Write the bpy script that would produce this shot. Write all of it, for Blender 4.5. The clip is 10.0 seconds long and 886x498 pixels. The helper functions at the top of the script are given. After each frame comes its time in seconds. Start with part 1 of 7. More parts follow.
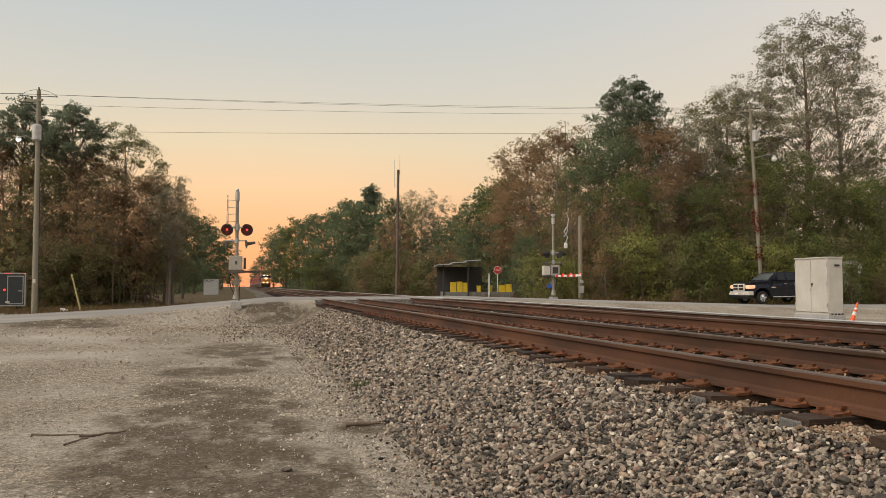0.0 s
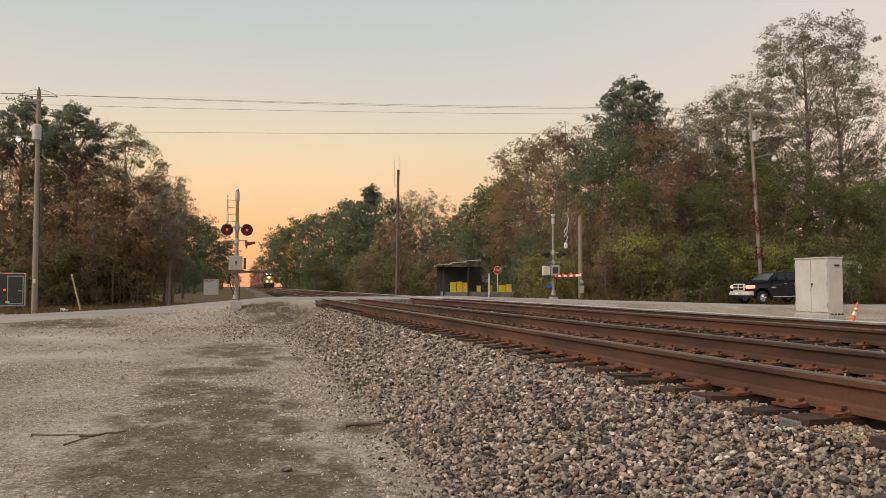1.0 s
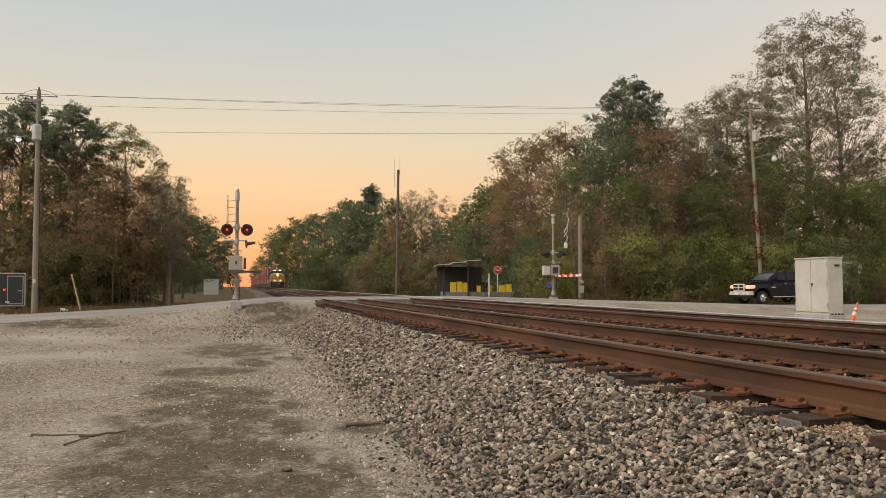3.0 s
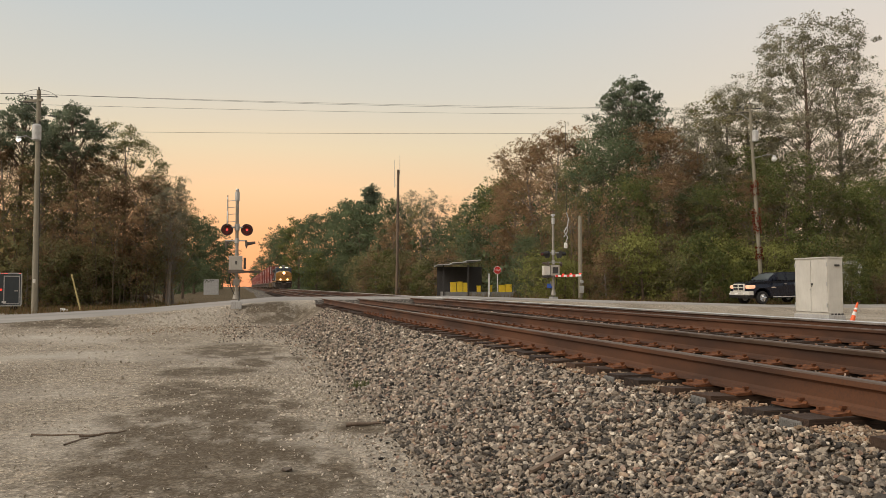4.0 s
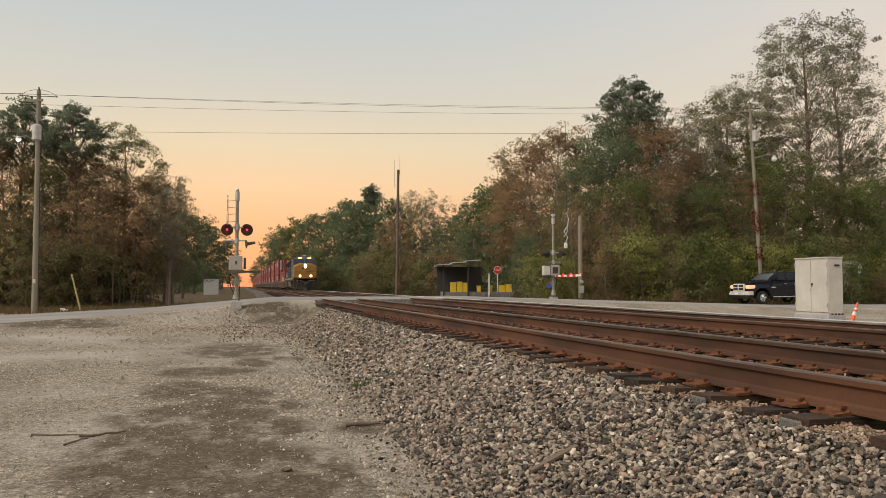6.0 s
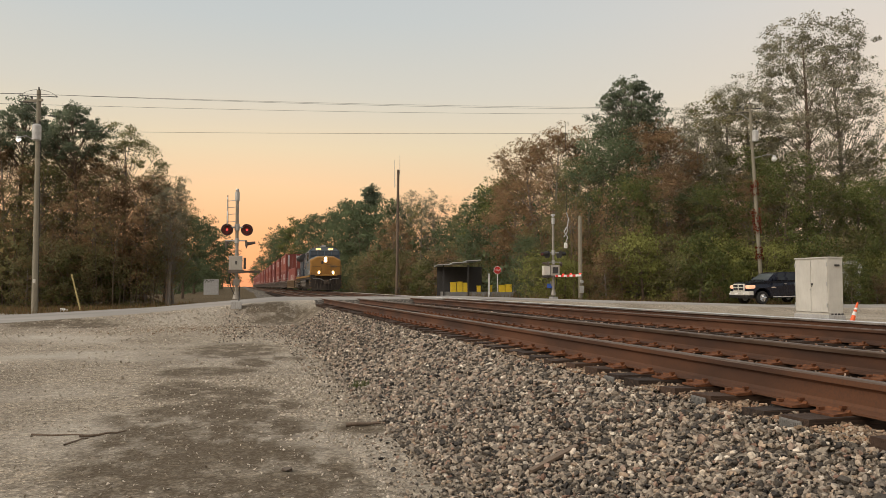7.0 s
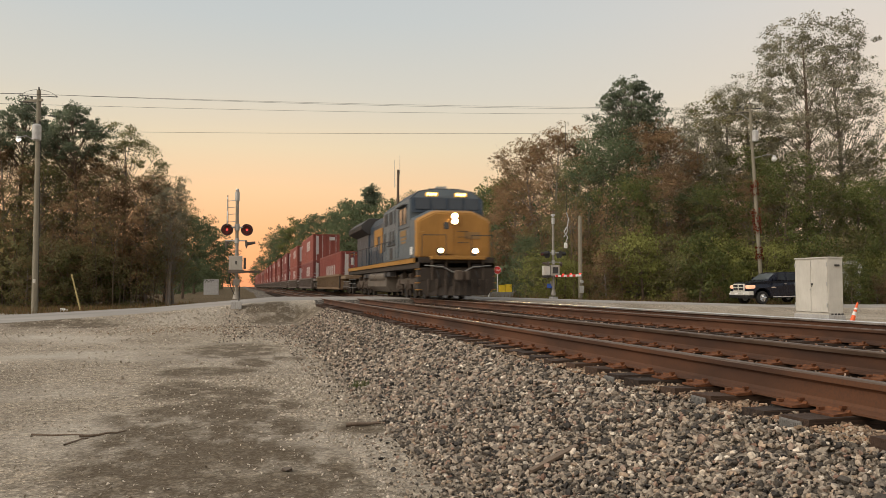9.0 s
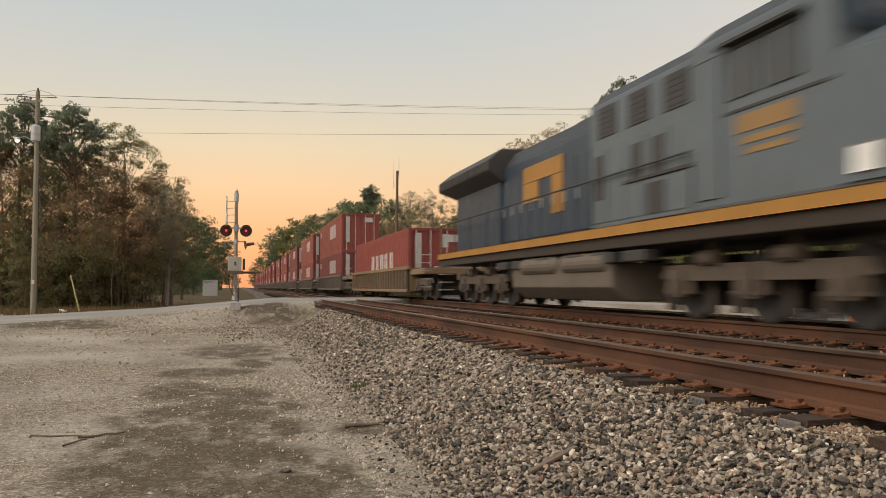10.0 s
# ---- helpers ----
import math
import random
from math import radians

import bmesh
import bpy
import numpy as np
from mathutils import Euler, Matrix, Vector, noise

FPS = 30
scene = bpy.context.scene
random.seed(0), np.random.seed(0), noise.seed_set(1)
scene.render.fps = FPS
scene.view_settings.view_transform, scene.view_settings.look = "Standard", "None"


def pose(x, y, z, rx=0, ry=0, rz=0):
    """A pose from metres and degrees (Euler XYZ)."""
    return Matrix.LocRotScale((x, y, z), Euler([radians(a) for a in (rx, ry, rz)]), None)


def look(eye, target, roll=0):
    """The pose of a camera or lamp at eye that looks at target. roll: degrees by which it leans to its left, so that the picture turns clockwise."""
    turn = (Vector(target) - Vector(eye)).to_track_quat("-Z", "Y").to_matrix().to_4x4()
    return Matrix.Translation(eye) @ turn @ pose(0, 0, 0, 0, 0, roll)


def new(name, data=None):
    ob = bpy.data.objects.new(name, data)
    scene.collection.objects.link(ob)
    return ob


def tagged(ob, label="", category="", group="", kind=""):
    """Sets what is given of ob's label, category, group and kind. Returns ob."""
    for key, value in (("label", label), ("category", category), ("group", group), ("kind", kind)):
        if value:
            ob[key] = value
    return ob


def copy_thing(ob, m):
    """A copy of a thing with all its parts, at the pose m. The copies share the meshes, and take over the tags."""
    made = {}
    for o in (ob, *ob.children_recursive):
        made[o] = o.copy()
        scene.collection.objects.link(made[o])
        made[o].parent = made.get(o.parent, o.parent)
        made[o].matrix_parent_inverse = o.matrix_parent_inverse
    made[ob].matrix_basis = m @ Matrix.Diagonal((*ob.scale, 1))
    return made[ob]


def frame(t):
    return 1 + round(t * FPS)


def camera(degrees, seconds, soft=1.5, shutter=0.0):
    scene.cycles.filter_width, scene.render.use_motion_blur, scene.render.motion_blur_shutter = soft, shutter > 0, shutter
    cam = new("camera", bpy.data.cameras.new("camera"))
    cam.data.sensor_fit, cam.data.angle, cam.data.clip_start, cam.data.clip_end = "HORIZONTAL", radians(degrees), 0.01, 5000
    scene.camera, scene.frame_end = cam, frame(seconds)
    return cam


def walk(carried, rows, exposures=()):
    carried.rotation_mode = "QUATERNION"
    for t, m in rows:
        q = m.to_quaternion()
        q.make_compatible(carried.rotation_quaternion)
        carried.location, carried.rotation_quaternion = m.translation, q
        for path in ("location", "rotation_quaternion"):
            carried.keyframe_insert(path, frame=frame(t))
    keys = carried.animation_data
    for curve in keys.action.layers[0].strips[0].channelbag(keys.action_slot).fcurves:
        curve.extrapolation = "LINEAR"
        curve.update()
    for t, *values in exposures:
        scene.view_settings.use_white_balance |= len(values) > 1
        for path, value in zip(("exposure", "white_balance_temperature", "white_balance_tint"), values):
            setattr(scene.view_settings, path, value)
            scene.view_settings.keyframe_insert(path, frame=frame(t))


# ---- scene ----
# World: x across the tracks, y along them (away from the eye), z up from the rail heads.
FOV, EYE_Z = 55.2, 0.504
YAW, PITCH = 13.35, 2.52
cam = camera(FOV, 10.0, soft=0.55, shutter=0.5)


def aim(yaw, pitch):
    return pose(0, 0, EYE_Z, 90 + pitch, 0, -yaw)


walk(cam, [(0.0, aim(YAW, PITCH)), (9.6, aim(YAW, PITCH)), (9.8, aim(YAW, PITCH)), (10.0, aim(YAW + 0.06, PITCH + 0.06))])

# ---- world and light ----
world = bpy.data.worlds.new("dusk_sky")
scene.world = world
world.use_nodes = True
wt = world.node_tree
wt.nodes.clear()
SUN_AZ = 0.5   # degrees to the right of the track's far end


def wnode(kind, **inputs):
    n = wt.nodes.new(kind)
    for k, v in inputs.items():
        n.inputs[k].default_value = v
    return n


sky = wt.nodes.new("ShaderNodeTexSky")
sky.sky_type = "NISHITA"
sky.sun_disc = False
sky.sun_elevation = radians(1.0)
sky.sun_rotation = radians(SUN_AZ)
coord = wt.nodes.new("ShaderNodeTexCoord")
sep = wt.nodes.new("ShaderNodeSeparateXYZ")
wt.links.new(coord.outputs["Generated"], sep.inputs[0])


def sky_ramp(stops):
    r = wt.nodes.new("ShaderNodeValToRGB")
    els = r.color_ramp.elements
    while len(els) < len(stops):
        els.new(0.5)
    for e, (p, c) in zip(els, stops):
        e.position, e.color = p, (*c, 1)
    wt.links.new(sep.outputs["Z"], r.inputs[0])
    return r


toward = sky_ramp([(0.0, (0.86, 0.36, 0.19)), (0.06, (0.91, 0.49, 0.26)), (0.11, (0.91, 0.62, 0.37)), (0.16, (0.81, 0.68, 0.47)),
                   (0.22, (0.67, 0.645, 0.56)), (0.30, (0.555, 0.60, 0.60)), (0.40, (0.49, 0.555, 0.60)), (1.0, (0.51, 0.545, 0.58))])
away = sky_ramp([(0.0, (0.80, 0.56, 0.42)), (0.05, (0.89, 0.66, 0.47)), (0.13, (0.85, 0.68, 0.53)), (0.20, (0.82, 0.695, 0.56)),
                 (0.30, (0.73, 0.675, 0.615)), (0.38, (0.63, 0.62, 0.615)), (1.0, (0.54, 0.565, 0.59))])
facing = wt.nodes.new("ShaderNodeMapRange")
facing.inputs["From Min"].default_value, facing.inputs["From Max"].default_value = 0.74, 0.965
wt.links.new(sep.outputs["Y"], facing.inputs["Value"])
mix = wt.nodes.new("ShaderNodeMix")
mix.data_type = "RGBA"
wt.links.new(facing.outputs[0], mix.inputs["Factor"])
wt.links.new(away.outputs[0], mix.inputs["A"])
wt.links.new(toward.outputs[0], mix.inputs["B"])
bg1 = wnode("ShaderNodeBackground", Strength=0.012)
bg2 = wnode("ShaderNodeBackground", Strength=0.97)
wt.links.new(sky.outputs[0], bg1.inputs[0])
wt.links.new(mix.outputs["Result"], bg2.inputs[0])
add = wt.nodes.new("ShaderNodeAddShader")
wt.links.new(bg1.outputs[0], add.inputs[0])
wt.links.new(bg2.outputs[0], add.inputs[1])
wout = wt.nodes.new("ShaderNodeOutputWorld")
wt.links.new(add.outputs[0], wout.inputs[0])

sun = new("sun", bpy.data.lights.new("sun", "SUN"))
sun.data.energy, sun.data.angle, sun.data.color = 2.6, radians(50), (1.0, 0.89, 0.77)
sun.matrix_world = look((-31, -9, 27), (0, 0, 0))   # the broad, high afterglow
scene.view_settings.exposure = 0.0
# ---- materials ----
class Mat:
    """A small builder for procedural node materials."""

    def __init__(self, name, rough=0.7, metal=0.0, spec=0.4):
        self.m = bpy.data.materials.new(name)
        self.m.use_nodes = True
        self.t = self.m.node_tree
        self.b = self.t.nodes["Principled BSDF"]
        self.b.inputs["Roughness"].default_value = rough
        self.b.inputs["Metallic"].default_value = metal
        self.b.inputs["Specular IOR Level"].default_value = spec
        self.tc = None

    def link(self, a, b):
        self.t.links.new(a, b)

    def space(self, world=False):
        if world:
            return self.t.nodes.new("ShaderNodeNewGeometry").outputs["Position"]
        return self.t.nodes.new("ShaderNodeTexCoord").outputs["Object"]

    def noise(self, scale, detail=4, world=False, stretch=None, rough=0.55):
        n = self.t.nodes.new("ShaderNodeTexNoise")
        n.inputs["Scale"].default_value, n.inputs["Detail"].default_value = scale, detail
        n.inputs["Roughness"].default_value = rough
        v = self.space(world)
        if stretch:
            mp = self.t.nodes.new("ShaderNodeMapping")
            mp.inputs["Scale"].default_value = stretch
            self.link(v, mp.inputs[0])
            v = mp.outputs[0]
        self.link(v, n.inputs["Vector"])
        return n.outputs["Fac"]

    def voronoi(self, scale, world=False, out="Color"):
        n = self.t.nodes.new("ShaderNodeTexVoronoi")
        n.inputs["Scale"].default_value = scale
        self.link(self.space(world), n.inputs["Vector"])
        return n.outputs[out]

    def ramp(self, fac, stops):
        r = self.t.nodes.new("ShaderNodeValToRGB")
        els = r.color_ramp.elements
        while len(els) < len(stops):
            els.new(0.5)
        for e, (p, c) in zip(els, stops):
            e.position = p
            e.color = (*c, 1) if len(c) == 3 else c
        self.link(fac, r.inputs[0])
        return r.outputs[0]

    def mix(self, fac, a, b, blend="MIX"):
        n = self.t.nodes.new("ShaderNodeMix")
        n.data_type, n.blend_type = "RGBA", blend
        for s, v in (("Factor", fac), ("A", a), ("B", b)):
            if isinstance(v, (int, float)):
                n.inputs[s].default_value = v
            elif isinstance(v, tuple):
                n.inputs[s].default_value = (*v, 1)
            else:
                self.link(v, n.inputs[s])
        return n.outputs["Result"]

    def range(self, v, a, b, c=0.0, d=1.0):
        n = self.t.nodes.new("ShaderNodeMapRange")
        for s, x in (("From Min", a), ("From Max", b), ("To Min", c), ("To Max", d)):
            n.inputs[s].default_value = x
        self.link(v, n.inputs["Value"])
        return n.outputs[0]

    def color(self, v):
        self.link(v, self.b.inputs["Base Color"])
        return self

    def rough(self, v):
        self.link(v, self.b.inputs["Roughness"])
        return self

    def bump(self, h, strength=0.4, dist=0.01):
        n = self.t.nodes.new("ShaderNodeBump")
        n.inputs["Strength"].default_value, n.inputs["Distance"].default_value = strength, dist
        self.link(h, n.inputs["Height"])
        self.link(n.outputs[0], self.b.inputs["Normal"])
        return self

    def island(self):
        return self.t.nodes.new("ShaderNodeNewGeometry").outputs["Random Per Island"]

    def objrand(self):
        return self.t.nodes.new("ShaderNodeObjectInfo").outputs["Random"]

    def glow(self, c, s):
        self.b.inputs["Emission Color"].default_value = (*c, 1)
        self.b.inputs["Emission Strength"].default_value = s
        return self


def painted(name, c, rough=0.5, metal=0.0, grime=0.35, dirt=(0.10, 0.075, 0.05), scale=3.0, streak=None):
    """Paint with broad fading, grime and a fine grain."""
    k = Mat(name, rough, metal)
    broad = k.noise(scale, 5)
    fine = k.noise(scale * 14, 3, stretch=streak or (1, 1, 0.25))
    base = k.mix(k.range(broad, 0.3, 0.7), tuple(x * 0.86 for x in c), tuple(min(1, x * 1.08) for x in c))
    g = k.mix(k.range(fine, 0.45, 0.8, 0, grime), base, dirt)
    k.color(g).rough(k.range(fine, 0.3, 0.7, rough - 0.08, min(1, rough + 0.15)))
    k.bump(fine, 0.08, 0.004)
    return k.m


def glowing(name, c, s):
    k = Mat(name, 0.4)
    k.b.inputs["Base Color"].default_value = (*c, 1)
    return k.glow(c, s).m


def stone_mat(name, stops, rough=0.85, mottle=0.62):
    k = Mat(name, rough, 0, 0.3)
    c = k.ramp(k.island(), stops)
    n = k.noise(40, 4, world=True)
    k.color(k.mix(mottle, c, k.ramp(n, [(0.32, (0.30, 0.27, 0.24)), (0.5, (0.85, 0.81, 0.76)), (0.68, (1.5, 1.43, 1.34))]), "MULTIPLY"))
    k.bump(k.noise(70, 4, world=True, rough=0.7), 0.9, 0.008)
    return k.m


def leaf_mat(name, stops, rough=0.65):
    """Leaves that let part of the light through."""
    k = Mat(name, rough, 0, 0.25)
    c = k.ramp(k.island(), stops)
    tone = k.noise(0.45, 3, world=True)
    c = k.mix(1.0, c, k.ramp(tone, [(0.3, (0.60, 0.58, 0.56)), (0.7, (1.25, 1.2, 1.1))]), "MULTIPLY")
    k.color(c)
    thin = k.t.nodes.new("ShaderNodeBsdfTranslucent")
    k.link(c, thin.inputs["Color"])
    both = k.t.nodes.new("ShaderNodeMixShader")
    both.inputs[0].default_value = 0.5
    k.link(k.b.outputs[0], both.inputs[1])
    k.link(thin.outputs[0], both.inputs[2])
    k.link(both.outputs[0], k.t.nodes["Material Output"].inputs["Surface"])
    return k.m


M = {}
M["ballast"] = stone_mat("ballast_stone", [(0.0, (0.035, 0.033, 0.032)), (0.2, (0.10, 0.088, 0.073)), (0.42, (0.24, 0.205, 0.165)),
                                           (0.68, (0.38, 0.33, 0.265)), (0.76, (0.25, 0.155, 0.115)), (0.82, (0.44, 0.385, 0.315)), (0.93, (0.40, 0.305, 0.22)), (1.0, (0.78, 0.71, 0.60))])
M["gravel"] = stone_mat("pale_gravel", [(0.0, (0.25, 0.215, 0.165)), (0.5, (0.41, 0.355, 0.285)), (1.0, (0.66, 0.59, 0.49))], 0.85, 0.35)
M["tan_ballast"] = stone_mat("tan_ballast_stone", [(0.0, (0.12, 0.085, 0.06)), (0.35, (0.28, 0.20, 0.135)), (0.6, (0.38, 0.30, 0.21)), (0.8, (0.32, 0.175, 0.10)), (1.0, (0.5, 0.43, 0.33))])
M["rust_ballast"] = stone_mat("rusty_ballast_stone", [(0.0, (0.085, 0.055, 0.042)), (0.4, (0.22, 0.125, 0.08)), (0.7, (0.30, 0.195, 0.135)), (1.0, (0.44, 0.35, 0.28))])


def ground_mats():
    k = Mat("lot_gravel", 0.95, 0, 0.2)
    fine = k.voronoi(38, True)
    grains = k.ramp(fine, [(0.0, (0.18, 0.147, 0.106)), (0.5, (0.315, 0.270, 0.210)), (1.0, (0.50, 0.44, 0.350))])
    coarse = k.ramp(k.voronoi(15, True), [(0.0, (0.55, 0.53, 0.50)), (0.55, (1.0, 1.0, 1.0)), (0.8, (1.05, 1.02, 0.98)), (1.0, (1.5, 1.45, 1.38))])
    grains = k.mix(1.0, grains, coarse, "MULTIPLY")
    spots = k.ramp(k.voronoi(60, True), [(0.0, (0.5, 0.48, 0.45)), (0.6, (1.0, 1.0, 1.0)), (1.0, (1.7, 1.65, 1.55))])
    grains = k.mix(0.8, grains, spots, "MULTIPLY")
    broad = k.noise(0.55, 6, True, (1.0, 0.42, 1))
    dirt = k.mix(0.74, grains, (0.060, 0.040, 0.020))
    at = k.t.nodes.new("ShaderNodeAttribute")
    at.attribute_name = "mud"
    wet = k.t.nodes.new("ShaderNodeMath")
    wet.operation = "ADD"
    k.link(k.range(broad, 0.46, 0.72, 0.05, 0.5), wet.inputs[0])
    k.link(k.mix(k.range(k.noise(4.2, 8, True, (0.8, 0.42, 1), 0.66), 0.33, 0.53), (0, 0, 0), at.outputs["Color"]), wet.inputs[1])
    wet.use_clamp = True
    mud = wet.outputs[0]
    wash = k.noise(0.22, 4, True)
    pale = k.mix(k.range(wash, 0.46, 0.66, 0, 0.6), grains, (0.50, 0.45, 0.375))
    k.color(k.mix(mud, pale, dirt))
    k.bump(k.noise(48, 6, True, rough=0.8), 0.75, 0.018)
    M["lot"] = k.m
    # the bed is kept dark to paint the shade in gaps between stones
    k = Mat("ballast_bed", 0.95, 0, 0.2)
    c = k.ramp(k.voronoi(17, True), [(0.0, (0.03, 0.026, 0.022)), (0.5, (0.10, 0.085, 0.07)), (1.0, (0.24, 0.21, 0.17))])
    k.color(c).bump(k.voronoi(17, True, "Distance"), 1.0, 0.04)
    M["bed"] = k.m
    k = Mat("leaf_litter_ground", 1.0, 0, 0.1)
    a = k.noise(0.8, 6, True)
    b = k.noise(14, 4, True)
    c = k.mix(k.range(a, 0.4, 0.62), (0.06, 0.052, 0.026), (0.115, 0.08, 0.046))
    k.color(k.mix(k.range(b, 0.4, 0.7, 0, 0.6), c, (0.16, 0.115, 0.072))).bump(b, 0.8, 0.05)
    M["litter"] = k.m
    k = Mat("worn_asphalt", 0.85, 0, 0.3)
    a = k.noise(0.5, 5, True, (0.25, 1, 1))
    b = k.noise(70, 3, True)
    c = k.mix(k.range(a, 0.35, 0.65), (0.20, 0.182, 0.158), (0.31, 0.282, 0.245))
    k.color(k.mix(k.range(b, 0.3, 0.75, 0, 0.5), c, (0.30, 0.28, 0.26))).bump(b, 0.4, 0.006)
    M["asphalt"] = k.m


ground_mats()


def track_mats():
    k = Mat("rusty_rail_steel", 0.8, 0.0, 0.3)
    a = k.noise(2.2, 5, True, (1, 0.3, 1))
    b = k.noise(60, 3, True)
    c = k.mix(k.range(a, 0.35, 0.65), (0.046, 0.023, 0.014), (0.112, 0.048, 0.023))
    k.color(k.mix(k.range(b, 0.45, 0.75, 0, 0.5), c, (0.05, 0.03, 0.022))).bump(b, 0.3, 0.003)
    M["rail_rust"] = k.m
    k = Mat("polished_rail_head", 0.34, 1.0, 0.5)
    b = k.noise(3.0, 4, True, (40, 0.6, 1))
    k.color(k.ramp(b, [(0.3, (0.80, 0.75, 0.70)), (0.7, (0.95, 0.92, 0.88))])).rough(k.range(b, 0.3, 0.7, 0.28, 0.42))
    M["rail_head"] = k.m
    k = Mat("dull_rail_head", 0.45, 0.8, 0.5)
    b = k.noise(3.0, 4, True, (40, 0.6, 1))
    k.color(k.ramp(b, [(0.3, (0.10, 0.064, 0.044)), (0.7, (0.21, 0.148, 0.108))]))
    M["rail_dull"] = k.m
    k = Mat("creosoted_tie", 0.85, 0, 0.3)
    g = k.noise(9, 5, False, (0.35, 5, 5))
    f = k.noise(45, 3, False, (0.3, 4, 4))
    r = k.objrand()
    c = k.mix(k.range(g, 0.35, 0.7), (0.016, 0.012, 0.010), (0.052, 0.036, 0.026))
    c = k.mix(k.range(r, 0.0, 1.0, 0.0, 0.45), c, (0.11, 0.06, 0.035))
    k.color(k.mix(k.range(f, 0.55, 0.8, 0, 0.6), c, (0.16, 0.085, 0.05))).bump(g, 0.7, 0.02)
    M["tie"] = k.m
    k = Mat("rusty_tie_plate", 0.85, 0.2, 0.3)
    a = k.noise(25, 4, True)
    k.color(k.ramp(a, [(0.3, (0.070, 0.030, 0.016)), (0.7, (0.21, 0.080, 0.032))])).bump(a, 0.4, 0.004)
    M["plate"] = k.m


track_mats()
M["old_galv"] = painted("weathered_galvanised_plate", (0.24, 0.235, 0.22), 0.55, 0.4, 0.4)
M["galv"] = painted("galvanised_steel", (0.48, 0.48, 0.46), 0.45, 0.5, 0.25)
M["silver"] = painted("silver_cabinet_paint", (0.57, 0.545, 0.48), 0.5, 0.05, 0.12, (0.30, 0.20, 0.12), 2.0)
M["white"] = painted("white_paint", (0.78, 0.77, 0.73), 0.5)
M["red"] = painted("red_paint", (0.62, 0.04, 0.03), 0.5)
M["black"] = painted("black_paint", (0.02, 0.02, 0.021), 0.55)
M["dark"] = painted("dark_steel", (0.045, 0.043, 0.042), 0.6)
M["chrome"] = Mat("chrome", 0.15, 1.0).m
M["chrome"].node_tree.nodes["Principled BSDF"].inputs["Base Color"].default_value = (0.7, 0.7, 0.7, 1)
M["rubber"] = painted("tyre_rubber", (0.018, 0.018, 0.018), 0.85)
M["navy"] = painted("dark_blue_car_paint", (0.006, 0.008, 0.017), 0.22, 0.2, 0.06, scale=1.0)
M["wood_pole"] = painted("weathered_pole_wood", (0.26, 0.235, 0.175), 0.9, 0, 0.5, (0.09, 0.07, 0.05), 1.2, (8, 8, 0.15))
M["yellow"] = painted("safety_yellow_paint", (0.75, 0.52, 0.03), 0.5)
M["orange"] = painted("cone_orange", (0.85, 0.13, 0.03), 0.5)
M["cable"] = painted("cable_black", (0.03, 0.03, 0.03), 0.6)
M["concrete"] = painted("grey_concrete", (0.42, 0.41, 0.39), 0.9, 0, 0.4)
M["bark"] = painted("bark", (0.17, 0.125, 0.09), 0.95, 0, 0.6, (0.04, 0.03, 0.022), 2.0, (5, 5, 0.5))
M["grey_bark"] = painted("grey_bark", (0.25, 0.215, 0.18), 0.95, 0, 0.6, (0.07, 0.055, 0.04), 2.0, (5, 5, 0.5))
# leaf colours are greyed and lightened, with the air's haze mixed in
M["leaf_green"] = leaf_mat("green_leaves", [(0.0, (0.106, 0.134, 0.046)), (0.5, (0.150, 0.182, 0.061)), (0.85, (0.194, 0.211, 0.072)), (1.0, (0.275, 0.243, 0.083))])
M["leaf_dark"] = leaf_mat("dark_green_leaves", [(0.0, (0.112, 0.148, 0.080)), (0.6, (0.148, 0.188, 0.101)), (1.0, (0.199, 0.232, 0.124))])
M["leaf_rust"] = leaf_mat("rust_red_leaves", [(0.0, (0.235, 0.153, 0.092)), (0.4, (0.325, 0.200, 0.112)), (0.7, (0.358, 0.243, 0.135)), (1.0, (0.246, 0.216, 0.115))])
M["leaf_olive"] = leaf_mat("olive_leaves", [(0.0, (0.182, 0.186, 0.088)), (0.5, (0.237, 0.234, 0.108)), (0.8, (0.281, 0.248, 0.122)), (1.0, (0.319, 0.236, 0.115))])
M["leaf_thin"] = leaf_mat("thin_grey_green_leaves", [(0.0, (0.25, 0.25, 0.175)), (0.5, (0.31, 0.30, 0.215)), (1.0, (0.37, 0.33, 0.23))])
M["leaf_yellow"] = leaf_mat("yellow_green_leaves", [(0.0, (0.233, 0.248, 0.078)), (0.5, (0.307, 0.320, 0.099)), (1.0, (0.341, 0.355, 0.110))])
M["leaf_pine"] = leaf_mat("pine_needles", [(0.0, (0.138, 0.172, 0.116)), (0.6, (0.177, 0.220, 0.148)), (1.0, (0.238, 0.269, 0.177))])
# ---- mesh helpers ----
def mesh_of(name, verts, faces, mats=(), smooth=False, index=None):
    me = bpy.data.meshes.new(name)
    me.from_pydata([tuple(v) for v in verts], [], [tuple(f) for f in faces])
    for m in mats:
        me.materials.append(m)
    if index is not None:
        me.polygons.foreach_set("material_index", np.asarray(index, dtype=np.int32))
    if smooth:
        me.polygons.foreach_set("use_smooth", np.ones(len(me.polygons), dtype=bool))
    me.update()
    return me


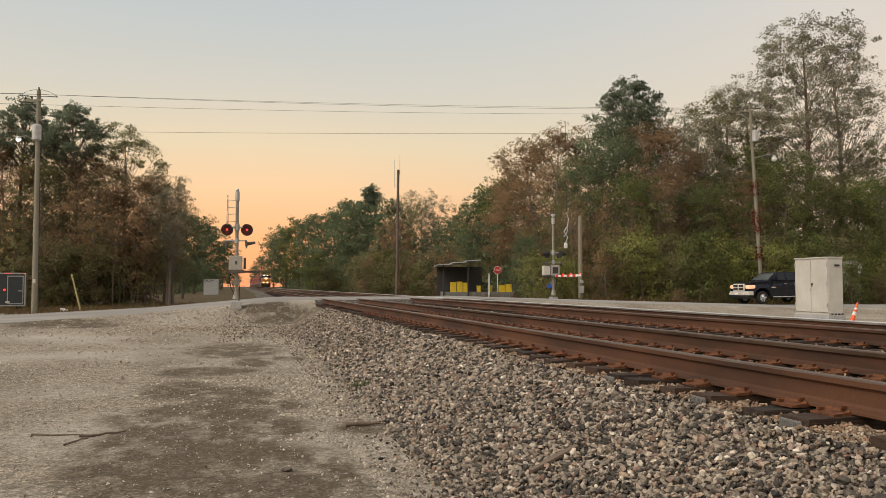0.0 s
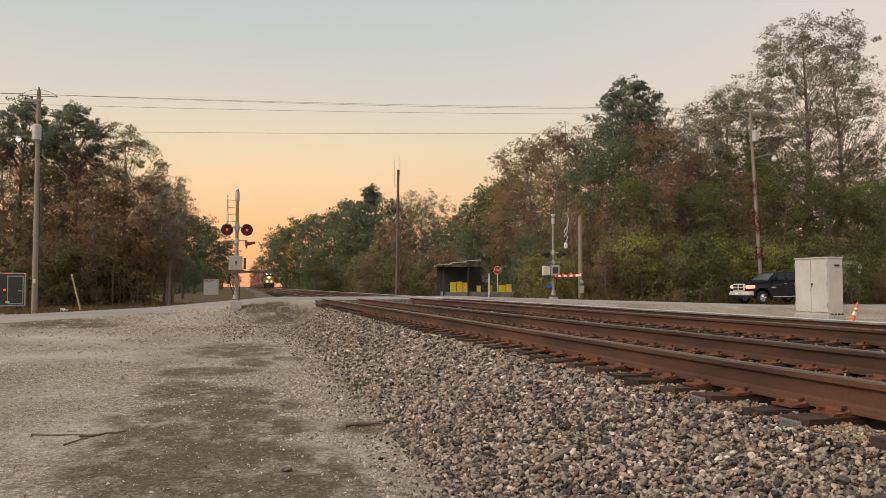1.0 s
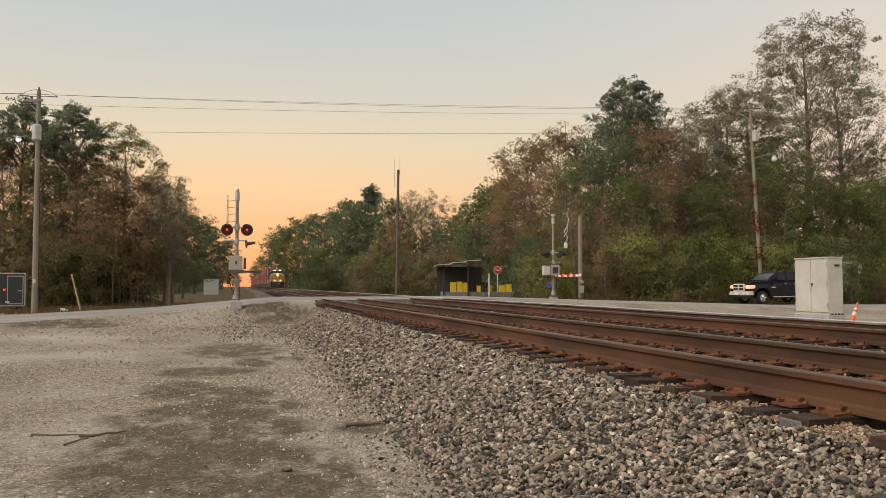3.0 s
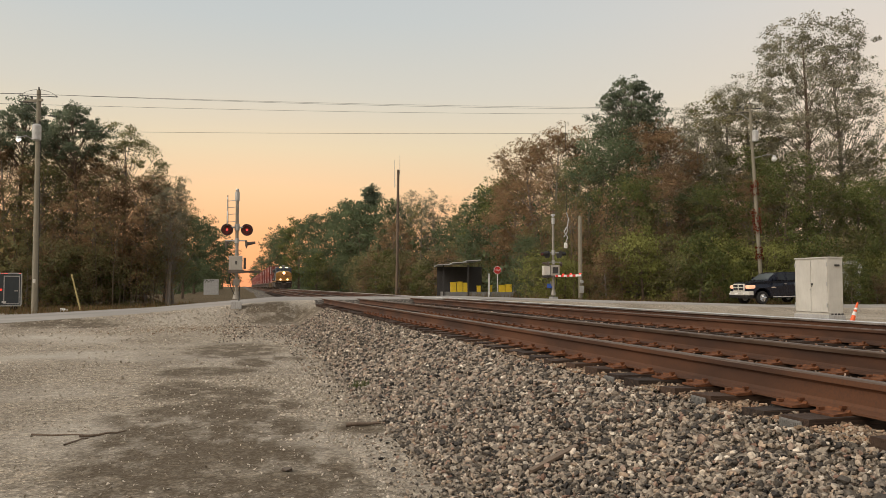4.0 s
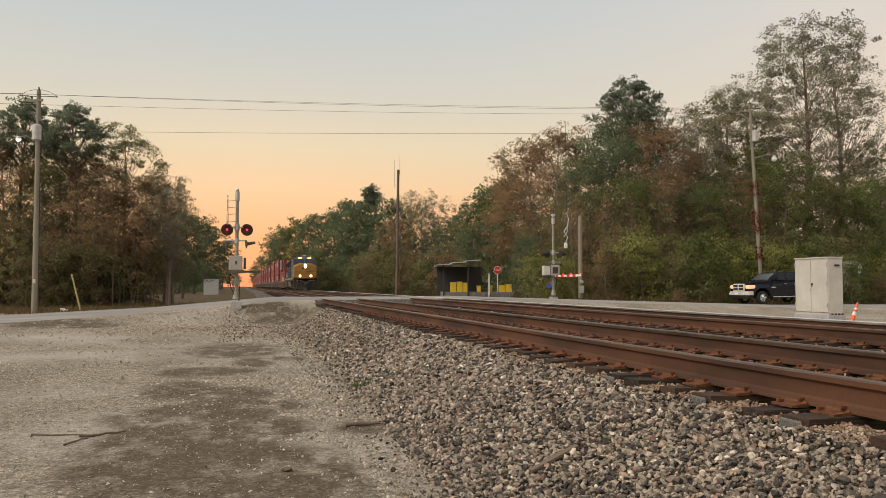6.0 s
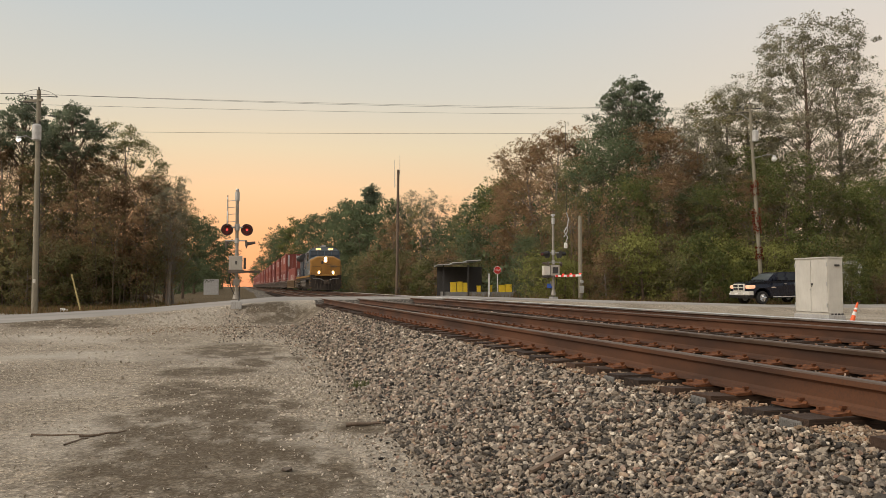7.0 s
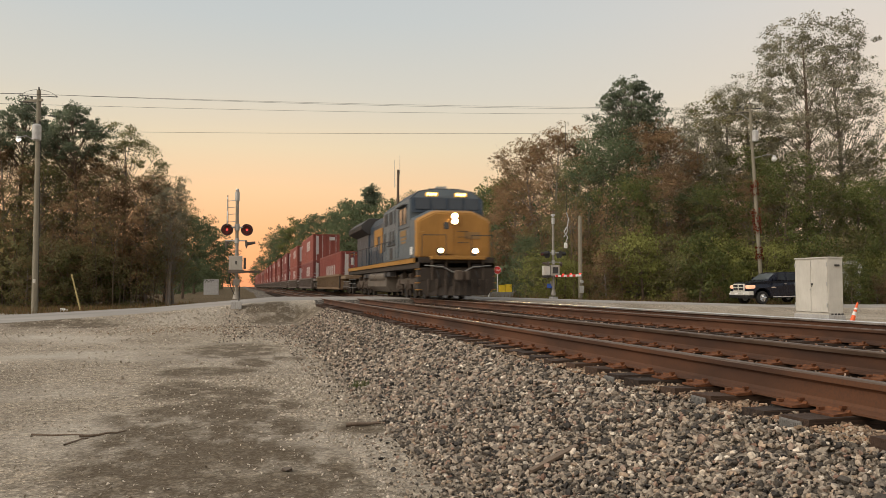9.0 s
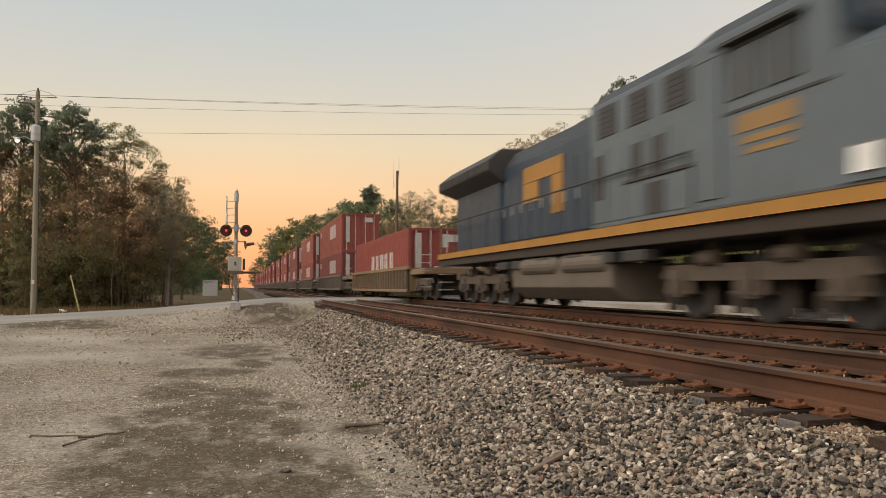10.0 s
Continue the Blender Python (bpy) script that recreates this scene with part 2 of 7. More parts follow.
def big_mesh(name, verts, faces, mats, smooth=False, index=None):
    """A mesh straight from numpy arrays; all faces have the same number of corners."""
    me = bpy.data.meshes.new(name)
    n, k = faces.shape
    me.vertices.add(len(verts))
    me.vertices.foreach_set("co", np.ascontiguousarray(verts, dtype=np.float32).ravel())
    me.loops.add(n * k)
    me.loops.foreach_set("vertex_index", np.ascontiguousarray(faces, dtype=np.int32).ravel())
    me.polygons.add(n)
    me.polygons.foreach_set("loop_start", np.arange(0, n * k, k, dtype=np.int32))
    for m in mats:
        me.materials.append(m)
    if index is not None:
        me.polygons.foreach_set("material_index", np.asarray(index, dtype=np.int32))
    me.polygons.foreach_set("use_smooth", np.full(n, smooth, dtype=bool))
    me.update(calc_edges=True)
    me.validate()
    return me


def thing(name, at, label, category, group="", turn=0.0):
    ob = new(name)
    ob.empty_display_size = 0.2
    ob.matrix_world = pose(*at, 0, 0, turn)
    return tagged(ob, label, category, group)


def part(name, bm, material, parent, label=""):
    """Links a bmesh (or a ready mesh) as one mesh object under a thing or a part."""
    if isinstance(bm, bpy.types.Mesh):
        me = bm
    else:
        me = bpy.data.meshes.new(name)
        bm.normal_update()
        bm.to_mesh(me)
        bm.free()
    if material is not None and not me.materials:
        me.materials.append(material)
    ob = new(name, me)
    ob.parent = parent
    return tagged(ob, label)


def box(bm, x0, x1, y0, y1, z0, z1, bevel=0.0, m=None):
    """A box, bevelled, added to bm; m turns and moves it."""
    r = bmesh.ops.create_cube(bm, size=1.0)
    vs = r["verts"]
    for v in vs:
        v.co = Vector(((x0 + x1) / 2 + v.co.x * (x1 - x0), (y0 + y1) / 2 + v.co.y * (y1 - y0), (z0 + z1) / 2 + v.co.z * (z1 - z0)))
    if m is not None:
        bmesh.ops.transform(bm, matrix=m, verts=vs)
    if bevel > 0:
        es = list({e for v in vs for e in v.link_edges})
        bmesh.ops.bevel(bm, geom=es, offset=bevel, segments=2, affect="EDGES", profile=0.6)
    return bm


def cbox(*a, **k):
    return box(bmesh.new(), *a, **k)


def rod(bm, a, b, r0, r1=None, n=12, caps=True):
    """A tapered rod from a to b."""
    a, b = Vector(a), Vector(b)
    d = b - a
    m = Matrix.Translation((a + b) / 2) @ d.to_track_quat("Z", "Y").to_matrix().to_4x4()
    bmesh.ops.create_cone(bm, cap_ends=caps, segments=n, radius1=r0, radius2=r0 if r1 is None else r1, depth=d.length, matrix=m)
    return bm


def crod(*a, **k):
    return rod(bmesh.new(), *a, **k)


def bent(bm, pts, r, n=8):
    for a, b in zip(pts[:-1], pts[1:]):
        rod(bm, a, b, r, r, n)
    return bm


def disc(bm, at, axis, r, depth, n=24, r2=None):
    axis = Vector(axis).normalized()
    at = Vector(at)
    return rod(bm, at - axis * depth / 2, at + axis * depth / 2, r, r if r2 is None else r2, n)


def prism(bm, outline, axis, a, b, bevel=0.0):
    """An outline of (u, v) pushed from a to b along x (u=y, v=z) or y (u=x, v=z)."""
    def at(u, v, w):
        return (w, u, v) if axis == "x" else (u, w, v)
    lo = [bm.verts.new(at(u, v, a)) for u, v in outline]
    hi = [bm.verts.new(at(u, v, b)) for u, v in outline]
    fs = [bm.faces.new(lo), bm.faces.new(hi[::-1])]
    n = len(lo)
    for i in range(n):
        fs.append(bm.faces.new((lo[i], hi[i], hi[(i + 1) % n], lo[(i + 1) % n])))
    bmesh.ops.recalc_face_normals(bm, faces=fs)
    if bevel:
        es = list({e for f in fs for e in f.edges})
        bmesh.ops.bevel(bm, geom=es, offset=bevel, segments=2, affect="EDGES", profile=0.6)
    return bm


# ---- the ground ----
T1, T2 = 4.04, 8.02          # centre lines of the near and the far track
LOT, BED = -0.86, -0.278     # levels of the gravel lot and of the ballast between the ties


def ramp1(v, pts):
    xs, ys = zip(*pts)
    return np.interp(v, xs, ys)


ROAD_NEAR = [(-300, 20), (-20, 29), (-9, 30), (-4, 33.6), (0, 35), (4, 35), (8, 36.6), (17, 37.6), (32, 42), (300, 122)]
ROAD_FAR = [(-300, 62), (-20, 44.5), (-9, 43.2), (0, 43.2), (8, 43.5), (17, 44.6), (32, 49.2), (300, 129)]
ROAD_Z = [(-300, -1.0), (-20, -0.86), (-10, -0.80), (-4, -0.50), (1.2, -0.06), (2.3, -0.012), (9.8, -0.012), (11, -0.05), (17, -0.24), (32, -0.69), (60, -0.9), (300, -1.0)]


def wave(x, y, s):
    return (np.sin(x * 1.3 / s + 1.7 * np.sin(y * 0.7 / s)) + np.sin(y * 1.1 / s + 2.1 + 1.3 * np.sin(x * 0.9 / s))) * 0.5


def toe_x(y):
    """The foot of the ballast slope, drawing nearer to the track further along."""
    return 1.44 + 0.022 * np.clip(y - 5.0, 0, 24) + 0.10 * wave(y * 0, y, 0.9) + 0.05 * wave(y * 0, y, 0.23)


def ground_z(x, y):
    x, y = np.asarray(x, float), np.asarray(y, float)
    toe = toe_x(y)
    side = ramp1(x, [(-400, -1.2), (-30, -0.95), (-8, LOT), (1, LOT), (10.8, -0.75), (14, -0.62), (30, -0.9), (400, -1.4)])
    side = side + 0.03 * wave(x, y, 2.3) + 0.012 * wave(x, y, 0.5)
    crest = 3.25
    near = LOT + (BED - 0.025 - LOT) * np.clip((x - toe) / (2.80 - toe), 0, 1) + 0.02 * np.clip((x - 2.8) / 0.4, 0, 1)
    near = np.where(x < toe, side, near)
    far = BED - 0.01 + (side - BED + 0.01) * np.clip((x - 9.7) / 1.6, 0, 1)
    z = np.where(x <= crest, near, np.where(x >= 9.7, far, BED - 0.01))
    # under the road, and the shoulders that run up to it
    lo, hi = ramp1(x, ROAD_NEAR), ramp1(x, ROAD_FAR)
    off = np.maximum(np.maximum(lo - y, y - hi), 0)
    rz = ramp1(x, ROAD_Z)
    width = ramp1(x, [(1.4, 2.6), (3.1, 0.6), (9.7, 0.6), (10.8, 2.6)])
    blend = np.clip(1 - off / width, 0, 1)
    blend = np.where(off <= 0, 1.0, blend * blend * (3 - 2 * blend))
    return z + (rz - 0.045 - z) * blend


def axis_steps(dense_a, dense_b, step, far, grow=1.22):
    v = list(np.arange(dense_a, dense_b + 1e-6, step))
    d, p = step, dense_b
    while p < far:
        d *= grow
        p += d
        v.append(p)
    d, p = step, dense_a
    while p > -far:
        d *= grow
        p -= d
        v.insert(0, p)
    return np.array(v)


# damp dirt on the lot: x, y and half-widths of each stain
STAINS = [(-0.16, 19.15, 1.0, 2.2), (-0.51, 14.14, 0.75, 0.8), (-0.71, 11.66, 0.5, 1.0), (-0.06, 10.9, 0.5, 1.0), (-0.5, 9.1, 0.85, 1.2), (0.1, 8.3, 0.6, 0.7),
          (-0.69, 6.7, 0.62, 1.0), (-0.2, 5.8, 0.5, 0.8), (0.22, 15.8, 0.35, 1.0), (1.1, 8.05, 0.3, 0.4), (0.87, 16.6, 0.35, 0.6), (1.0, 34.2, 1.3, 0.6), (1.9, 32.0, 1.5, 2.2), (-6.0, 31.0, 2.0, 1.2), (0.5, 6.2, 0.4, 1.4),
          (-0.75, 7.7, 0.55, 0.9), (-0.35, 5.2, 0.5, 0.6), (0.05, 7.1, 0.5, 0.7), (0.35, 9.9, 0.45, 0.5)]


def mud_at(x, y):
    mud = np.zeros(len(x))
    for bx, by, rx, ry in STAINS:
        r2 = ((x - bx) / rx) ** 2 + ((y - by) / ry) ** 2
        mud = np.maximum(mud, np.clip(1.7 - 1.2 * r2 + 0.35 * wave(x, y, 0.25), 0, 1))
    return mud


def build_ground():
    xs = axis_steps(-9.0, 12.0, 0.14, 2500)
    ys = axis_steps(-2.0, 46.0, 0.2, 2500)
    gx, gy = np.meshgrid(xs, ys)
    gz = ground_z(gx, gy)
    v = np.stack([gx, gy, gz], -1).reshape(-1, 3)
    nx, ny = len(xs), len(ys)
    i = np.arange(nx * ny).reshape(ny, nx)
    f = np.stack([i[:-1, :-1], i[:-1, 1:], i[1:, 1:], i[1:, :-1]], -1).reshape(-1, 4)
    c = v[f].mean(1)
    cx, cy = c[:, 0], c[:, 1]
    j = 0.18 * wave(cx, cy, 0.3)
    idx = np.full(len(f), 2)
    lot = (cx < toe_x(cy) + j * 0.6) & (cx > -26) & (cy < 46 + 2 * j) & (cy > -40)
    idx[lot] = 0
    apron = (cx > 11) & (cx < 60) & (cy > -20) & (cy < ramp1(cx, ROAD_NEAR) + 1)
    idx[apron] = 0
    idx[(cx >= toe_x(cy) + j * 0.6) & (cx < 11.4 + j)] = 1
    idx[(cx > 0) & (cx < 2.9) & (cy > 29.6 + 3 * j) & (cy < 36)] = 0
    off = np.maximum(ramp1(cx, ROAD_NEAR) - cy, 0)
    idx[(cx < 2.3) & (off < 1.5 + 3 * j) & (cy < 40) & (cx > -20)] = 0
    # damp dirt: stains of their own shape on the lot
    mud = mud_at(v[:, 0], v[:, 1])
    me = big_mesh("ground", v, f, [M["lot"], M["bed"], M["litter"]], True, idx)
    layer = me.color_attributes.new("mud", "FLOAT_COLOR", "POINT")
    layer.data.foreach_set("color", np.repeat(mud[:, None], 4, 1).astype(np.float32).ravel())
    return tagged(new("ground", me), "gravel lot, ballast bed and leaf-strewn verge", "ground", kind="structure")


build_ground()


def build_road():
    ds = np.concatenate([np.arange(-300, -30, 15), np.arange(-30, 50, 0.5), np.arange(50, 301, 15)])
    n = 14
    rows = []
    for d in ds:
        a, b = ramp1(d, ROAD_NEAR), ramp1(d, ROAD_FAR)
        t = np.linspace(0, 1, n)
        y = a + (b - a) * t
        y[0] += 0.25 * wave(d, 0.0, 0.6)
        y[-1] += 0.2 * wave(d, 5.0, 0.6)
        z = ramp1(d, ROAD_Z) + 0.06 * (1 - (2 * t - 1) ** 2) * (0 if 2.0 < d < 10 else 1)
        z[0] -= 0.09
        z[-1] -= 0.09
        rows.append(np.stack([np.full(n, d), y, z], -1))
    v = np.array(rows).reshape(-1, 3)
    k = len(ds)
    i = np.arange(k * n).reshape(k, n)
    f = np.stack([i[:-1, :-1], i[1:, :-1], i[1:, 1:], i[:-1, 1:]], -1).reshape(-1, 4)
    return tagged(new("road", big_mesh("road", v, f, [M["asphalt"]], True)), "worn grey asphalt road over the level crossing", "road", kind="structure")


build_road()

# ---- the tracks ----
RAIL_H = 0.186
RAIL_OUTLINE = [(-0.076, -RAIL_H), (0.076, -RAIL_H), (0.076, -0.174), (0.022, -0.158), (0.009, -0.140), (0.009, -0.062), (0.020, -0.046),
                (0.036, -0.042), (0.037, -0.012), (0.030, -0.002), (0.016, 0.0), (-0.016, 0.0), (-0.030, -0.002), (-0.037, -0.012),
                (-0.036, -0.042), (-0.020, -0.046), (-0.009, -0.062), (-0.009, -0.140), (-0.022, -0.158), (-0.076, -0.174)]


def rail_mesh(y0, y1, head, gauge=False):
    ys = np.concatenate([np.arange(y0, 60, 2.0), np.arange(60, y1 + 1, 30.0)])
    n = len(RAIL_OUTLINE)
    v = np.array([[(u, y, w) for u, w in RAIL_OUTLINE] for y in ys]).reshape(-1, 3)
    f, idx = [], []
    for a in range(len(ys) - 1):
        for b in range(n):
            c = (b + 1) % n
            f.append((a * n + b, a * n + c, (a + 1) * n + c, (a + 1) * n + b))
            idx.append(1 if 8 <= b <= 12 or (gauge and b == 13) else 0)
    return big_mesh("rail", v, np.array(f), [M["rail_rust"], head], False, idx)


def tie_mesh(seed):
    r = random.Random(seed)
    bm = bmesh.new()
    box(bm, -1.14, 1.14, -0.106, 0.106, -0.18, 0.0)
    bmesh.ops.subdivide_edges(bm, edges=[e for e in bm.edges if abs(e.verts[0].co.x - e.verts[1].co.x) > 1], cuts=7)
    for v in bm.verts:
        v.co.z += r.uniform(-0.009, 0.004) if v.co.z > -0.05 else 0
        v.co.y += r.uniform(-0.008, 0.008)
        if abs(v.co.x) > 1.1:
            v.co.x += r.uniform(-0.02, 0.02)
    me = bpy.data.meshes.new("tie")
    bm.to_mesh(me)
    bm.free()
    me.materials.append(M["tie"])
    return me


def plate_mesh():
    bm = bmesh.new()
    prism(bm, [(-0.19, 0.0), (0.19, 0.0), (0.19, 0.012), (0.095, 0.022), (0.083, 0.034), (0.078, 0.020), (-0.078, 0.020), (-0.083, 0.034), (-0.095, 0.022), (-0.19, 0.012)], "y", -0.095, 0.095)
    for sx, sy in ((-0.092, -0.05), (0.092, 0.05), (-0.15, 0.06), (0.15, -0.06), (0.092, -0.055)):
        top = 0.052 if abs(sx) < 0.1 else 0.034
        box(bm, sx - 0.010, sx + 0.010, sy - 0.009, sy + 0.009, 0.0, top - 0.004)
        box(bm, sx - 0.019, sx + 0.016, sy - 0.013, sy + 0.013, top - 0.014, top)
    me = bpy.data.meshes.new("tie_plate")
    bm.to_mesh(me)
    bm.free()
    me.materials.append(M["plate"])
    return me


def end_plate_mesh():
    """A nail plate on a tie's end, punched in rows."""
    bm = bmesh.new()
    box(bm, -1.170, -1.162, -0.09, 0.09, -0.135, -0.014)
    for i in range(10):
        for j in range(5):
            box(bm, -1.176, -1.170, -0.084 + i * 0.0172, -0.074 + i * 0.0172, -0.130 + j * 0.023, -0.114 + j * 0.023)
    me = bpy.data.meshes.new("end_plate")
    bm.to_mesh(me)
    bm.free()
    me.materials.append(M["old_galv"])
    return me


END_PLATE = end_plate_mesh()
TIE_YS = {}
TIES = [tie_mesh(i) for i in range(6)]
PLATE = plate_mesh()


def build_track(xc, heads, label, seed):
    r = random.Random(seed)
    tr = tagged(thing("railway_track", (xc, 0, 0), label, "railway track"), kind="structure")
    for sx, head in zip((-0.7525, 0.7525), heads):
        part("rail", rail_mesh(-6.0, 900.0, head, sx > 0), None, tr, "rusty steel rail with a worn bright head").location = (sx, 0, 0)
    y, first = -5.6, [-5.1, -4.65, -4.2, -3.7, -3.25, -2.8, -2.3, -1.85, -1.4, -0.9, -0.45, 0.0, 0.45, 0.95, 1.4, 1.85, 2.3, 2.75, 3.40, 4.09, 4.45, 5.0, 5.5, 5.96, 6.3, 6.8, 7.3, 7.8, 8.2, 8.7]
    while y < 34.6:
        plated = first and round(y, 2) in (4.09, 5.0, 6.3)
        tie = part("tie", r.choice(TIES), None, tr)
        dx = r.uniform(-0.03, 0.03)
        tie.matrix_basis = pose(dx, y + r.uniform(-0.03, 0.03), -RAIL_H - 0.012 + r.uniform(-0.012, 0.003), 0, 0, r.uniform(-1.4, 1.4) + (180 if r.random() < 0.5 else 0))
        TIE_YS.setdefault(xc, []).append(tie.location.y)
        if plated:
            part("end_plate", END_PLATE, None, tie, "punched galvanised end plate").matrix_basis = pose(0, 0, 0, 0, 0, 0 if abs(tie.rotation_euler.z) < 1.5 else 180)
        if y < 22:
            for sx in (-0.7525, 0.7525):
                p = part("tie_plate", PLATE, None, tr)
                p.matrix_basis = pose(sx, tie.location.y, -RAIL_H - 0.013, 0, 0, r.uniform(-2, 2))
        y = first.pop(0) if first else y + 0.445 + r.uniform(-0.03, 0.03)
    # ties past the crossing, joined
    bm = bmesh.new()
    for k in range(120):
        yy = 45 + k * 0.5
        box(bm, -1.3 + r.uniform(-0.05, 0.05), 1.3 + r.uniform(-0.05, 0.05), yy - 0.115, yy + 0.115, -0.38, -RAIL_H - 0.02)
    ob = part("far_ties", bm, M["tie"], tr)
    tagged(ob, kind="stuff")
    return tr


build_track(T1, (M["rail_dull"], M["rail_dull"]), "near railway track, rusty rails on dark timber ties", 3)
# only the far rail gets the bright metal, to place the glint there
build_track(T2, (M["rail_dull"], M["rail_head"]), "far railway track, its far rail head polished bright", 4)


# ---- stones ----
def stone_shapes(count, seed, flat=0.7, low=False):
    """Broken stones: hulls of a few corners, flat-faced and sharp-edged."""
    rng = np.random.default_rng(seed)
    n = 6 if low else 9
    i = np.arange(n) + 0.5
    polar, turn = np.arccos(1 - 2 * i / n), i * 2.39996
    even = np.stack([np.cos(turn) * np.sin(polar), np.sin(turn) * np.sin(polar), np.cos(polar)], -1)
    shapes, sides = [], []
    for _ in range(count):
        while True:
            v = even + rng.normal(0, 0.26, (n, 3))
            v /= np.linalg.norm(v, axis=1, keepdims=True)
            bm = bmesh.new()
            for p in v:
                bm.verts.new(p)
            bm.verts.index_update()
            bmesh.ops.convex_hull(bm, input=bm.verts[:])
            f = [[q.index for q in face.verts] for face in bm.faces]
            bm.free()
            if len(f) == 2 * n - 4:
                break
        v = v * np.array([1.12, rng.uniform(0.6, 1.0), rng.uniform(0.5, 0.85) * flat / 0.7]) * rng.uniform(0.95, 1.1)
        shapes.append(v)
        sides.append(f)
    return np.array(shapes), np.array(sides)


def scatter(name, xs, ys, zs, sizes, mat, label, seed, flat=0.7, low=False):
    rng = np.random.default_rng(seed)
    shapes, faces = stone_shapes(24, seed, flat, low)
    n = len(xs)
    kind = rng.integers(0, len(shapes), n)
    q = rng.normal(size=(n, 4))
    q /= np.linalg.norm(q, axis=1, keepdims=True)
    w, x, y, z = q.T
    rot = np.stack([np.stack([1 - 2 * (y * y + z * z), 2 * (x * y - z * w), 2 * (x * z + y * w)], -1),
                    np.stack([2 * (x * y + z * w), 1 - 2 * (x * x + z * z), 2 * (y * z - x * w)], -1),
                    np.stack([2 * (x * z - y * w), 2 * (y * z + x * w), 1 - 2 * (x * x + y * y)], -1)], 1)
    v = np.einsum("nij,nvj->nvi", rot, shapes[kind]) * sizes[:, None, None]
    v[:, :, 2] *= 0.85
    v += np.stack([xs, ys, zs], -1)[:, None, :]
    nv = shapes.shape[1]
    f = (faces[kind] + (np.arange(n) * nv)[:, None, None]).reshape(-1, 3)
    ob = new(name, big_mesh(name, v.reshape(-1, 3), f, [mat]))
    return tagged(ob, label, "gravel", kind="stuff")
# ---- trees ----
def tube(path, radii, n=6):
    path = [Vector(p) for p in path]
    v, f = [], []
    for i, p in enumerate(path):
        d = (path[min(i + 1, len(path) - 1)] - path[max(i - 1, 0)]).normalized()
        a = d.orthogonal().normalized()
        b = d.cross(a)
        for k in range(n):
            t = 2 * math.pi * k / n
            v.append(p + (a * math.cos(t) + b * math.sin(t)) * radii[i])
    for i in range(len(path) - 1):
        for k in range(n):
            f.append((i * n + k, i * n + (k + 1) % n, (i + 1) * n + (k + 1) % n, (i + 1) * n + k))
    return v, f


def leaf_quads(centres, size, rng, droop=0.0, long=1.6):
    """A small pointed leaf clump at each centre."""
    n = len(centres)
    u = rng.normal(size=(n, 3))
    u[:, 2] -= droop
    u /= np.linalg.norm(u, axis=1, keepdims=True)
    w = rng.normal(size=(n, 3))
    w -= (w * u).sum(1, keepdims=True) * u
    w /= np.linalg.norm(w, axis=1, keepdims=True)
    s = size * rng.uniform(0.55, 1.35, (n, 1))
    k = np.cross(u, w) * s * 0.25
    v = np.stack([centres - u * s * long * 0.5, centres + w * s * 0.6 + k, centres + u * s * long * 0.4 - w * s * 0.35], 1)
    return v.reshape(-1, 3), np.arange(n * 3).reshape(n, 3)


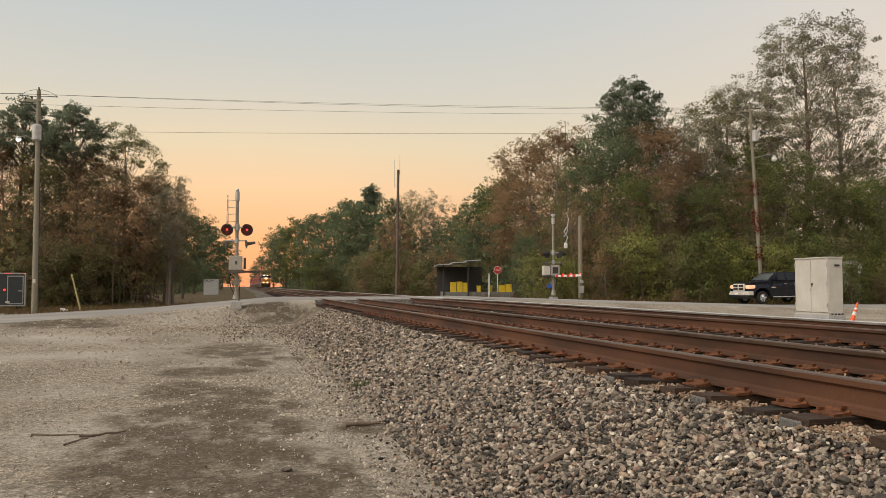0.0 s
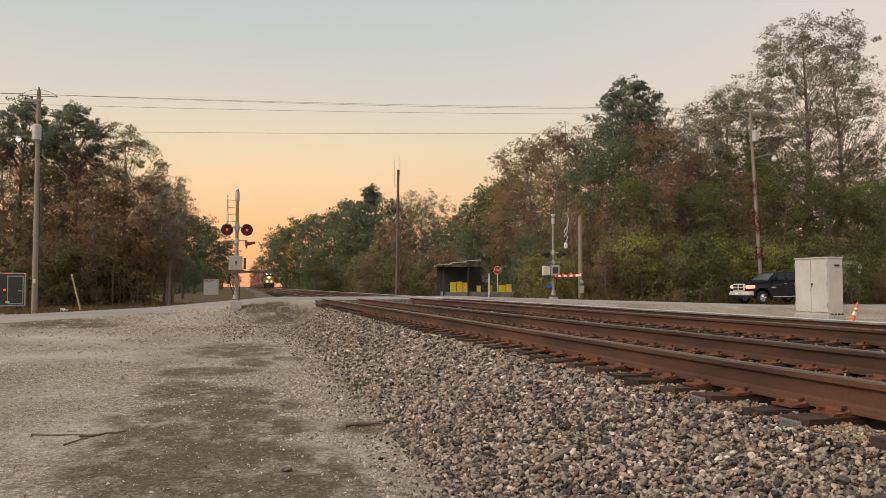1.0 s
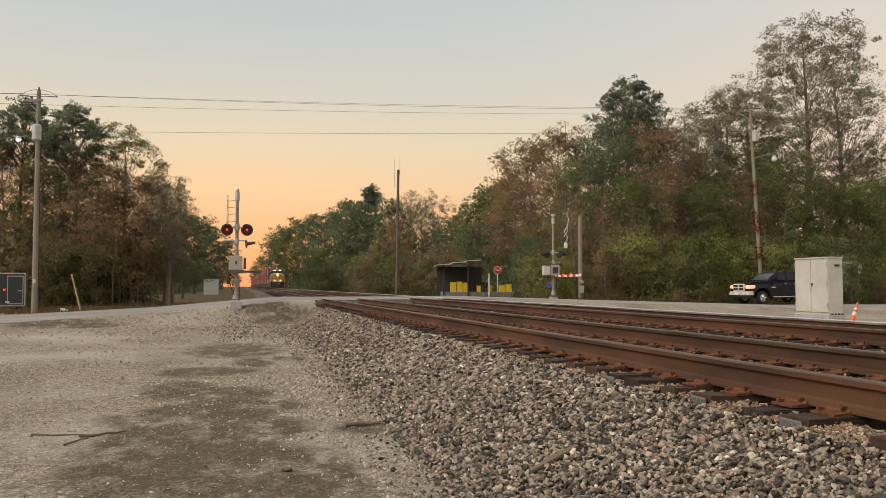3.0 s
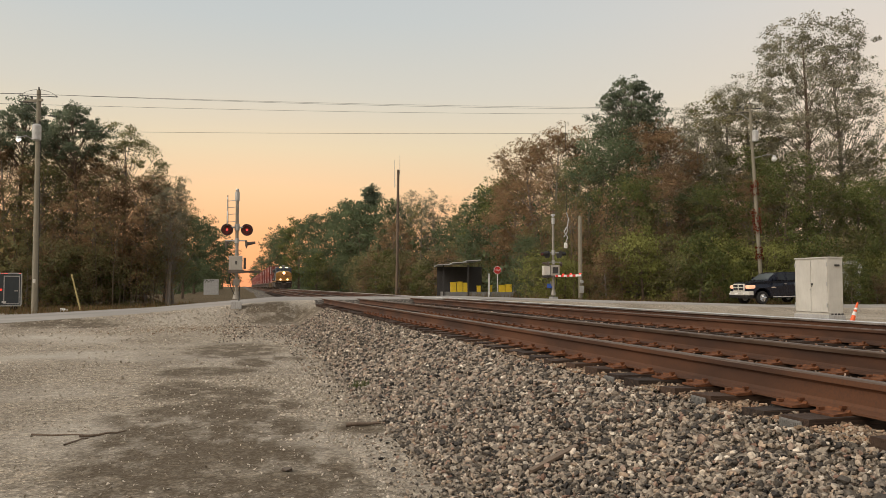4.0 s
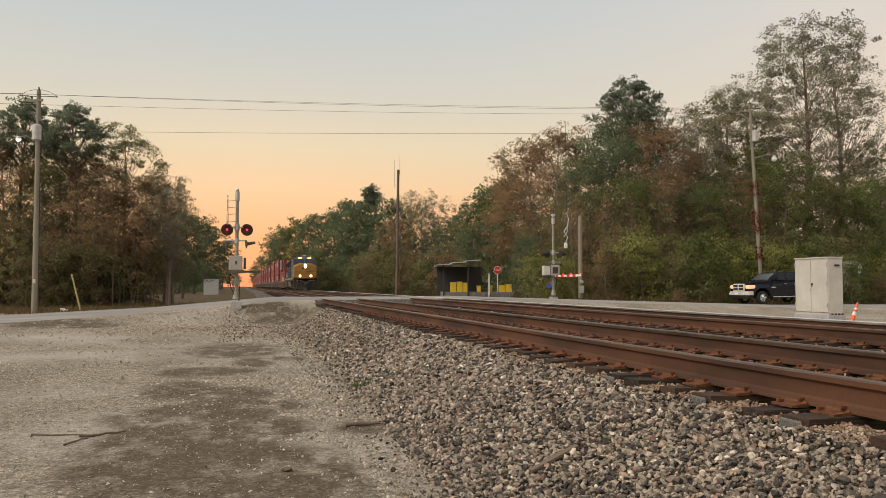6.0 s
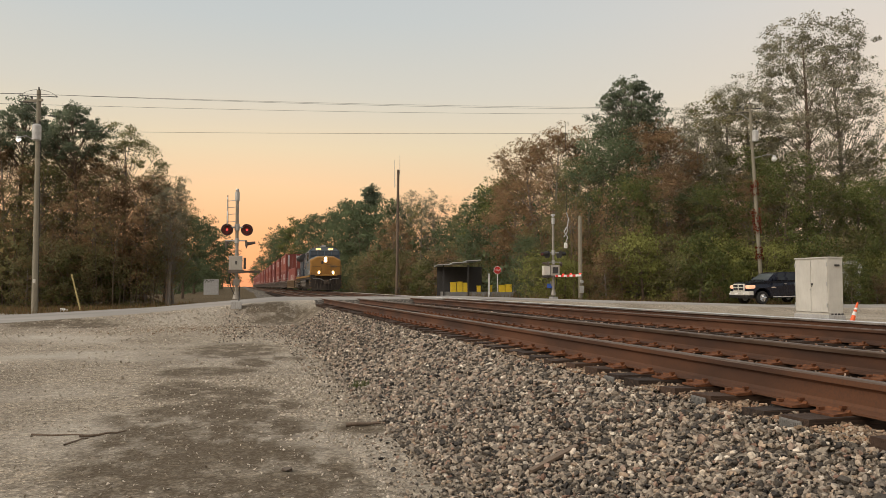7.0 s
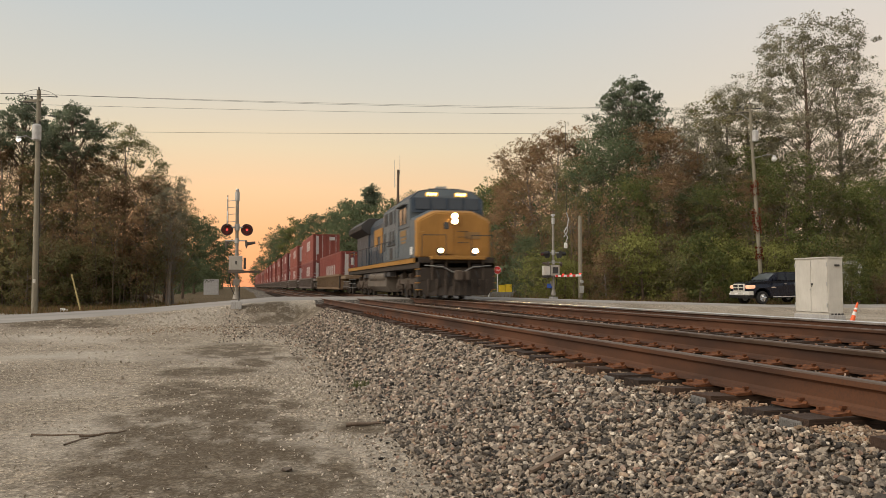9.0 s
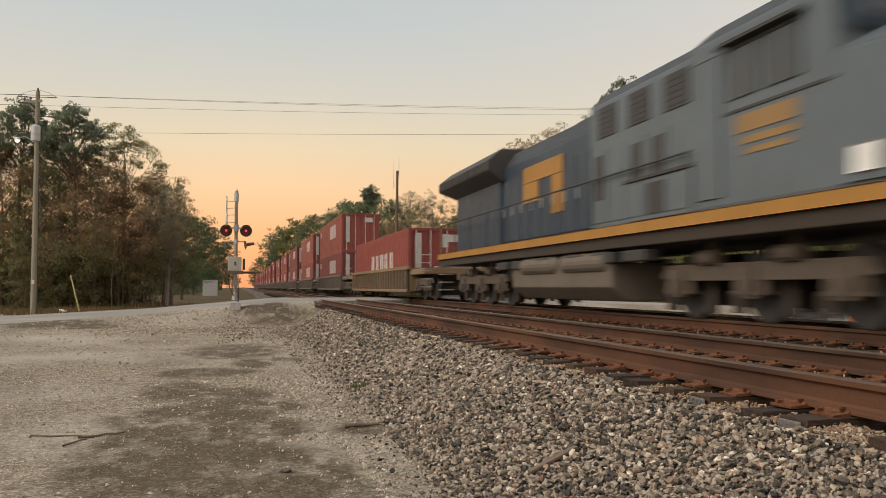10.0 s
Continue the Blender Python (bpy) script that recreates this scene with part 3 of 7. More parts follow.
def grow(seed, h, spread, base, clumps, leaves, size, clump_r, bark, leaf, shape="round", lean=0.03, tuft_size=(0.3, 0.66), limb=0.3):
    """Trunk and crown meshes of one tree: limbs end in clumps of leaves, with gaps between them."""
    r, rng = random.Random(seed), np.random.default_rng(seed)
    tv, tf = [], []

    def add(path, radii, n=6):
        v, f = tube(path, radii, n)
        o = len(tv)
        tv.extend(v)
        tf.extend(tuple(a + o for a in q) for q in f)

    bx, by = r.uniform(-lean, lean) * h, r.uniform(-lean, lean) * h
    def stem(t):
        return Vector((bx * t * t + 0.012 * h * math.sin(5 * t + seed), by * t * t + 0.012 * h * math.cos(4 * t + seed), h * 0.94 * t))
    r0 = 0.014 * h + 0.04
    ts = [i / 9 for i in range(10)]
    add([stem(t) - Vector((0, 0, 0.4 if t == 0 else 0)) for t in ts], [r0 * (1 - 0.9 * t) * (1.35 if t == 0 else 1) for t in ts], 7)
    cs = []
    for i in range(clumps):
        t = base + (1 - base) * ((i + r.random()) / clumps)
        q = (t - base) / (1 - base)
        if shape == "round":
            rad = spread * math.sqrt(max(0.08, 1 - (2 * q - 0.85) ** 2 / 1.6))
        elif shape == "pine":
            rad = spread * math.sqrt(max(0.04, 1 - (q * 1.02) ** 2)) * (0.55 + 0.45 * min(1, q * 3))
        elif shape == "vase":
            rad = spread * (0.35 + 0.75 * q) * (1.0 if q < 0.8 else 0.7)
        else:
            rad = spread * (1.05 - 0.9 * q)
        a = i * 2.39996 + r.uniform(-0.5, 0.5)
        reach = rad * r.uniform(0.45, 1.0)
        p0 = stem(max(0.08, t - r.uniform(0.10, 0.22) * (0.6 if shape == "pine" else 1)))
        tip = Vector((stem(t).x + math.cos(a) * reach, stem(t).y + math.sin(a) * reach, h * t * r.uniform(0.97, 1.03)))
        mid = p0.lerp(tip, 0.5) + Vector((0, 0, -0.04 * h * r.random()))
        lr = r0 * (0.22 if shape == "vase" else limb) * (1 - 0.6 * t)
        add([p0, mid, tip], [lr, lr * 0.65, lr * 0.25], 4)
        for _ in range(2):
            e = tip + Vector((r.uniform(-1, 1), r.uniform(-1, 1), r.uniform(-0.3, 0.9))) * clump_r * 0.9
            add([mid.lerp(tip, 0.6), e], [lr * 0.4, lr * 0.12], 3)
        cs.append((tip, clump_r * r.uniform(0.65, 1.25)))
    cs.append((stem(1.0), clump_r * 0.8))
    pts, outs = [], []
    twigs = 7
    per = max(4, leaves // (len(cs) * twigs))
    heart = np.array([0, 0, h * (base + 0.45 * (1 - base))])
    for c, cr in cs:
        for _ in range(twigs):   # tufts round the limb's end, with gaps between them
            d = rng.normal(size=3)
            d /= np.linalg.norm(d)
            tuft = np.array(c) + d * cr * rng.uniform(0.35, 1.05) * np.array([1.1, 1.1, 0.6 if shape == "pine" else 0.85])
            q = rng.normal(size=(per, 3))
            q /= np.linalg.norm(q, axis=1, keepdims=True)
            tr = cr * rng.uniform(*tuft_size)
            pts.append(tuft + q * tr * rng.uniform(0.1, 1.0, (per, 1)) ** 0.5 * np.array([1.25, 1.25, 0.7]))
            away = tuft - heart
            outs.append(q * 0.5 + d * 0.5 + 0.7 * away / np.linalg.norm(away))
    pts = np.concatenate(pts)
    lv, lf = leaf_quads(pts, size, rng)
    out = np.concatenate(outs) + rng.normal(0, 0.28, (len(pts), 3)) + np.array([0, 0, 0.45])
    out /= np.linalg.norm(out, axis=1, keepdims=True)
    tri = lv.reshape(-1, 3, 3)
    back = (np.cross(tri[:, 1] - tri[:, 0], tri[:, 2] - tri[:, 0]) * out).sum(1) < 0
    lf[back] = lf[back][:, ::-1]
    trunk = big_mesh("trunk", np.array([v[:] for v in tv]), np.array(tf), [bark], True)
    crown = big_mesh("crown", lv, lf, [leaf], True)
    crown.normals_split_custom_set_from_vertices(np.repeat(out, 3, 0).tolist())
    return trunk, crown


def tree_kind(name, label, category, *a, **k):
    trunk, crown = grow(*a, **k)
    def plant(x, y, scale, turn):
        ob = thing(name, (0, 0, 0), label, category)
        part("trunk", trunk, None, ob)
        part("crown", crown, None, ob)
        ob.matrix_world = pose(x, y, float(ground_z(x, y)) - 0.1, 0, 0, turn) @ Matrix.Diagonal((scale, scale, scale, 1))
        return ob
    return plant


def brush_kind(name, label, seed, h, stems, leaves, bark, leaf):
    """A stand of slender stems and twigs with a few thin leaves."""
    r, rng = random.Random(seed), np.random.default_rng(seed)
    tv, tf, pts = [], [], []

    def add(path, radii):
        v, f = tube(path, radii, 4)
        o = len(tv)
        tv.extend(v)
        tf.extend(tuple(a + o for a in q) for q in f)
    for _ in range(stems):
        x, y, top = r.uniform(-1.6, 1.6), r.uniform(-0.8, 0.8), h * r.uniform(0.5, 1.0)
        lx, ly = r.uniform(-0.16, 0.16) * top, r.uniform(-0.1, 0.1) * top
        path = [Vector((x + lx * t * t + 0.06 * math.sin(6 * t + x), y + ly * t * t, top * t - (0.3 if t == 0 else 0))) for t in (0, 0.25, 0.5, 0.75, 1.0)]
        r0 = 0.012 + 0.006 * top * r.random()
        add(path, [r0, r0 * 0.85, r0 * 0.65, r0 * 0.45, r0 * 0.2])
        for k in range(7):
            t = r.uniform(0.3, 0.98)
            p = Vector((x + lx * t * t, y + ly * t * t, top * t))
            e = p + Vector((r.uniform(-1, 1), r.uniform(-0.7, 0.7), r.uniform(0.2, 1.1))) * (0.16 * top)
            add([p, e], [r0 * 0.45, r0 * 0.15])
            pts.append(np.array(e) + rng.normal(0, 0.16, (leaves // (stems * 7), 3)))
    lv, lf = leaf_quads(np.concatenate(pts), 0.075, rng)
    trunk = big_mesh("stems", np.array([v[:] for v in tv]), np.array(tf), [bark], True)
    crown = big_mesh("leaves", lv, lf, [leaf])

    def plant(x, y, scale, turn):
        ob = thing(name, (0, 0, 0), label, "shrub")
        part("brushwood", trunk, None, ob)
        part("crown", crown, None, ob)
        ob.matrix_world = pose(x, y, float(ground_z(x, y)) - 0.1, 0, 0, turn) @ Matrix.Diagonal((scale, scale, scale, 1))
        return ob
    return plant


# each kind is grown 15 m tall
KINDS = {
    "pine_dome": tree_kind("pine_tree", "tall pine with a bare trunk and domed tufted crown", "tree", 14, 15, 3.2, 0.76, 80, 15000, 0.10, 0.62, M["bark"], M["leaf_pine"], shape="pine", tuft_size=(0.3, 0.6)),
    "pine2": tree_kind("pine_tree", "tall pine with a bare trunk and tufted crown", "tree", 12, 15, 2.8, 0.45, 26, 15399, 0.16, 1.0, M["bark"], M["leaf_pine"], shape="cone"),
    "green": tree_kind("oak_tree", "broad dark green tree at the wood's edge", "tree", 21, 15, 4.3, 0.22, 50, 18000, 0.135, 1.6, M["bark"], M["leaf_green"]),
    "dark": tree_kind("oak_tree", "dense dark green tree in the woods", "tree", 22, 15, 4.0, 0.18, 50, 18000, 0.135, 1.65, M["bark"], M["leaf_dark"]),
    "dark_f": tree_kind("oak_tree", "dense dark green tree in the distant wood", "tree", 23, 15, 4.0, 0.15, 46, 9000, 0.24, 1.65, M["bark"], M["leaf_dark"]),
    "green_f": tree_kind("oak_tree", "green tree in the distant wood", "tree", 24, 15, 4.2, 0.15, 44, 9000, 0.24, 1.6, M["bark"], M["leaf_green"]),
    "rust": tree_kind("maple_tree", "autumn tree with rust-red leaves", "tree", 31, 15, 4.0, 0.25, 46, 16500, 0.125, 1.45, M["grey_bark"], M["leaf_rust"]),
    "olive": tree_kind("sweetgum_tree", "tree with thinning olive and brown leaves", "tree", 41, 15, 3.7, 0.25, 66, 14500, 0.115, 1.0, M["grey_bark"], M["leaf_olive"]),
    "sparse": tree_kind("poplar_tree", "tall tree with sparse leaves and bare limbs", "tree", 51, 15, 3.1, 0.36, 84, 17000, 0.080, 0.86, M["grey_bark"], M["leaf_thin"], shape="vase", tuft_size=(0.26, 0.5)),
    "sparse2": tree_kind("poplar_tree", "tall thin-leaved tree showing its bare limbs", "tree", 52, 15, 3.2, 0.32, 84, 13500, 0.080, 0.82, M["grey_bark"], M["leaf_thin"], shape="round", tuft_size=(0.26, 0.5), limb=0.22),
    "tall": tree_kind("poplar_tree", "tall feathery tree with thin grey-green leaves", "tree", 58, 15, 3.5, 0.34, 66, 34000, 0.080, 1.08, M["bark"], M["leaf_thin"], shape="round", tuft_size=(0.22, 0.48), limb=0.18),
    "bush": tree_kind("shrub", "dense green shrub along the verge", "shrub", 61, 4.0, 2.0, 0.05, 24, 5600, 0.098, 0.9, M["bark"], M["leaf_green"]),
    "bush_y": tree_kind("shrub", "yellow-green shrub at the wood's edge", "shrub", 62, 4.0, 1.8, 0.05, 24, 5200, 0.098, 0.85, M["bark"], M["leaf_yellow"]),
    "bush_o": tree_kind("shrub", "brownish olive shrub along the verge", "shrub", 63, 4.0, 2.1, 0.05, 24, 5200, 0.098, 0.9, M["grey_bark"], M["leaf_olive"]),
    "bush_r": tree_kind("shrub", "rusty brown thicket of bare stems and leaves", "shrub", 64, 4.0, 1.9, 0.05, 26, 5000, 0.085, 0.9, M["grey_bark"], M["leaf_rust"]),
    "brush_b": brush_kind("brush", "brown brush of slender bare stems", 71, 6.0, 17, 2600, M["bark"], M["leaf_rust"]),
    "brush_o": brush_kind("brush", "thin-leaved brush of slender grey stems", 72, 6.0, 15, 3400, M["bark"], M["leaf_olive"]),
}
WOODS = []
# left
WOODS.append([
    ("pine_dome", -15.3, 65.3, 14.4),
    ("pine_dome", -11.7, 64.5, 13.9),
    ("sparse", -5.0, 62.8, 8.7),
    ("olive", -8.5, 66.5, 13.2),
    ("rust", -16.5, 65.6, 11.1),
    ("olive", -13.0, 67.0, 11.5),
    ("rust", -10.2, 64.1, 10.4),
    ("olive", -5.6, 67.1, 9.6),
    ("olive", -13.9, 65.0, 10.5),
    ("rust", -6.7, 63.3, 9.1),
    ("dark", -6.3, 96.1, 9.7),
    ("dark_f", -8.1, 156.1, 13.4),
    ("dark_f", -9.1, 259.1, 18.0),
    ("dark_f", -8.6, 413.1, 22.5),
    ("dark_f", -6.8, 721.1, 26.1),
    ("green", -13.6, 71.1, 11.1),
    ("olive", -17.8, 65.9, 11.7),
    ("rust", -8.9, 63.8, 8.4),
    ("olive", -5.3, 69.1, 8.0),
])
# far
WOODS.append([
    ("dark_f", 12.4, 819.3, 19.8),
    ("dark_f", 14.1, 654.4, 23.2),
    ("dark_f", 14.0, 387.2, 23.8),
    ("dark_f", 14.2, 289.5, 20.7),
    ("green_f", 14.9, 227.7, 18.4),
    ("dark_f", 17.1, 201.5, 17.9),
    ("dark_f", 18.4, 175.5, 16.5),
    ("dark_f", 19.5, 154.7, 16.5),
    ("pine2", 21.3, 144.0, 17.9),
    ("dark_f", 19.2, 139.3, 14.9),
    ("dark_f", 22.1, 128.4, 14.2),
    ("sparse2", 23.8, 122.8, 15.3),
    ("olive", 24.7, 117.5, 12.7),
    ("sparse", 26.2, 115.1, 14.0),
    ("rust", 20.3, 113.4, 10.1),
    ("dark_f", 27.0, 108.7, 10.4),
    ("olive", 27.2, 101.5, 11.5),
    ("dark_f", 28.7, 98.0, 12.9),
    ("green_f", 29.6, 93.7, 13.7),
    ("dark_f", 25.4, 91.6, 8.2),
])
# right
WOODS.append([
    ("rust", 26.8, 75.9, 15.0),
    ("rust", 27.5, 71.6, 15.4),
    ("dark", 28.1, 63.2, 12.9),
    ("dark", 32.6, 70.0, 15.8),
    ("rust", 37.5, 71.5, 16.2),
    ("pine_dome", 36.2, 75.7, 21.0),
    ("rust", 36.1, 69.5, 15.2),
    ("olive", 27.1, 65.5, 11.9),
    ("sparse2", 43.3, 78.1, 19.4),
    ("rust", 32.4, 60.1, 10.5),
    ("sparse", 41.3, 70.4, 16.7),
    ("olive", 45.8, 73.4, 19.5),
    ("green", 34.7, 57.5, 9.2),
    ("tall", 47.0, 71.5, 20.5),
    ("tall", 49.1, 66.4, 25.0),
    ("sparse2", 55.4, 69.1, 24.2),
    ("olive", 55.6, 64.9, 14.0),
    ("green", 41.4, 58.0, 11.3),
    ("olive", 44.6, 58.3, 10.0),
    ("green", 48.4, 58.4, 10.0),
    ("olive", 54.7, 61.0, 9.5),
    ("rust", 26.3, 80.1, 12.2),
])
# right depth
WOODS.append([
    ("bush", 39.9, 49.1, 3.1),
    ("bush_o", 39.5, 50.2, 3.3),
    ("green", 28.9, 58.9, 9.6),
    ("rust", 41.0, 62.2, 10.4),
    ("dark", 33.9, 59.8, 9.1),
    ("green", 47.8, 54.4, 9.6),
    ("green", 50.5, 64.1, 10.0),
    ("olive", 53.1, 75.8, 12.5),
    ("olive", 24.9, 61.9, 8.6),
    ("green", 45.1, 69.5, 13.8),
    ("olive", 61.7, 71.7, 11.5),
    ("green", 62.9, 67.3, 11.0),
])
# verge
WOODS.append([
    ("bush_o", 21.0, 56.7, 3.7),
    ("bush_y", 22.9, 56.9, 3.8),
    ("bush", 23.4, 56.9, 4.3),
    ("bush_r", 23.6, 52.5, 3.3),
    ("bush_o", 25.6, 54.3, 4.6),
    ("bush_y", 26.2, 52.4, 5.0),
    ("bush", 28.6, 54.7, 3.4),
    ("bush_o", 28.2, 51.6, 3.5),
    ("bush", 29.5, 50.6, 4.7),
    ("bush_y", 33.7, 54.8, 4.9),
    ("bush", 35.4, 54.7, 3.5),
    ("bush_o", 37.9, 56.2, 4.3),
    ("bush", 38.6, 56.1, 3.5),
    ("bush_y", 39.5, 53.8, 3.5),
    ("bush", 39.8, 53.0, 4.9),
    ("bush_o", 42.4, 54.7, 4.8),
    ("bush", 42.8, 53.3, 3.9),
    ("bush_y", 44.9, 53.5, 3.7),
    ("bush", 47.2, 54.1, 4.4),
    ("bush_o", 45.7, 50.9, 3.3),
    ("bush_y", 18.6, 50.4, 3.3), ("bush_y", 20.3, 51.5, 3.0), ("dark", 19.2, 56.0, 4.8), ("bush", 41.7, 50.4, 2.5), ("bush_r", 42.6, 50.0, 2.0), ("bush_r", 30.5, 50.2, 1.3), ("bush_r", 33.4, 51.0, 1.3), ("bush_r", 27.0, 49.0, 1.1), ("bush_r", 38.0, 53.0, 1.6),
    ("bush_y", 31.2, 53.4, 4.2), ("bush_y", 36.6, 52.6, 4.6), ("bush_y", 47.5, 51.8, 4.8), ("bush_y", 50.5, 53.5, 5.4), ("bush_r", 44.0, 49.9, 2.2), ("bush_r", 48.0, 49.8, 2.0),
])
# left verge
WOODS.append([
    ("bush_o", -17.8, 64.9, 3.5),
    ("bush_r", -17.3, 64.8, 3.6),
    ("bush", -16.2, 64.5, 3.9),
    ("bush_o", -15.6, 64.3, 4.9),
    ("bush_o", -13.8, 60.8, 3.2),
    ("bush_r", -13.1, 61.2, 3.5),
    ("bush", -11.9, 61.4, 3.2),
    ("bush_o", -11.5, 61.8, 4.3),
    ("bush_o", -10.7, 62.1, 3.6),
    ("bush_r", -10.1, 62.5, 3.6),
    ("bush", -8.9, 62.8, 3.4),
    ("bush_o", -8.6, 63.2, 3.3),
    ("bush_o", -7.7, 63.5, 4.4),
    ("bush_r", -6.6, 63.7, 3.4),
])
# slender stems at the woods' edges
WOODS.append([
    ("brush_b", 23.0, 55.5, 8.0), ("brush_b", 25.2, 55.8, 8.6), ("brush_o", 21.4, 58.2, 7.0), ("brush_o", 27.4, 56.6, 7.5),
    ("brush_b", 30.8, 56.5, 6.6), ("brush_o", 36.5, 55.0, 6.2), ("brush_o", 43.5, 54.6, 6.0), ("brush_b", 48.6, 53.0, 5.6),
    ("brush_b", -16.8, 62.5, 6.5), ("brush_o", -14.6, 62.2, 7.0), ("brush_b", -12.2, 62.0, 6.2), ("brush_o", -9.9, 62.2, 6.6),
    ("brush_b", -8.0, 62.6, 6.0), ("brush_o", -6.2, 63.0, 5.4), ("brush_b", 23.5, 92.0, 6.0), ("brush_o", 25.0, 88.0, 6.5),
])
# far verge
WOODS.append([
    ("bush", 14.6, 171.3, 7.3),
    ("bush_o", 16.9, 170.7, 5.8),
    ("bush_r", 19.2, 170.2, 6.8),
    ("bush", 21.5, 169.6, 7.4),
    ("bush_o", 16.4, 116.4, 5.5),
    ("bush_r", 17.7, 114.0, 5.7),
    ("bush", 18.9, 111.7, 5.8),
    ("bush_o", 20.1, 109.3, 5.6),
    ("bush_r", 21.2, 107.0, 4.6),
    ("bush", 22.3, 104.7, 4.1),
    ("bush_o", 23.3, 102.4, 5.3),
    ("bush_r", 24.3, 100.1, 5.4),
    ("bush", 25.2, 97.8, 3.9),
    ("bush_o", 26.0, 95.6, 4.5),
    ("bush_r", 26.8, 93.3, 4.7),
    ("bush", 27.5, 91.1, 4.8),
])
trng = random.Random(77)
for grp in WOODS:
    for kind, x, y, h in grp:
        base = 4.0 if kind.startswith("bush") else 6.0 if kind.startswith("brush") else 15.0
        KINDS[kind](x, y, h / base, trng.uniform(0, 360))


def thicket(name, x0, x1, y0, y1, top, count, size, mat, label, seed):
    """The unpickable depth of a wood: leaf clumps filling a strip."""
    rng = np.random.default_rng(seed)
    x, y = rng.uniform(x0, x1, count), rng.uniform(y0, y1, count)
    hmax = top * (0.75 + 0.3 * wave(x, y, 2.0))
    z = ground_z(x, y) + hmax * rng.uniform(0, 1, count) ** 1.2
    v, f = leaf_quads(np.stack([x, y, z], -1), size, rng)
    return tagged(new(name, big_mesh(name, v, f, [mat])), label, "woods", kind="stuff")


thicket("undergrowth", -60, -14, 60, 120, 8, 50000, 0.30, M["leaf_olive"], "dim brownish undergrowth filling the wood", 1)
thicket("undergrowth", -40, -9, 150, 420, 10, 20000, 0.75, M["leaf_dark"], "dark undergrowth of the distant wood", 2)
thicket("undergrowth", 18, 60, 112, 420, 11, 26000, 0.75, M["leaf_dark"], "dark undergrowth of the distant wood", 3)
thicket("undergrowth", 24, 110, 68, 112, 9, 80000, 0.31, M["leaf_dark"], "dark undergrowth behind the road", 4)
def build_stones():
    rng = np.random.default_rng(9)

    def lay(name, n, x0, x1, y0, y1, s0, s1, mat, label, seed, bias=1.6, sink=0.25, flat=0.7, low=False, lift=0.016, tight=0.75):
        """n stones over a strip, thinning with distance; they grow with distance so that far ones stay few."""
        t = rng.uniform(0, 1, n) ** bias
        y = y0 + (y1 - y0) * t
        x = rng.uniform(x0, x1, n)
        size = (s0 + (s1 - s0) * rng.uniform(0, 1, n) ** 1.7) * (1 + 0.45 * (rng.uniform(0, 1, n) ** 8)) * (1 + 0.55 * t)
        z = ground_z(x, y) + size * (0.55 - sink) + (0.026 if s1 > 0.02 else 0.006) * rng.uniform(-1, 1, n)
        keep = np.ones(n, bool)
        z = z + np.where((np.abs(x - T1) < 1.25) | (np.abs(x - T2) < 1.25), lift, 0.0)   # the cribs are filled
        keep &= (x > 2.8) | (y < ramp1(x, ROAD_NEAR) - 0.5)   # none on the road
        keep &= ~((x > 0.5 + 0.3 * wave(x, y, 0.5)) & (x < 3.0) & (y > 29.6 + 0.5 * wave(x, y, 0.7)))   # the bare dirt apron beside the crossing
        if name == "ballast" and x1 < 3.0:   # the slope's stones thin out past its foot
            keep &= x > toe_x(y) - 0.05 - 0.3 * rng.uniform(0, 1, n) ** 4
        keep &= (mud_at(x, y) < 0.35) | (rng.uniform(0, 1, n) < 0.10) | (x > 1.3)   # few on the damp dirt
        for c in (T1, T2):   # none on the rails or lying high on the ties
            for sx in (-0.7525, 0.7525):
                keep &= np.abs(x - c - sx) > 0.13
        for c in (T1, T2):   # the ties lie bare
            ties = np.array(TIE_YS[c])
            gap = np.abs(y[:, None] - ties[None, :]).min(1)
            keep &= ~((np.abs(x - c) < 1.2) & (gap < 0.103 + size * tight) & (rng.uniform(0, 1, n) < 0.97))
        scatter(name, x[keep], y[keep], z[keep], size[keep], mat, label, seed, flat, low)

    lay("ballast", 42000, 1.3, 2.90, 3.0, 13.0, 0.0105, 0.026, M["ballast"], "loose grey and tan crushed-stone ballast", 1, 1.25, 0.12)
    lay("ballast", 9500, 2.80, 3.25, 2.0, 30.0, 0.010, 0.019, M["ballast"], "ballast filling the gaps between tie ends", 8, 1.5, 0.3, low=True, lift=0.045, tight=1.0)
    lay("ballast", 15000, 1.4, 2.86, 12.0, 33.5, 0.022, 0.038, M["ballast"], "crushed-stone ballast shoulder further along", 2, 1.1, low=True)
    lay("ballast", 14000, 3.2, 9.9, 2.0, 34.0, 0.020, 0.036, M["rust_ballast"], "rust-stained ballast between the rails", 3, 1.5, 0.35, low=True, lift=0.05, tight=0.7)
    lay("gravel", 4200, 1.0, 1.75, 3.2, 34.0, 0.011, 0.024, M["ballast"], "ballast stones spilling from the toe", 11, 1.5, 0.25, 0.5, low=True)
    lay("ballast", 5200, 2.84, 3.27, 3.0, 11.0, 0.009, 0.019, M["tan_ballast"], "tan and rust-stained stones packed between the tie ends", 15, 1.2, 0.3, low=True, lift=0.055, tight=0.75)
    lay("ballast", 6500, 3.3, 4.75, 3.4, 13.0, 0.012, 0.026, M["rust_ballast"], "rust-stained ballast filling the near track", 16, 1.2, 0.3, low=True, lift=0.06, tight=0.6)
    lay("gravel", 13000, -1.2, 1.6, 4.6, 13.0, 0.006, 0.017, M["gravel"], "small flat stones trodden into the lot", 17, 1.3, 0.32, 0.42, True)
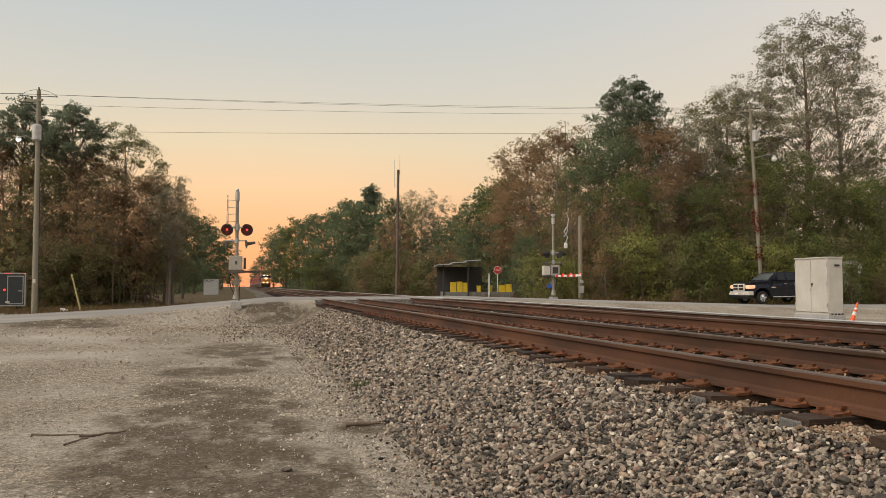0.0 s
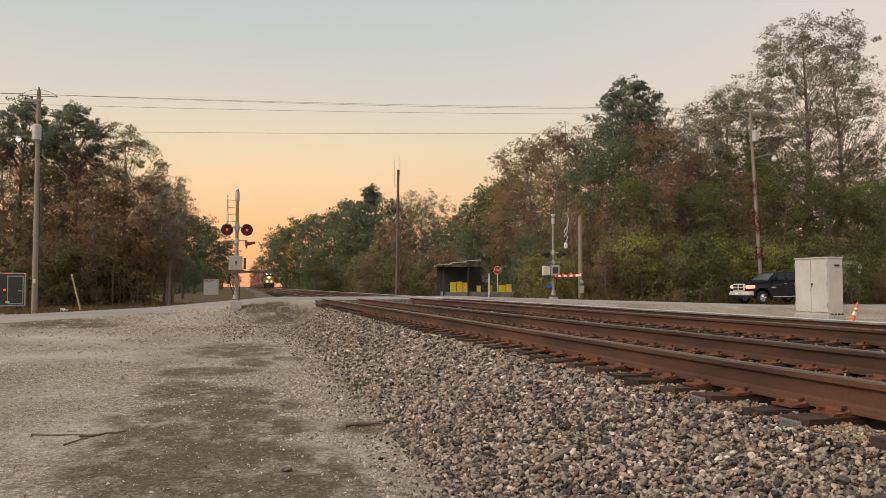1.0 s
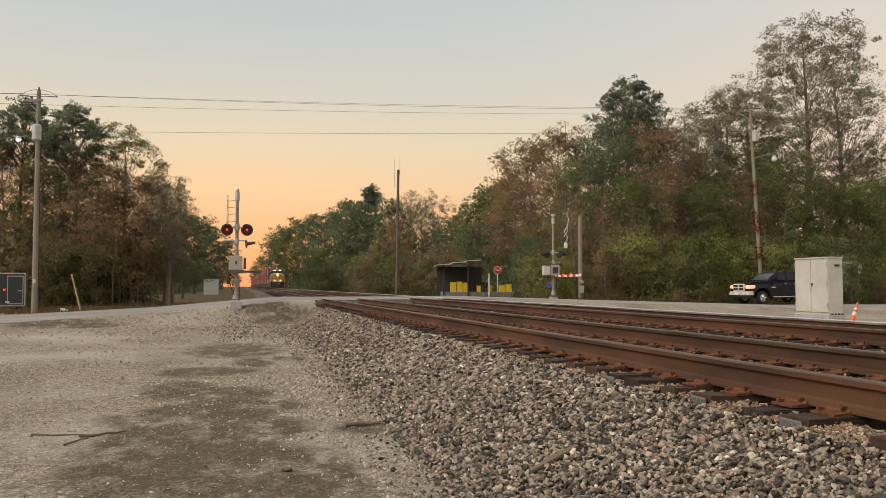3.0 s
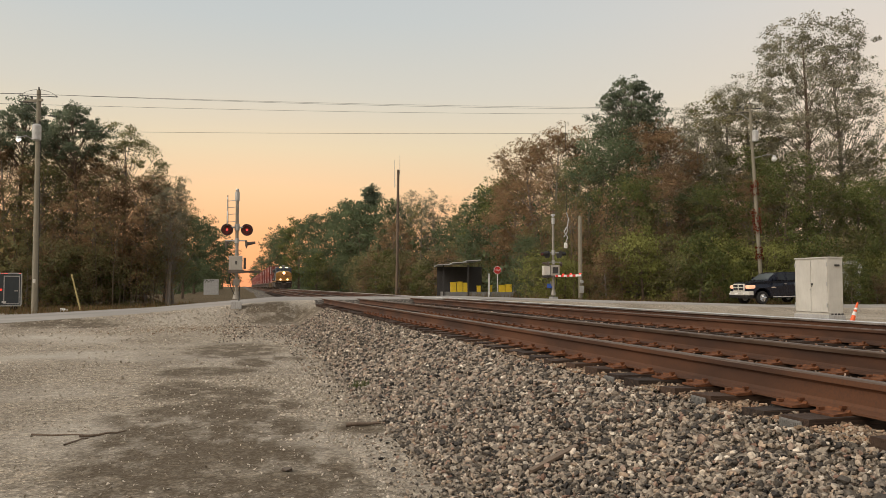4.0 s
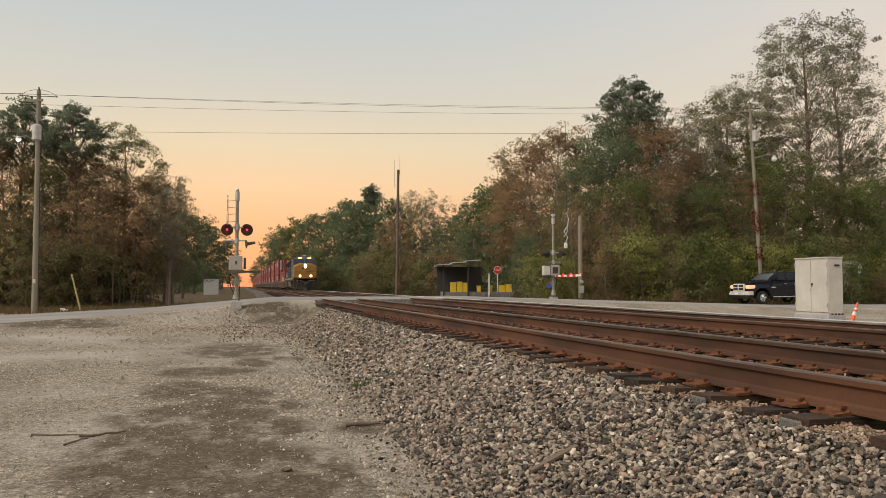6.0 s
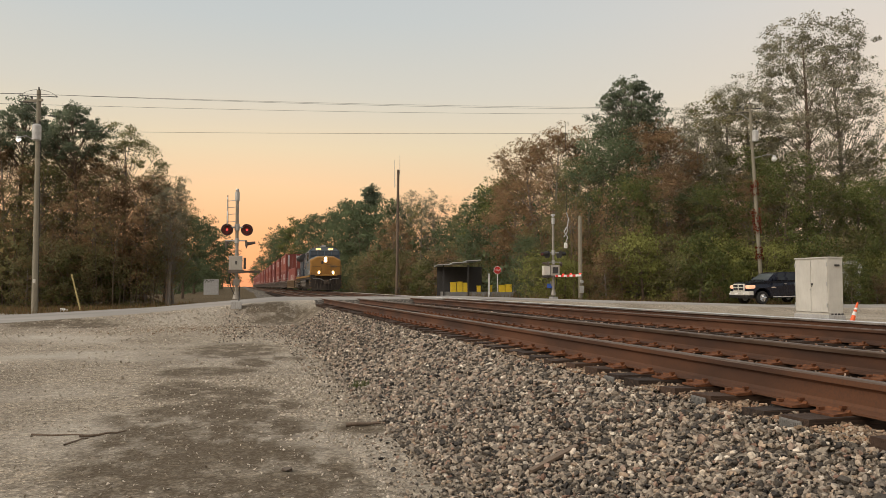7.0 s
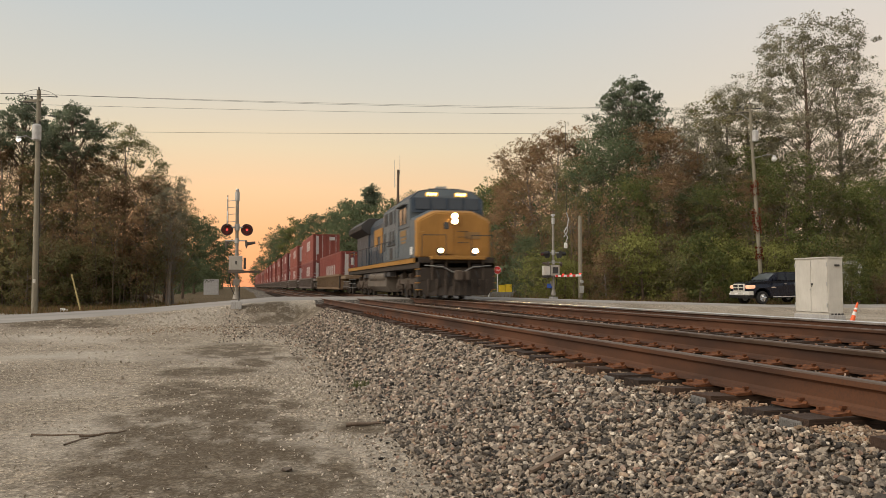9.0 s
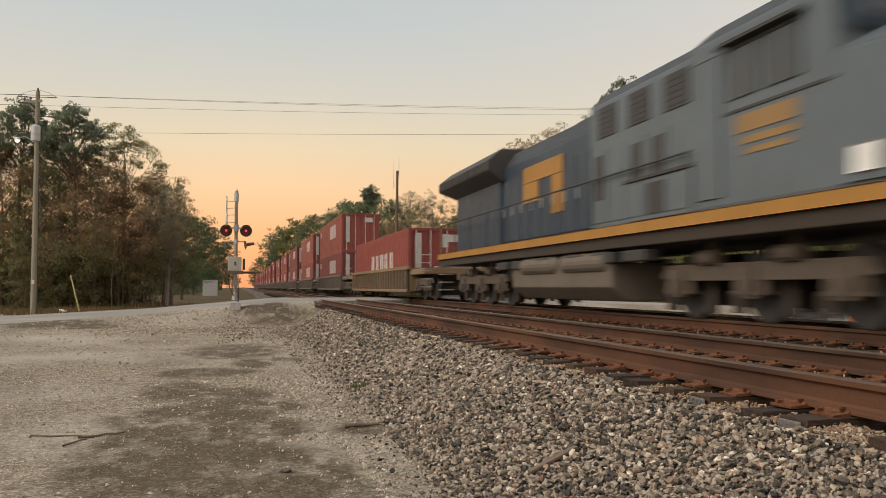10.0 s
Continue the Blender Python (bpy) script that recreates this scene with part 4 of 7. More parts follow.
    lay("gravel", 1500, 0.3, 1.1, 3.2, 34.0, 0.009, 0.018, M["gravel"], "scattered pale stones beside the toe", 12, 1.5, 0.3, 0.45, low=True)
    lay("ballast", 6000, 1.2, 2.88, -5.0, 3.1, 0.018, 0.034, M["ballast"], "crushed-stone ballast shoulder", 9, 1.0, low=True)
    lay("ballast", 3000, 3.1, 9.9, -5.0, 2.2, 0.02, 0.034, M["rust_ballast"], "rust-stained ballast between the rails", 10, 1.0, 0.35, low=True, lift=0.05, tight=0.7)
    lay("ballast", 3500, 9.6, 11.6, 4.0, 34.0, 0.03, 0.05, M["ballast"], "ballast shoulder beyond the tracks", 4, 1.2, low=True)
    lay("gravel", 19000, -5.0, 1.45, 3.2, 16.0, 0.004, 0.012, M["gravel"], "fine pale gravel strewn over the lot", 5, 1.3, 0.35, 0.42, True)
    lay("gravel", 1100, -0.6, 1.5, 3.4, 34.0, 0.012, 0.026, M["gravel"], "stray ballast stones on the lot", 6, 1.6, 0.3, 0.45, low=True)
    lay("gravel", 2500, -9.0, 1.4, 12.0, 34.0, 0.018, 0.030, M["gravel"], "coarse pale gravel further over the lot", 7, 1.2, 0.45, 0.4, low=True)
    lay("gravel", 5200, -4.2, 2.0, 25.0, 34.6, 0.016, 0.030, M["gravel"], "crushed stone spread round the foot of the crossing signal", 13, 0.8, 0.3, low=True)
    lay("gravel", 2600, -0.6, 2.0, 20.0, 34.6, 0.018, 0.032, M["ballast"], "crushed stone spread towards the crossing", 14, 0.9, 0.3, low=True)


build_stones()


def grass(name, n, place, h0, h1, stops, label, seed):
    """Tufts of thin blades, each a narrow bent triangle pair."""
    rng = np.random.default_rng(seed)
    x, y = place(rng, n)
    z = ground_z(x, y) - 0.02
    h = rng.uniform(h0, h1, n)
    a = rng.uniform(0, 6.283, n)
    w = 0.012 + 0.02 * rng.uniform(0, 1, n)
    lx, ly = np.cos(a + 1.3) * h * 0.45, np.sin(a + 1.3) * h * 0.45
    p = np.stack([x, y, z], -1)
    e = np.stack([np.cos(a) * w, np.sin(a) * w, np.zeros(n)], -1)
    tip = p + np.stack([lx, ly, h], -1)
    v = np.stack([p - e, p + e, tip], 1).reshape(-1, 3)
    m = leaf_mat(name + "_blades", stops)
    return tagged(new(name, big_mesh(name, v, np.arange(3 * n).reshape(n, 3), [m])), label, "grass", kind="stuff")


DRY = [(0.0, (0.12, 0.085, 0.038)), (0.5, (0.20, 0.125, 0.06)), (1.0, (0.10, 0.105, 0.035))]
grass("grass", 14000, lambda g, n: (lambda x: (x, ramp1(x, ROAD_FAR) + 0.3 + 9 * g.uniform(0, 1, n) ** 1.5))(g.uniform(12, 62, n)), 0.15, 0.55, DRY, "dry tufted grass on the verge under the trees", 21)
grass("grass", 9000, lambda g, n: (lambda x: (x, ramp1(x, ROAD_FAR) + 0.4 + 14 * g.uniform(0, 1, n) ** 1.5))(g.uniform(-40, -1.5, n)), 0.12, 0.45, DRY, "dry grass beside the road and woods", 22)
grass("grass", 6000, lambda g, n: (g.uniform(10.8, 15, n), g.uniform(46, 100, n)), 0.2, 0.6, DRY, "rough grass beside the far track", 23)
grass("weeds", 60, lambda g, n: (1.52 + g.normal(0, 0.05, n), 11.1 + g.normal(0, 0.08, n)), 0.05, 0.16, [(0.0, (0.09, 0.12, 0.05)), (1.0, (0.16, 0.17, 0.08))], "small green weed at the ballast's toe", 24)


def fallen_leaves():
    """Rusty fallen leaves that drifted onto the lot and the verge."""
    rng = np.random.default_rng(31)
    n = 600
    x = np.concatenate([rng.normal(-1.2, 1.6, n), rng.uniform(12, 45, n)])
    y = np.concatenate([rng.normal(27.5, 1.4, n), np.zeros(n)])
    y[n:] = ramp1(x[n:], ROAD_FAR) + rng.uniform(-0.5, 5, n)
    c = np.stack([x, y, ground_z(x, y) + 0.02], -1)
    v, f = leaf_quads(c, 0.035, rng)
    m = leaf_mat("fallen_leaves", [(0.0, (0.18, 0.11, 0.06)), (0.6, (0.26, 0.16, 0.08)), (1.0, (0.14, 0.08, 0.05))])
    tagged(new("fallen_leaves", big_mesh("fallen_leaves", v, f, [m])), "rusty fallen leaves scattered over gravel and verge", "leaves", kind="stuff")


fallen_leaves()
# ---- poles, wires, signals ----
M["lens_red"] = glowing("lit_red_lens", (1.0, 0.05, 0.04), 1.3)
M["lens_dark"] = painted("unlit_red_lens", (0.11, 0.014, 0.014), 0.2, 0, 0.05)
M["lamp_white"] = glowing("lit_lamp", (1.0, 0.9, 0.75), 25.0)
# motor case and mast are toned down: their backlit shade sits in the colour
M["case_grey"] = painted("backlit_motor_case", (0.40, 0.375, 0.32), 0.55, 0.05, 0.2, (0.22, 0.16, 0.10), 2.0)
M["pole_grey"] = painted("aluminium_mast", (0.30, 0.275, 0.235), 0.45, 0.4, 0.3, (0.2, 0.17, 0.13))
M["vine_red"] = leaf_mat("red_creeper_leaves", [(0.0, (0.13, 0.03, 0.02)), (0.6, (0.22, 0.055, 0.03)), (1.0, (0.15, 0.10, 0.04))])
M["marker"] = painted("faded_yellow_plastic", (0.50, 0.40, 0.17), 0.6)
M["loco_brown"] = painted("brown_grey_casting", (0.12, 0.095, 0.075), 0.6)
M["blue"] = painted("blue_sign", (0.03, 0.10, 0.42), 0.5)
M["glass_dark"] = Mat("dark_glass", 0.06, 0.0, 0.7).m
M["glass_dark"].node_tree.nodes["Principled BSDF"].inputs["Base Color"].default_value = (0.03, 0.035, 0.04, 1)


def gz(x, y):
    return float(ground_z(x, y))


def sagging(name, a, b, sag, r, label):
    """A cable from a to b in one mesh."""
    a, b = Vector(a), Vector(b)
    pts = []
    for i in range(25):
        t = i / 24
        p = a.lerp(b, t)
        p.z -= sag * 4 * t * (1 - t)
        pts.append(p)
    v, f = tube(pts, [r] * len(pts), 5)
    ob = new(name, mesh_of(name, v, f, [M["cable"]], True))
    return tagged(ob, label, "cable", "overhead lines")


def utility_pole(x, y, h, lean, label, transformer_z, arm_turn, lamp=None):
    p = thing("utility_pole", (x, y, gz(x, y) - 0.05), label, "utility pole")
    part("post", rod(bmesh.new(), (0, 0, 0), (lean, 0, h), 0.14, 0.095, 14), M["wood_pole"], p)
    turn = pose(lean, 0, 0, 0, 0, arm_turn)
    arm = part("crossarm", box(bmesh.new(), -0.95, 0.25, -0.05, 0.05, h - 0.55, h - 0.43, 0.01, turn), M["wood_pole"], p)
    for k, (sx, z) in enumerate(((1, h - 0.30), (-1, h - 0.32), (-1, h - 0.62), (1, h - 1.25))):   # dead-end insulators towards the lines
        bm = bmesh.new()
        rod(bm, (lean, 0, z), (lean + sx * 0.45, -0.05, z + 0.01), 0.014, 0.014, 6)
        for q in range(5):
            disc(bm, (lean + sx * (0.48 + q * 0.085), -0.05, z + 0.01), (1, 0, 0), 0.030, 0.06, 10)
        part("dead_end_insulator", bm, M["dark"], p)
    part("jumper_wire", bent(bmesh.new(), [(lean - 0.9, -0.05, h - 0.3), (lean - 0.5, -0.05, h - 0.08), (lean, -0.05, h + 0.06), (lean + 0.5, -0.05, h - 0.06), (lean + 0.9, -0.05, h - 0.3)], 0.008, 5), M["cable"], p)
    part("top_pin", rod(bmesh.new(), (lean, 0, h), (lean, 0, h + 0.16), 0.05, 0.03, 10), M["dark"], p)
    for dx in (-0.85, -0.45):
        bm = bmesh.new()
        rod(bm, (dx, 0, h - 0.43), (dx, 0, h - 0.36), 0.02, 0.02, 8)
        rod(bm, (dx, 0, h - 0.36), (dx, 0, h - 0.24), 0.055, 0.035, 10)
        bmesh.ops.transform(bm, matrix=turn, verts=bm.verts)
        part("insulator", bm, M["dark"], arm)
    for sx in (-1, 1):
        part("brace", bmesh_from(lambda bm: (rod(bm, (sx * 0.75 if sx < 0 else 0.1, 0.06, h - 0.5), (0, 0.1, h - 1.15), 0.015, 0.015, 6), bmesh.ops.transform(bm, matrix=turn, verts=bm.verts))), M["galv"], p)
    tz = transformer_z
    tx = lean * tz / h
    bm = bmesh.new()
    rod(bm, (tx + 0.02, -0.38, tz - 0.40), (tx + 0.02, -0.38, tz + 0.30), 0.21, 0.21, 18)
    rod(bm, (tx + 0.02, -0.38, tz + 0.30), (tx + 0.02, -0.38, tz + 0.37), 0.21, 0.14, 18)
    tr = part("transformer", bm, M["galv"], p, "pale grey transformer can")
    for dx in (-0.1, 0.12):
        part("bushing", crod((tx + dx, -0.38, tz + 0.34), (tx + dx, -0.38, tz + 0.54), 0.03, 0.018, 8), M["dark"], tr)
    part("bracket", cbox(tx - 0.04, tx + 0.04, -0.25, 0, tz - 0.3, tz + 0.3), M["dark"], tr)
    part("ground_wire", crod((0.17, -0.05, 0), (lean + 0.12, -0.05, h - 1.5), 0.012, 0.012, 5), M["cable"], p)
    part("number_tag", cbox(-0.06, 0.06, -0.185, -0.165, 1.55, 1.75), M["silver"], p)
    if lamp:
        lx, lz = lamp
        part("lamp_arm", bent(bmesh.new(), [(lean * lz / h, 0, lz), (lx * 0.6, -0.3, lz + 0.25), (lx, -0.5, lz + 0.15)], 0.018), M["galv"], p)
        part("lamp_head", crod((lx, -0.5, lz + 0.18), (lx, -0.5, lz + 0.02), 0.08, 0.15, 14), M["galv"], p)
    return p


def bmesh_from(fn):
    bm = bmesh.new()
    fn(bm)
    return bm


PL = Vector((-9.72, 44.4, 0))
PR = Vector((34.7, 51.5, 0))
pl = utility_pole(PL.x, PL.y, 10.95, 0.0, "grey weathered utility pole with transformer beside the road", 8.85, -35, (-0.75, 8.4))
part("lamp_lens", bmesh_from(lambda bm: bmesh.ops.create_uvsphere(bm, u_segments=14, v_segments=8, radius=0.085, matrix=Matrix.Translation((-0.75, -0.5, 8.42)))), M["lamp_white"], pl, "lit street lamp lens")
pr = utility_pole(PR.x, PR.y, 13.95, -0.75, "leaning utility pole wound with red creeper", 11.7, -55, (0.75, 10.2))
part("lamp_globe", bmesh_from(lambda bm: bmesh.ops.create_uvsphere(bm, u_segments=14, v_segments=8, radius=0.17, matrix=Matrix.Translation((0.75, -0.5, 10.1)))), M["white"], pr, "pale lamp globe")


def creeper():
    rng = np.random.default_rng(5)
    n = 620
    z = rng.uniform(3.2, 8.6, n)
    keep = np.sin(z * 2.4) > -0.5
    z = z[keep]
    a = rng.uniform(0, 6.28, len(z))
    r = 0.17 + rng.uniform(0, 0.12, len(z))
    c = np.stack([-0.75 * z / 13.6 + np.cos(a) * r, np.sin(a) * r, z], -1)
    v, f = leaf_quads(c, 0.13, rng)
    part("creeper", big_mesh("creeper", v, f, [M["vine_red"]]), None, pr, "red autumn creeper leaves")


creeper()
gl, gr = gz(PL.x, PL.y), gz(PR.x, PR.y)
far_left = Vector((-60, 40, 0))
for off, zl, zr, sag in ((-0.9, 10.8, 13.75, 0.2), (0.5, 10.65, 13.5, 0.25), (0.0, 10.2, 13.25, 0.2), (0.1, 8.9, 12.0, 0.15)):
    a = Vector((PL.x + off * 0.8, PL.y - off * 0.55, gl + zl))
    b = Vector((PR.x - 0.7 + off * 0.6, PR.y - off * 0.8, gr + zr))
    sagging("power_line", a, b, sag, 0.007, "thin dark overhead power line between poles")
    sagging("power_line", a, Vector((far_left.x, far_left.y - off * 0.5, gl + zl + 0.2)), 0.6, 0.010, "thin dark overhead power line leaving the pole")


def flasher(parent, x, z, face, lit, r=0.235):
    """A round red flasher with its black background disc and hood; face is +1 or -1 along y."""
    bm = bmesh.new()
    disc(bm, (x, 0, z), (0, 1, 0), r, 0.02, 28)
    d = part("backplate", bm, M["black"], parent, "round black background disc")
    part("lens", bmesh_from(lambda q: disc(q, (x, face * 0.03, z), (0, 1, 0), 0.195, 0.03, 24)), M["lens_dark"], d, "dark red flasher lens")
    part("lamp_glow", bmesh_from(lambda q: disc(q, (x, face * 0.05, z), (0, 1, 0), 0.045, 0.012, 16)), M["lens_red"], d, "lit red centre of the flasher")
    bm = bmesh.new()
    for i in range(15):
        a0, a1 = math.radians(-20 + i * 220 / 15), math.radians(-20 + (i + 1) * 220 / 15)
        q = [(x + math.cos(a) * 0.155, face * yy, z + math.sin(a) * 0.155) for a, yy in ((a0, 0.01), (a1, 0.01), (a1, 0.26), (a0, 0.26))]
        bm.faces.new([bm.verts.new(p) for p in q])
    bmesh.ops.solidify(bm, geom=bm.faces[:], thickness=0.006)
    part("hood", bm, M["black"], d)
    part("housing", bmesh_from(lambda q: disc(q, (x, -face * 0.08, z), (0, 1, 0), 0.13, 0.14, 18, 0.09)), M["black"], d)


def crossing_signal(x, y, label, turn, arm_len, near):
    s = thing("crossing_signal", (x, y, gz(x, y)), label, "crossing signal", "level crossing signals", turn)
    part("foundation", cbox(-0.2, 0.2, -0.2, 0.2, -0.3, 0.24, 0.03), M["concrete"], s)
    part("base_casting", crod((0, 0, 0.32), (0, 0, 0.62), 0.16, 0.09, 14), M["pole_grey"], s)
    top = 4.6 if near else 4.75
    mast = part("mast", crod((0, 0, 0.3), (0, 0, top), 0.065, 0.065, 16), M["pole_grey"], s, "pale aluminium mast")
    part("mast_cap", crod((0, 0, top), (0, 0, top + 0.07), 0.075, 0.05, 14), M["galv"], mast)
    part("sleeve", crod((0, 0, top - 0.4), (0, 0, top - 0.05), 0.09, 0.09, 14), M["galv"], mast)
    lz = 3.05 if near else 2.62
    if near:   # crossbuck with its stand-off brackets, facing the road's traffic
        for z in (3.35, 3.65, 3.92, 4.18):
            cb = part("crossbuck_bracket", crod((-0.36, 0, z), (0, 0, z + 0.03), 0.012, 0.012, 6), M["galv"], s)
        for a in (62, -62):
            part("crossbuck_blade", box(bmesh.new(), -0.012, 0.012, -0.55, 0.55, -0.1, 0.1, 0.004, pose(-0.37, 0, 3.78, a, 0, 0)), M["white"], cb)
        part("finial", crod((-0.37, 0, 3.2), (-0.37, 0, 4.4), 0.04, 0.022, 8), M["pole_grey"], cb)
    else:
        part("mast_ring", crod((0, 0, top + 0.07), (0, 0, top + 0.16), 0.13, 0.10, 16), M["galv"], mast)
    part("lamp_crossarm", bmesh_from(lambda bm: (rod(bm, (-0.38, 0, lz + 0.1), (0.38, 0, lz + 0.1), 0.03, 0.03, 10), rod(bm, (0, 0, lz - 0.03), (0, 0, lz + 0.23), 0.10, 0.10, 12))), M["galv"], s)
    if near:
        flasher(s, -0.38, lz, -1, True)
        flasher(s, 0.38, lz, -1, True)
    else:   # the far pairs face along the road, edge on to the tracks
        for sx in (-0.36, 0.36):
            for o in (-0.17, 0.17):
                d = part("backplate", bmesh_from(lambda q: disc(q, (sx + o * 0.25, o * 1.6, lz), (1, 0.12, 0), 0.20, 0.025, 26)), M["black"], s, "round black background disc")
                k = 1 if sx > 0 else -1
                part("hood", bmesh_from(lambda q: rod(q, (sx + o * 0.25 + k * 0.02, o * 1.6, lz + 0.05), (sx + o * 0.25 + k * 0.30, o * 1.6, lz + 0.03), 0.12, 0.09, 18)), M["black"], d)
                part("lens", bmesh_from(lambda q: disc(q, (sx + o * 0.25 + k * 0.31, o * 1.6, lz + 0.01), (1, 0, 0), 0.08, 0.012, 18)), M["lens_dark"], d, "dark red flasher lens")
        part("relay_case", cbox(0.26, 0.62, -0.16, 0.2, 1.45, 1.98, 0.02), M["silver"], s, "pale relay case beside the gate motor")
        part("case_opening", cbox(-0.2, 0.12, 0.21, 0.235, 1.55, 1.9, 0.01), M["dark"], s, "dark plate on the motor case")
    lo = lz - 0.43
    part("lower_crossarm", bmesh_from(lambda bm: (rod(bm, (-0.45, 0, lo), (0.32, 0, lo), 0.025, 0.025, 10), rod(bm, (0, 0, lo - 0.1), (0, 0, lo + 0.1), 0.09, 0.09, 12))), M["galv"], s)
    for sx, sy in ((0.36, 0.1), (-0.42, 0.15)):
        bm = bmesh.new()
        disc(bm, (sx, sy, lo - 0.12), (1, 0.25, 0.1), 0.16 if sx > 0 else 0.11, 0.02, 22)
        rod(bm, (sx, sy, lo - 0.12), (sx + 0.34 * (1 if sx > 0 else 0.3), sy + 0.08, lo - 0.06), 0.08, 0.05, 14)
        rod(bm, (sx, sy, lo), (sx, sy, lo - 0.3), 0.035, 0.02, 8)
        part("side_flasher", bm, M["loco_brown"], s, "side-facing flasher seen edge on")
    # gate mechanism, arm and counterweights
    box_ = part("gate_mechanism", cbox(-0.30, 0.22, -0.22, 0.22, 1.42, 2.02, 0.03), M["case_grey"], s, "pale grey gate motor case")
    part("latch", cbox(-0.05, 0.0, -0.245, -0.22, 1.68, 1.82, 0.005), M["dark"], box_)
    part("counterweight_arm", bmesh_from(lambda bm: (box(bm, -0.32, -0.26, -1.0, 0.3, 1.34, 1.44, 0.01), box(bm, 0.22, 0.28, -1.0, 0.3, 1.34, 1.44, 0.01))), M["dark"], s)
    part("counterweight", cbox(-0.32, 0.28, -1.05, -0.8, 1.32, 1.46, 0.02), M["loco_brown"], s)
    g = part("gate_arm", cbox(-0.02, 0.02, 0.3, arm_len, 1.34, 1.45, 0.006), M["white"], s, "red and white striped gate arm, lowered")
    if near:
        part("gate_bracket", cbox(0.22, 0.92, 0.24, 0.34, 1.36, 1.45, 0.01), M["loco_brown"], s, "dark bracket bar beside the gate motor")
    k = 0
    yy = 0.4
    while yy < arm_len - 0.35:
        if k % 2 == 0:
            part("red_stripe", cbox(-0.024, 0.024, yy, yy + 0.4, 1.337, 1.453), M["red"], g)
        yy += 0.42
        k += 1
    for yy in (arm_len - 0.1, arm_len * 0.66, arm_len * 0.38):
        part("gate_lamp", crod((-0.05, yy, 1.475), (0.05, yy, 1.475), 0.035, 0.035, 12), M["lens_red"], g, "small lit red gate lamp")
    jb = part("junction_box", cbox(-0.12, 0.12, -0.2, -0.08, 0.85, 1.1, 0.01), M["pole_grey"], s)
    part("conduit", bent(bmesh.new(), [(0.1, -0.1, 0.2), (0.12, -0.12, 0.85)], 0.02), M["cable"], s)
    part("cable_loop", bent(bmesh.new(), [(-0.2, -0.15, 1.42), (-0.27, -0.18, 1.1), (-0.22, -0.18, 0.8), (-0.08, -0.1, 0.5)], 0.018), M["cable"], s)
    if near:
        part("gate_switch", cbox(0.26, 0.36, -0.05, 0.05, 1.5, 1.95, 0.01), M["loco_brown"], s)
    else:
        part("blue_sign", cbox(0.02, 0.34, -0.1, -0.085, 0.72, 0.98), M["blue"], s, "small blue emergency notice")
    return s


crossing_signal(-0.2, 34.3, "crossing signal with red flashers and lowered gate arm", 0, 6.5, True)
crossing_signal(17.1, 45.1, "far crossing signal with lowered striped gate", 180, 4.0, False)


def wood_post(x, y, h, r, label, dx=0.0, mat="wood_pole"):
    p = thing("wooden_post", (x, y, gz(x, y) - 0.05), label, "post")
    part("shaft", crod((0, 0, 0), (dx, 0, h), r, r * 0.85, 12), M[mat], p)
    return p


ws = wood_post(19.35, 46.6, 5.2, 0.12, "bare grey service post beside the far signal")
part("meter_box", cbox(-0.1, 0.12, -0.25, -0.1, 0.7, 1.1, 0.01), M["galv"], ws)
part("meter", bmesh_from(lambda bm: disc(bm, (0, -0.2, 1.35), (0, 1, 0), 0.1, 0.12, 16)), M["galv"], ws)
part("drop_wire", bent(bmesh.new(), [(-0.95, -0.2, 10.6), (-0.92, -0.2, 5.4)], 0.010, 5), M["cable"], ws)
part("drop_cable", bent(bmesh.new(), [(-0.92, -0.2, 5.4), (-0.80, -0.2, 5.0), (-0.86, -0.2, 4.6), (-1.08, -0.2, 4.25), (-0.86, -0.2, 3.95), (-0.98, -0.2, 3.6)], 0.028, 6), M["galv"], ws)
part("twisted_cable", bent(bmesh.new(), [(-0.86, -0.16, 4.6), (-0.84, -0.16, 4.3), (-1.08, -0.16, 3.95)], 0.022, 6), M["galv"], ws)
part("cable_box", cbox(-1.06, -0.90, -0.28, -0.12, 3.3, 3.62, 0.01), M["white"], ws)
wood_post(18.5, 102.5, 15.6, 0.18, "tall dark radio pole before the wood", 0.15, "bark")
rp = bpy.data.objects["wooden_post.001"]
for dx, z0, z1 in ((-0.3, 13.4, 16.8), (0.35, 15.0, 17.4)):
    part("aerial", crod((dx, 0, z0), (dx, 0, z1), 0.035, 0.025, 6), M["galv"], rp)
    part("aerial_bracket", crod((0.1, 0, z0 + 0.3), (dx, 0, z0 + 0.3), 0.03, 0.03, 6), M["galv"], rp)
wood_post(-8.1, 47.3, 2.05, 0.045, "leaning yellow guy-wire marker", -0.5, "marker")


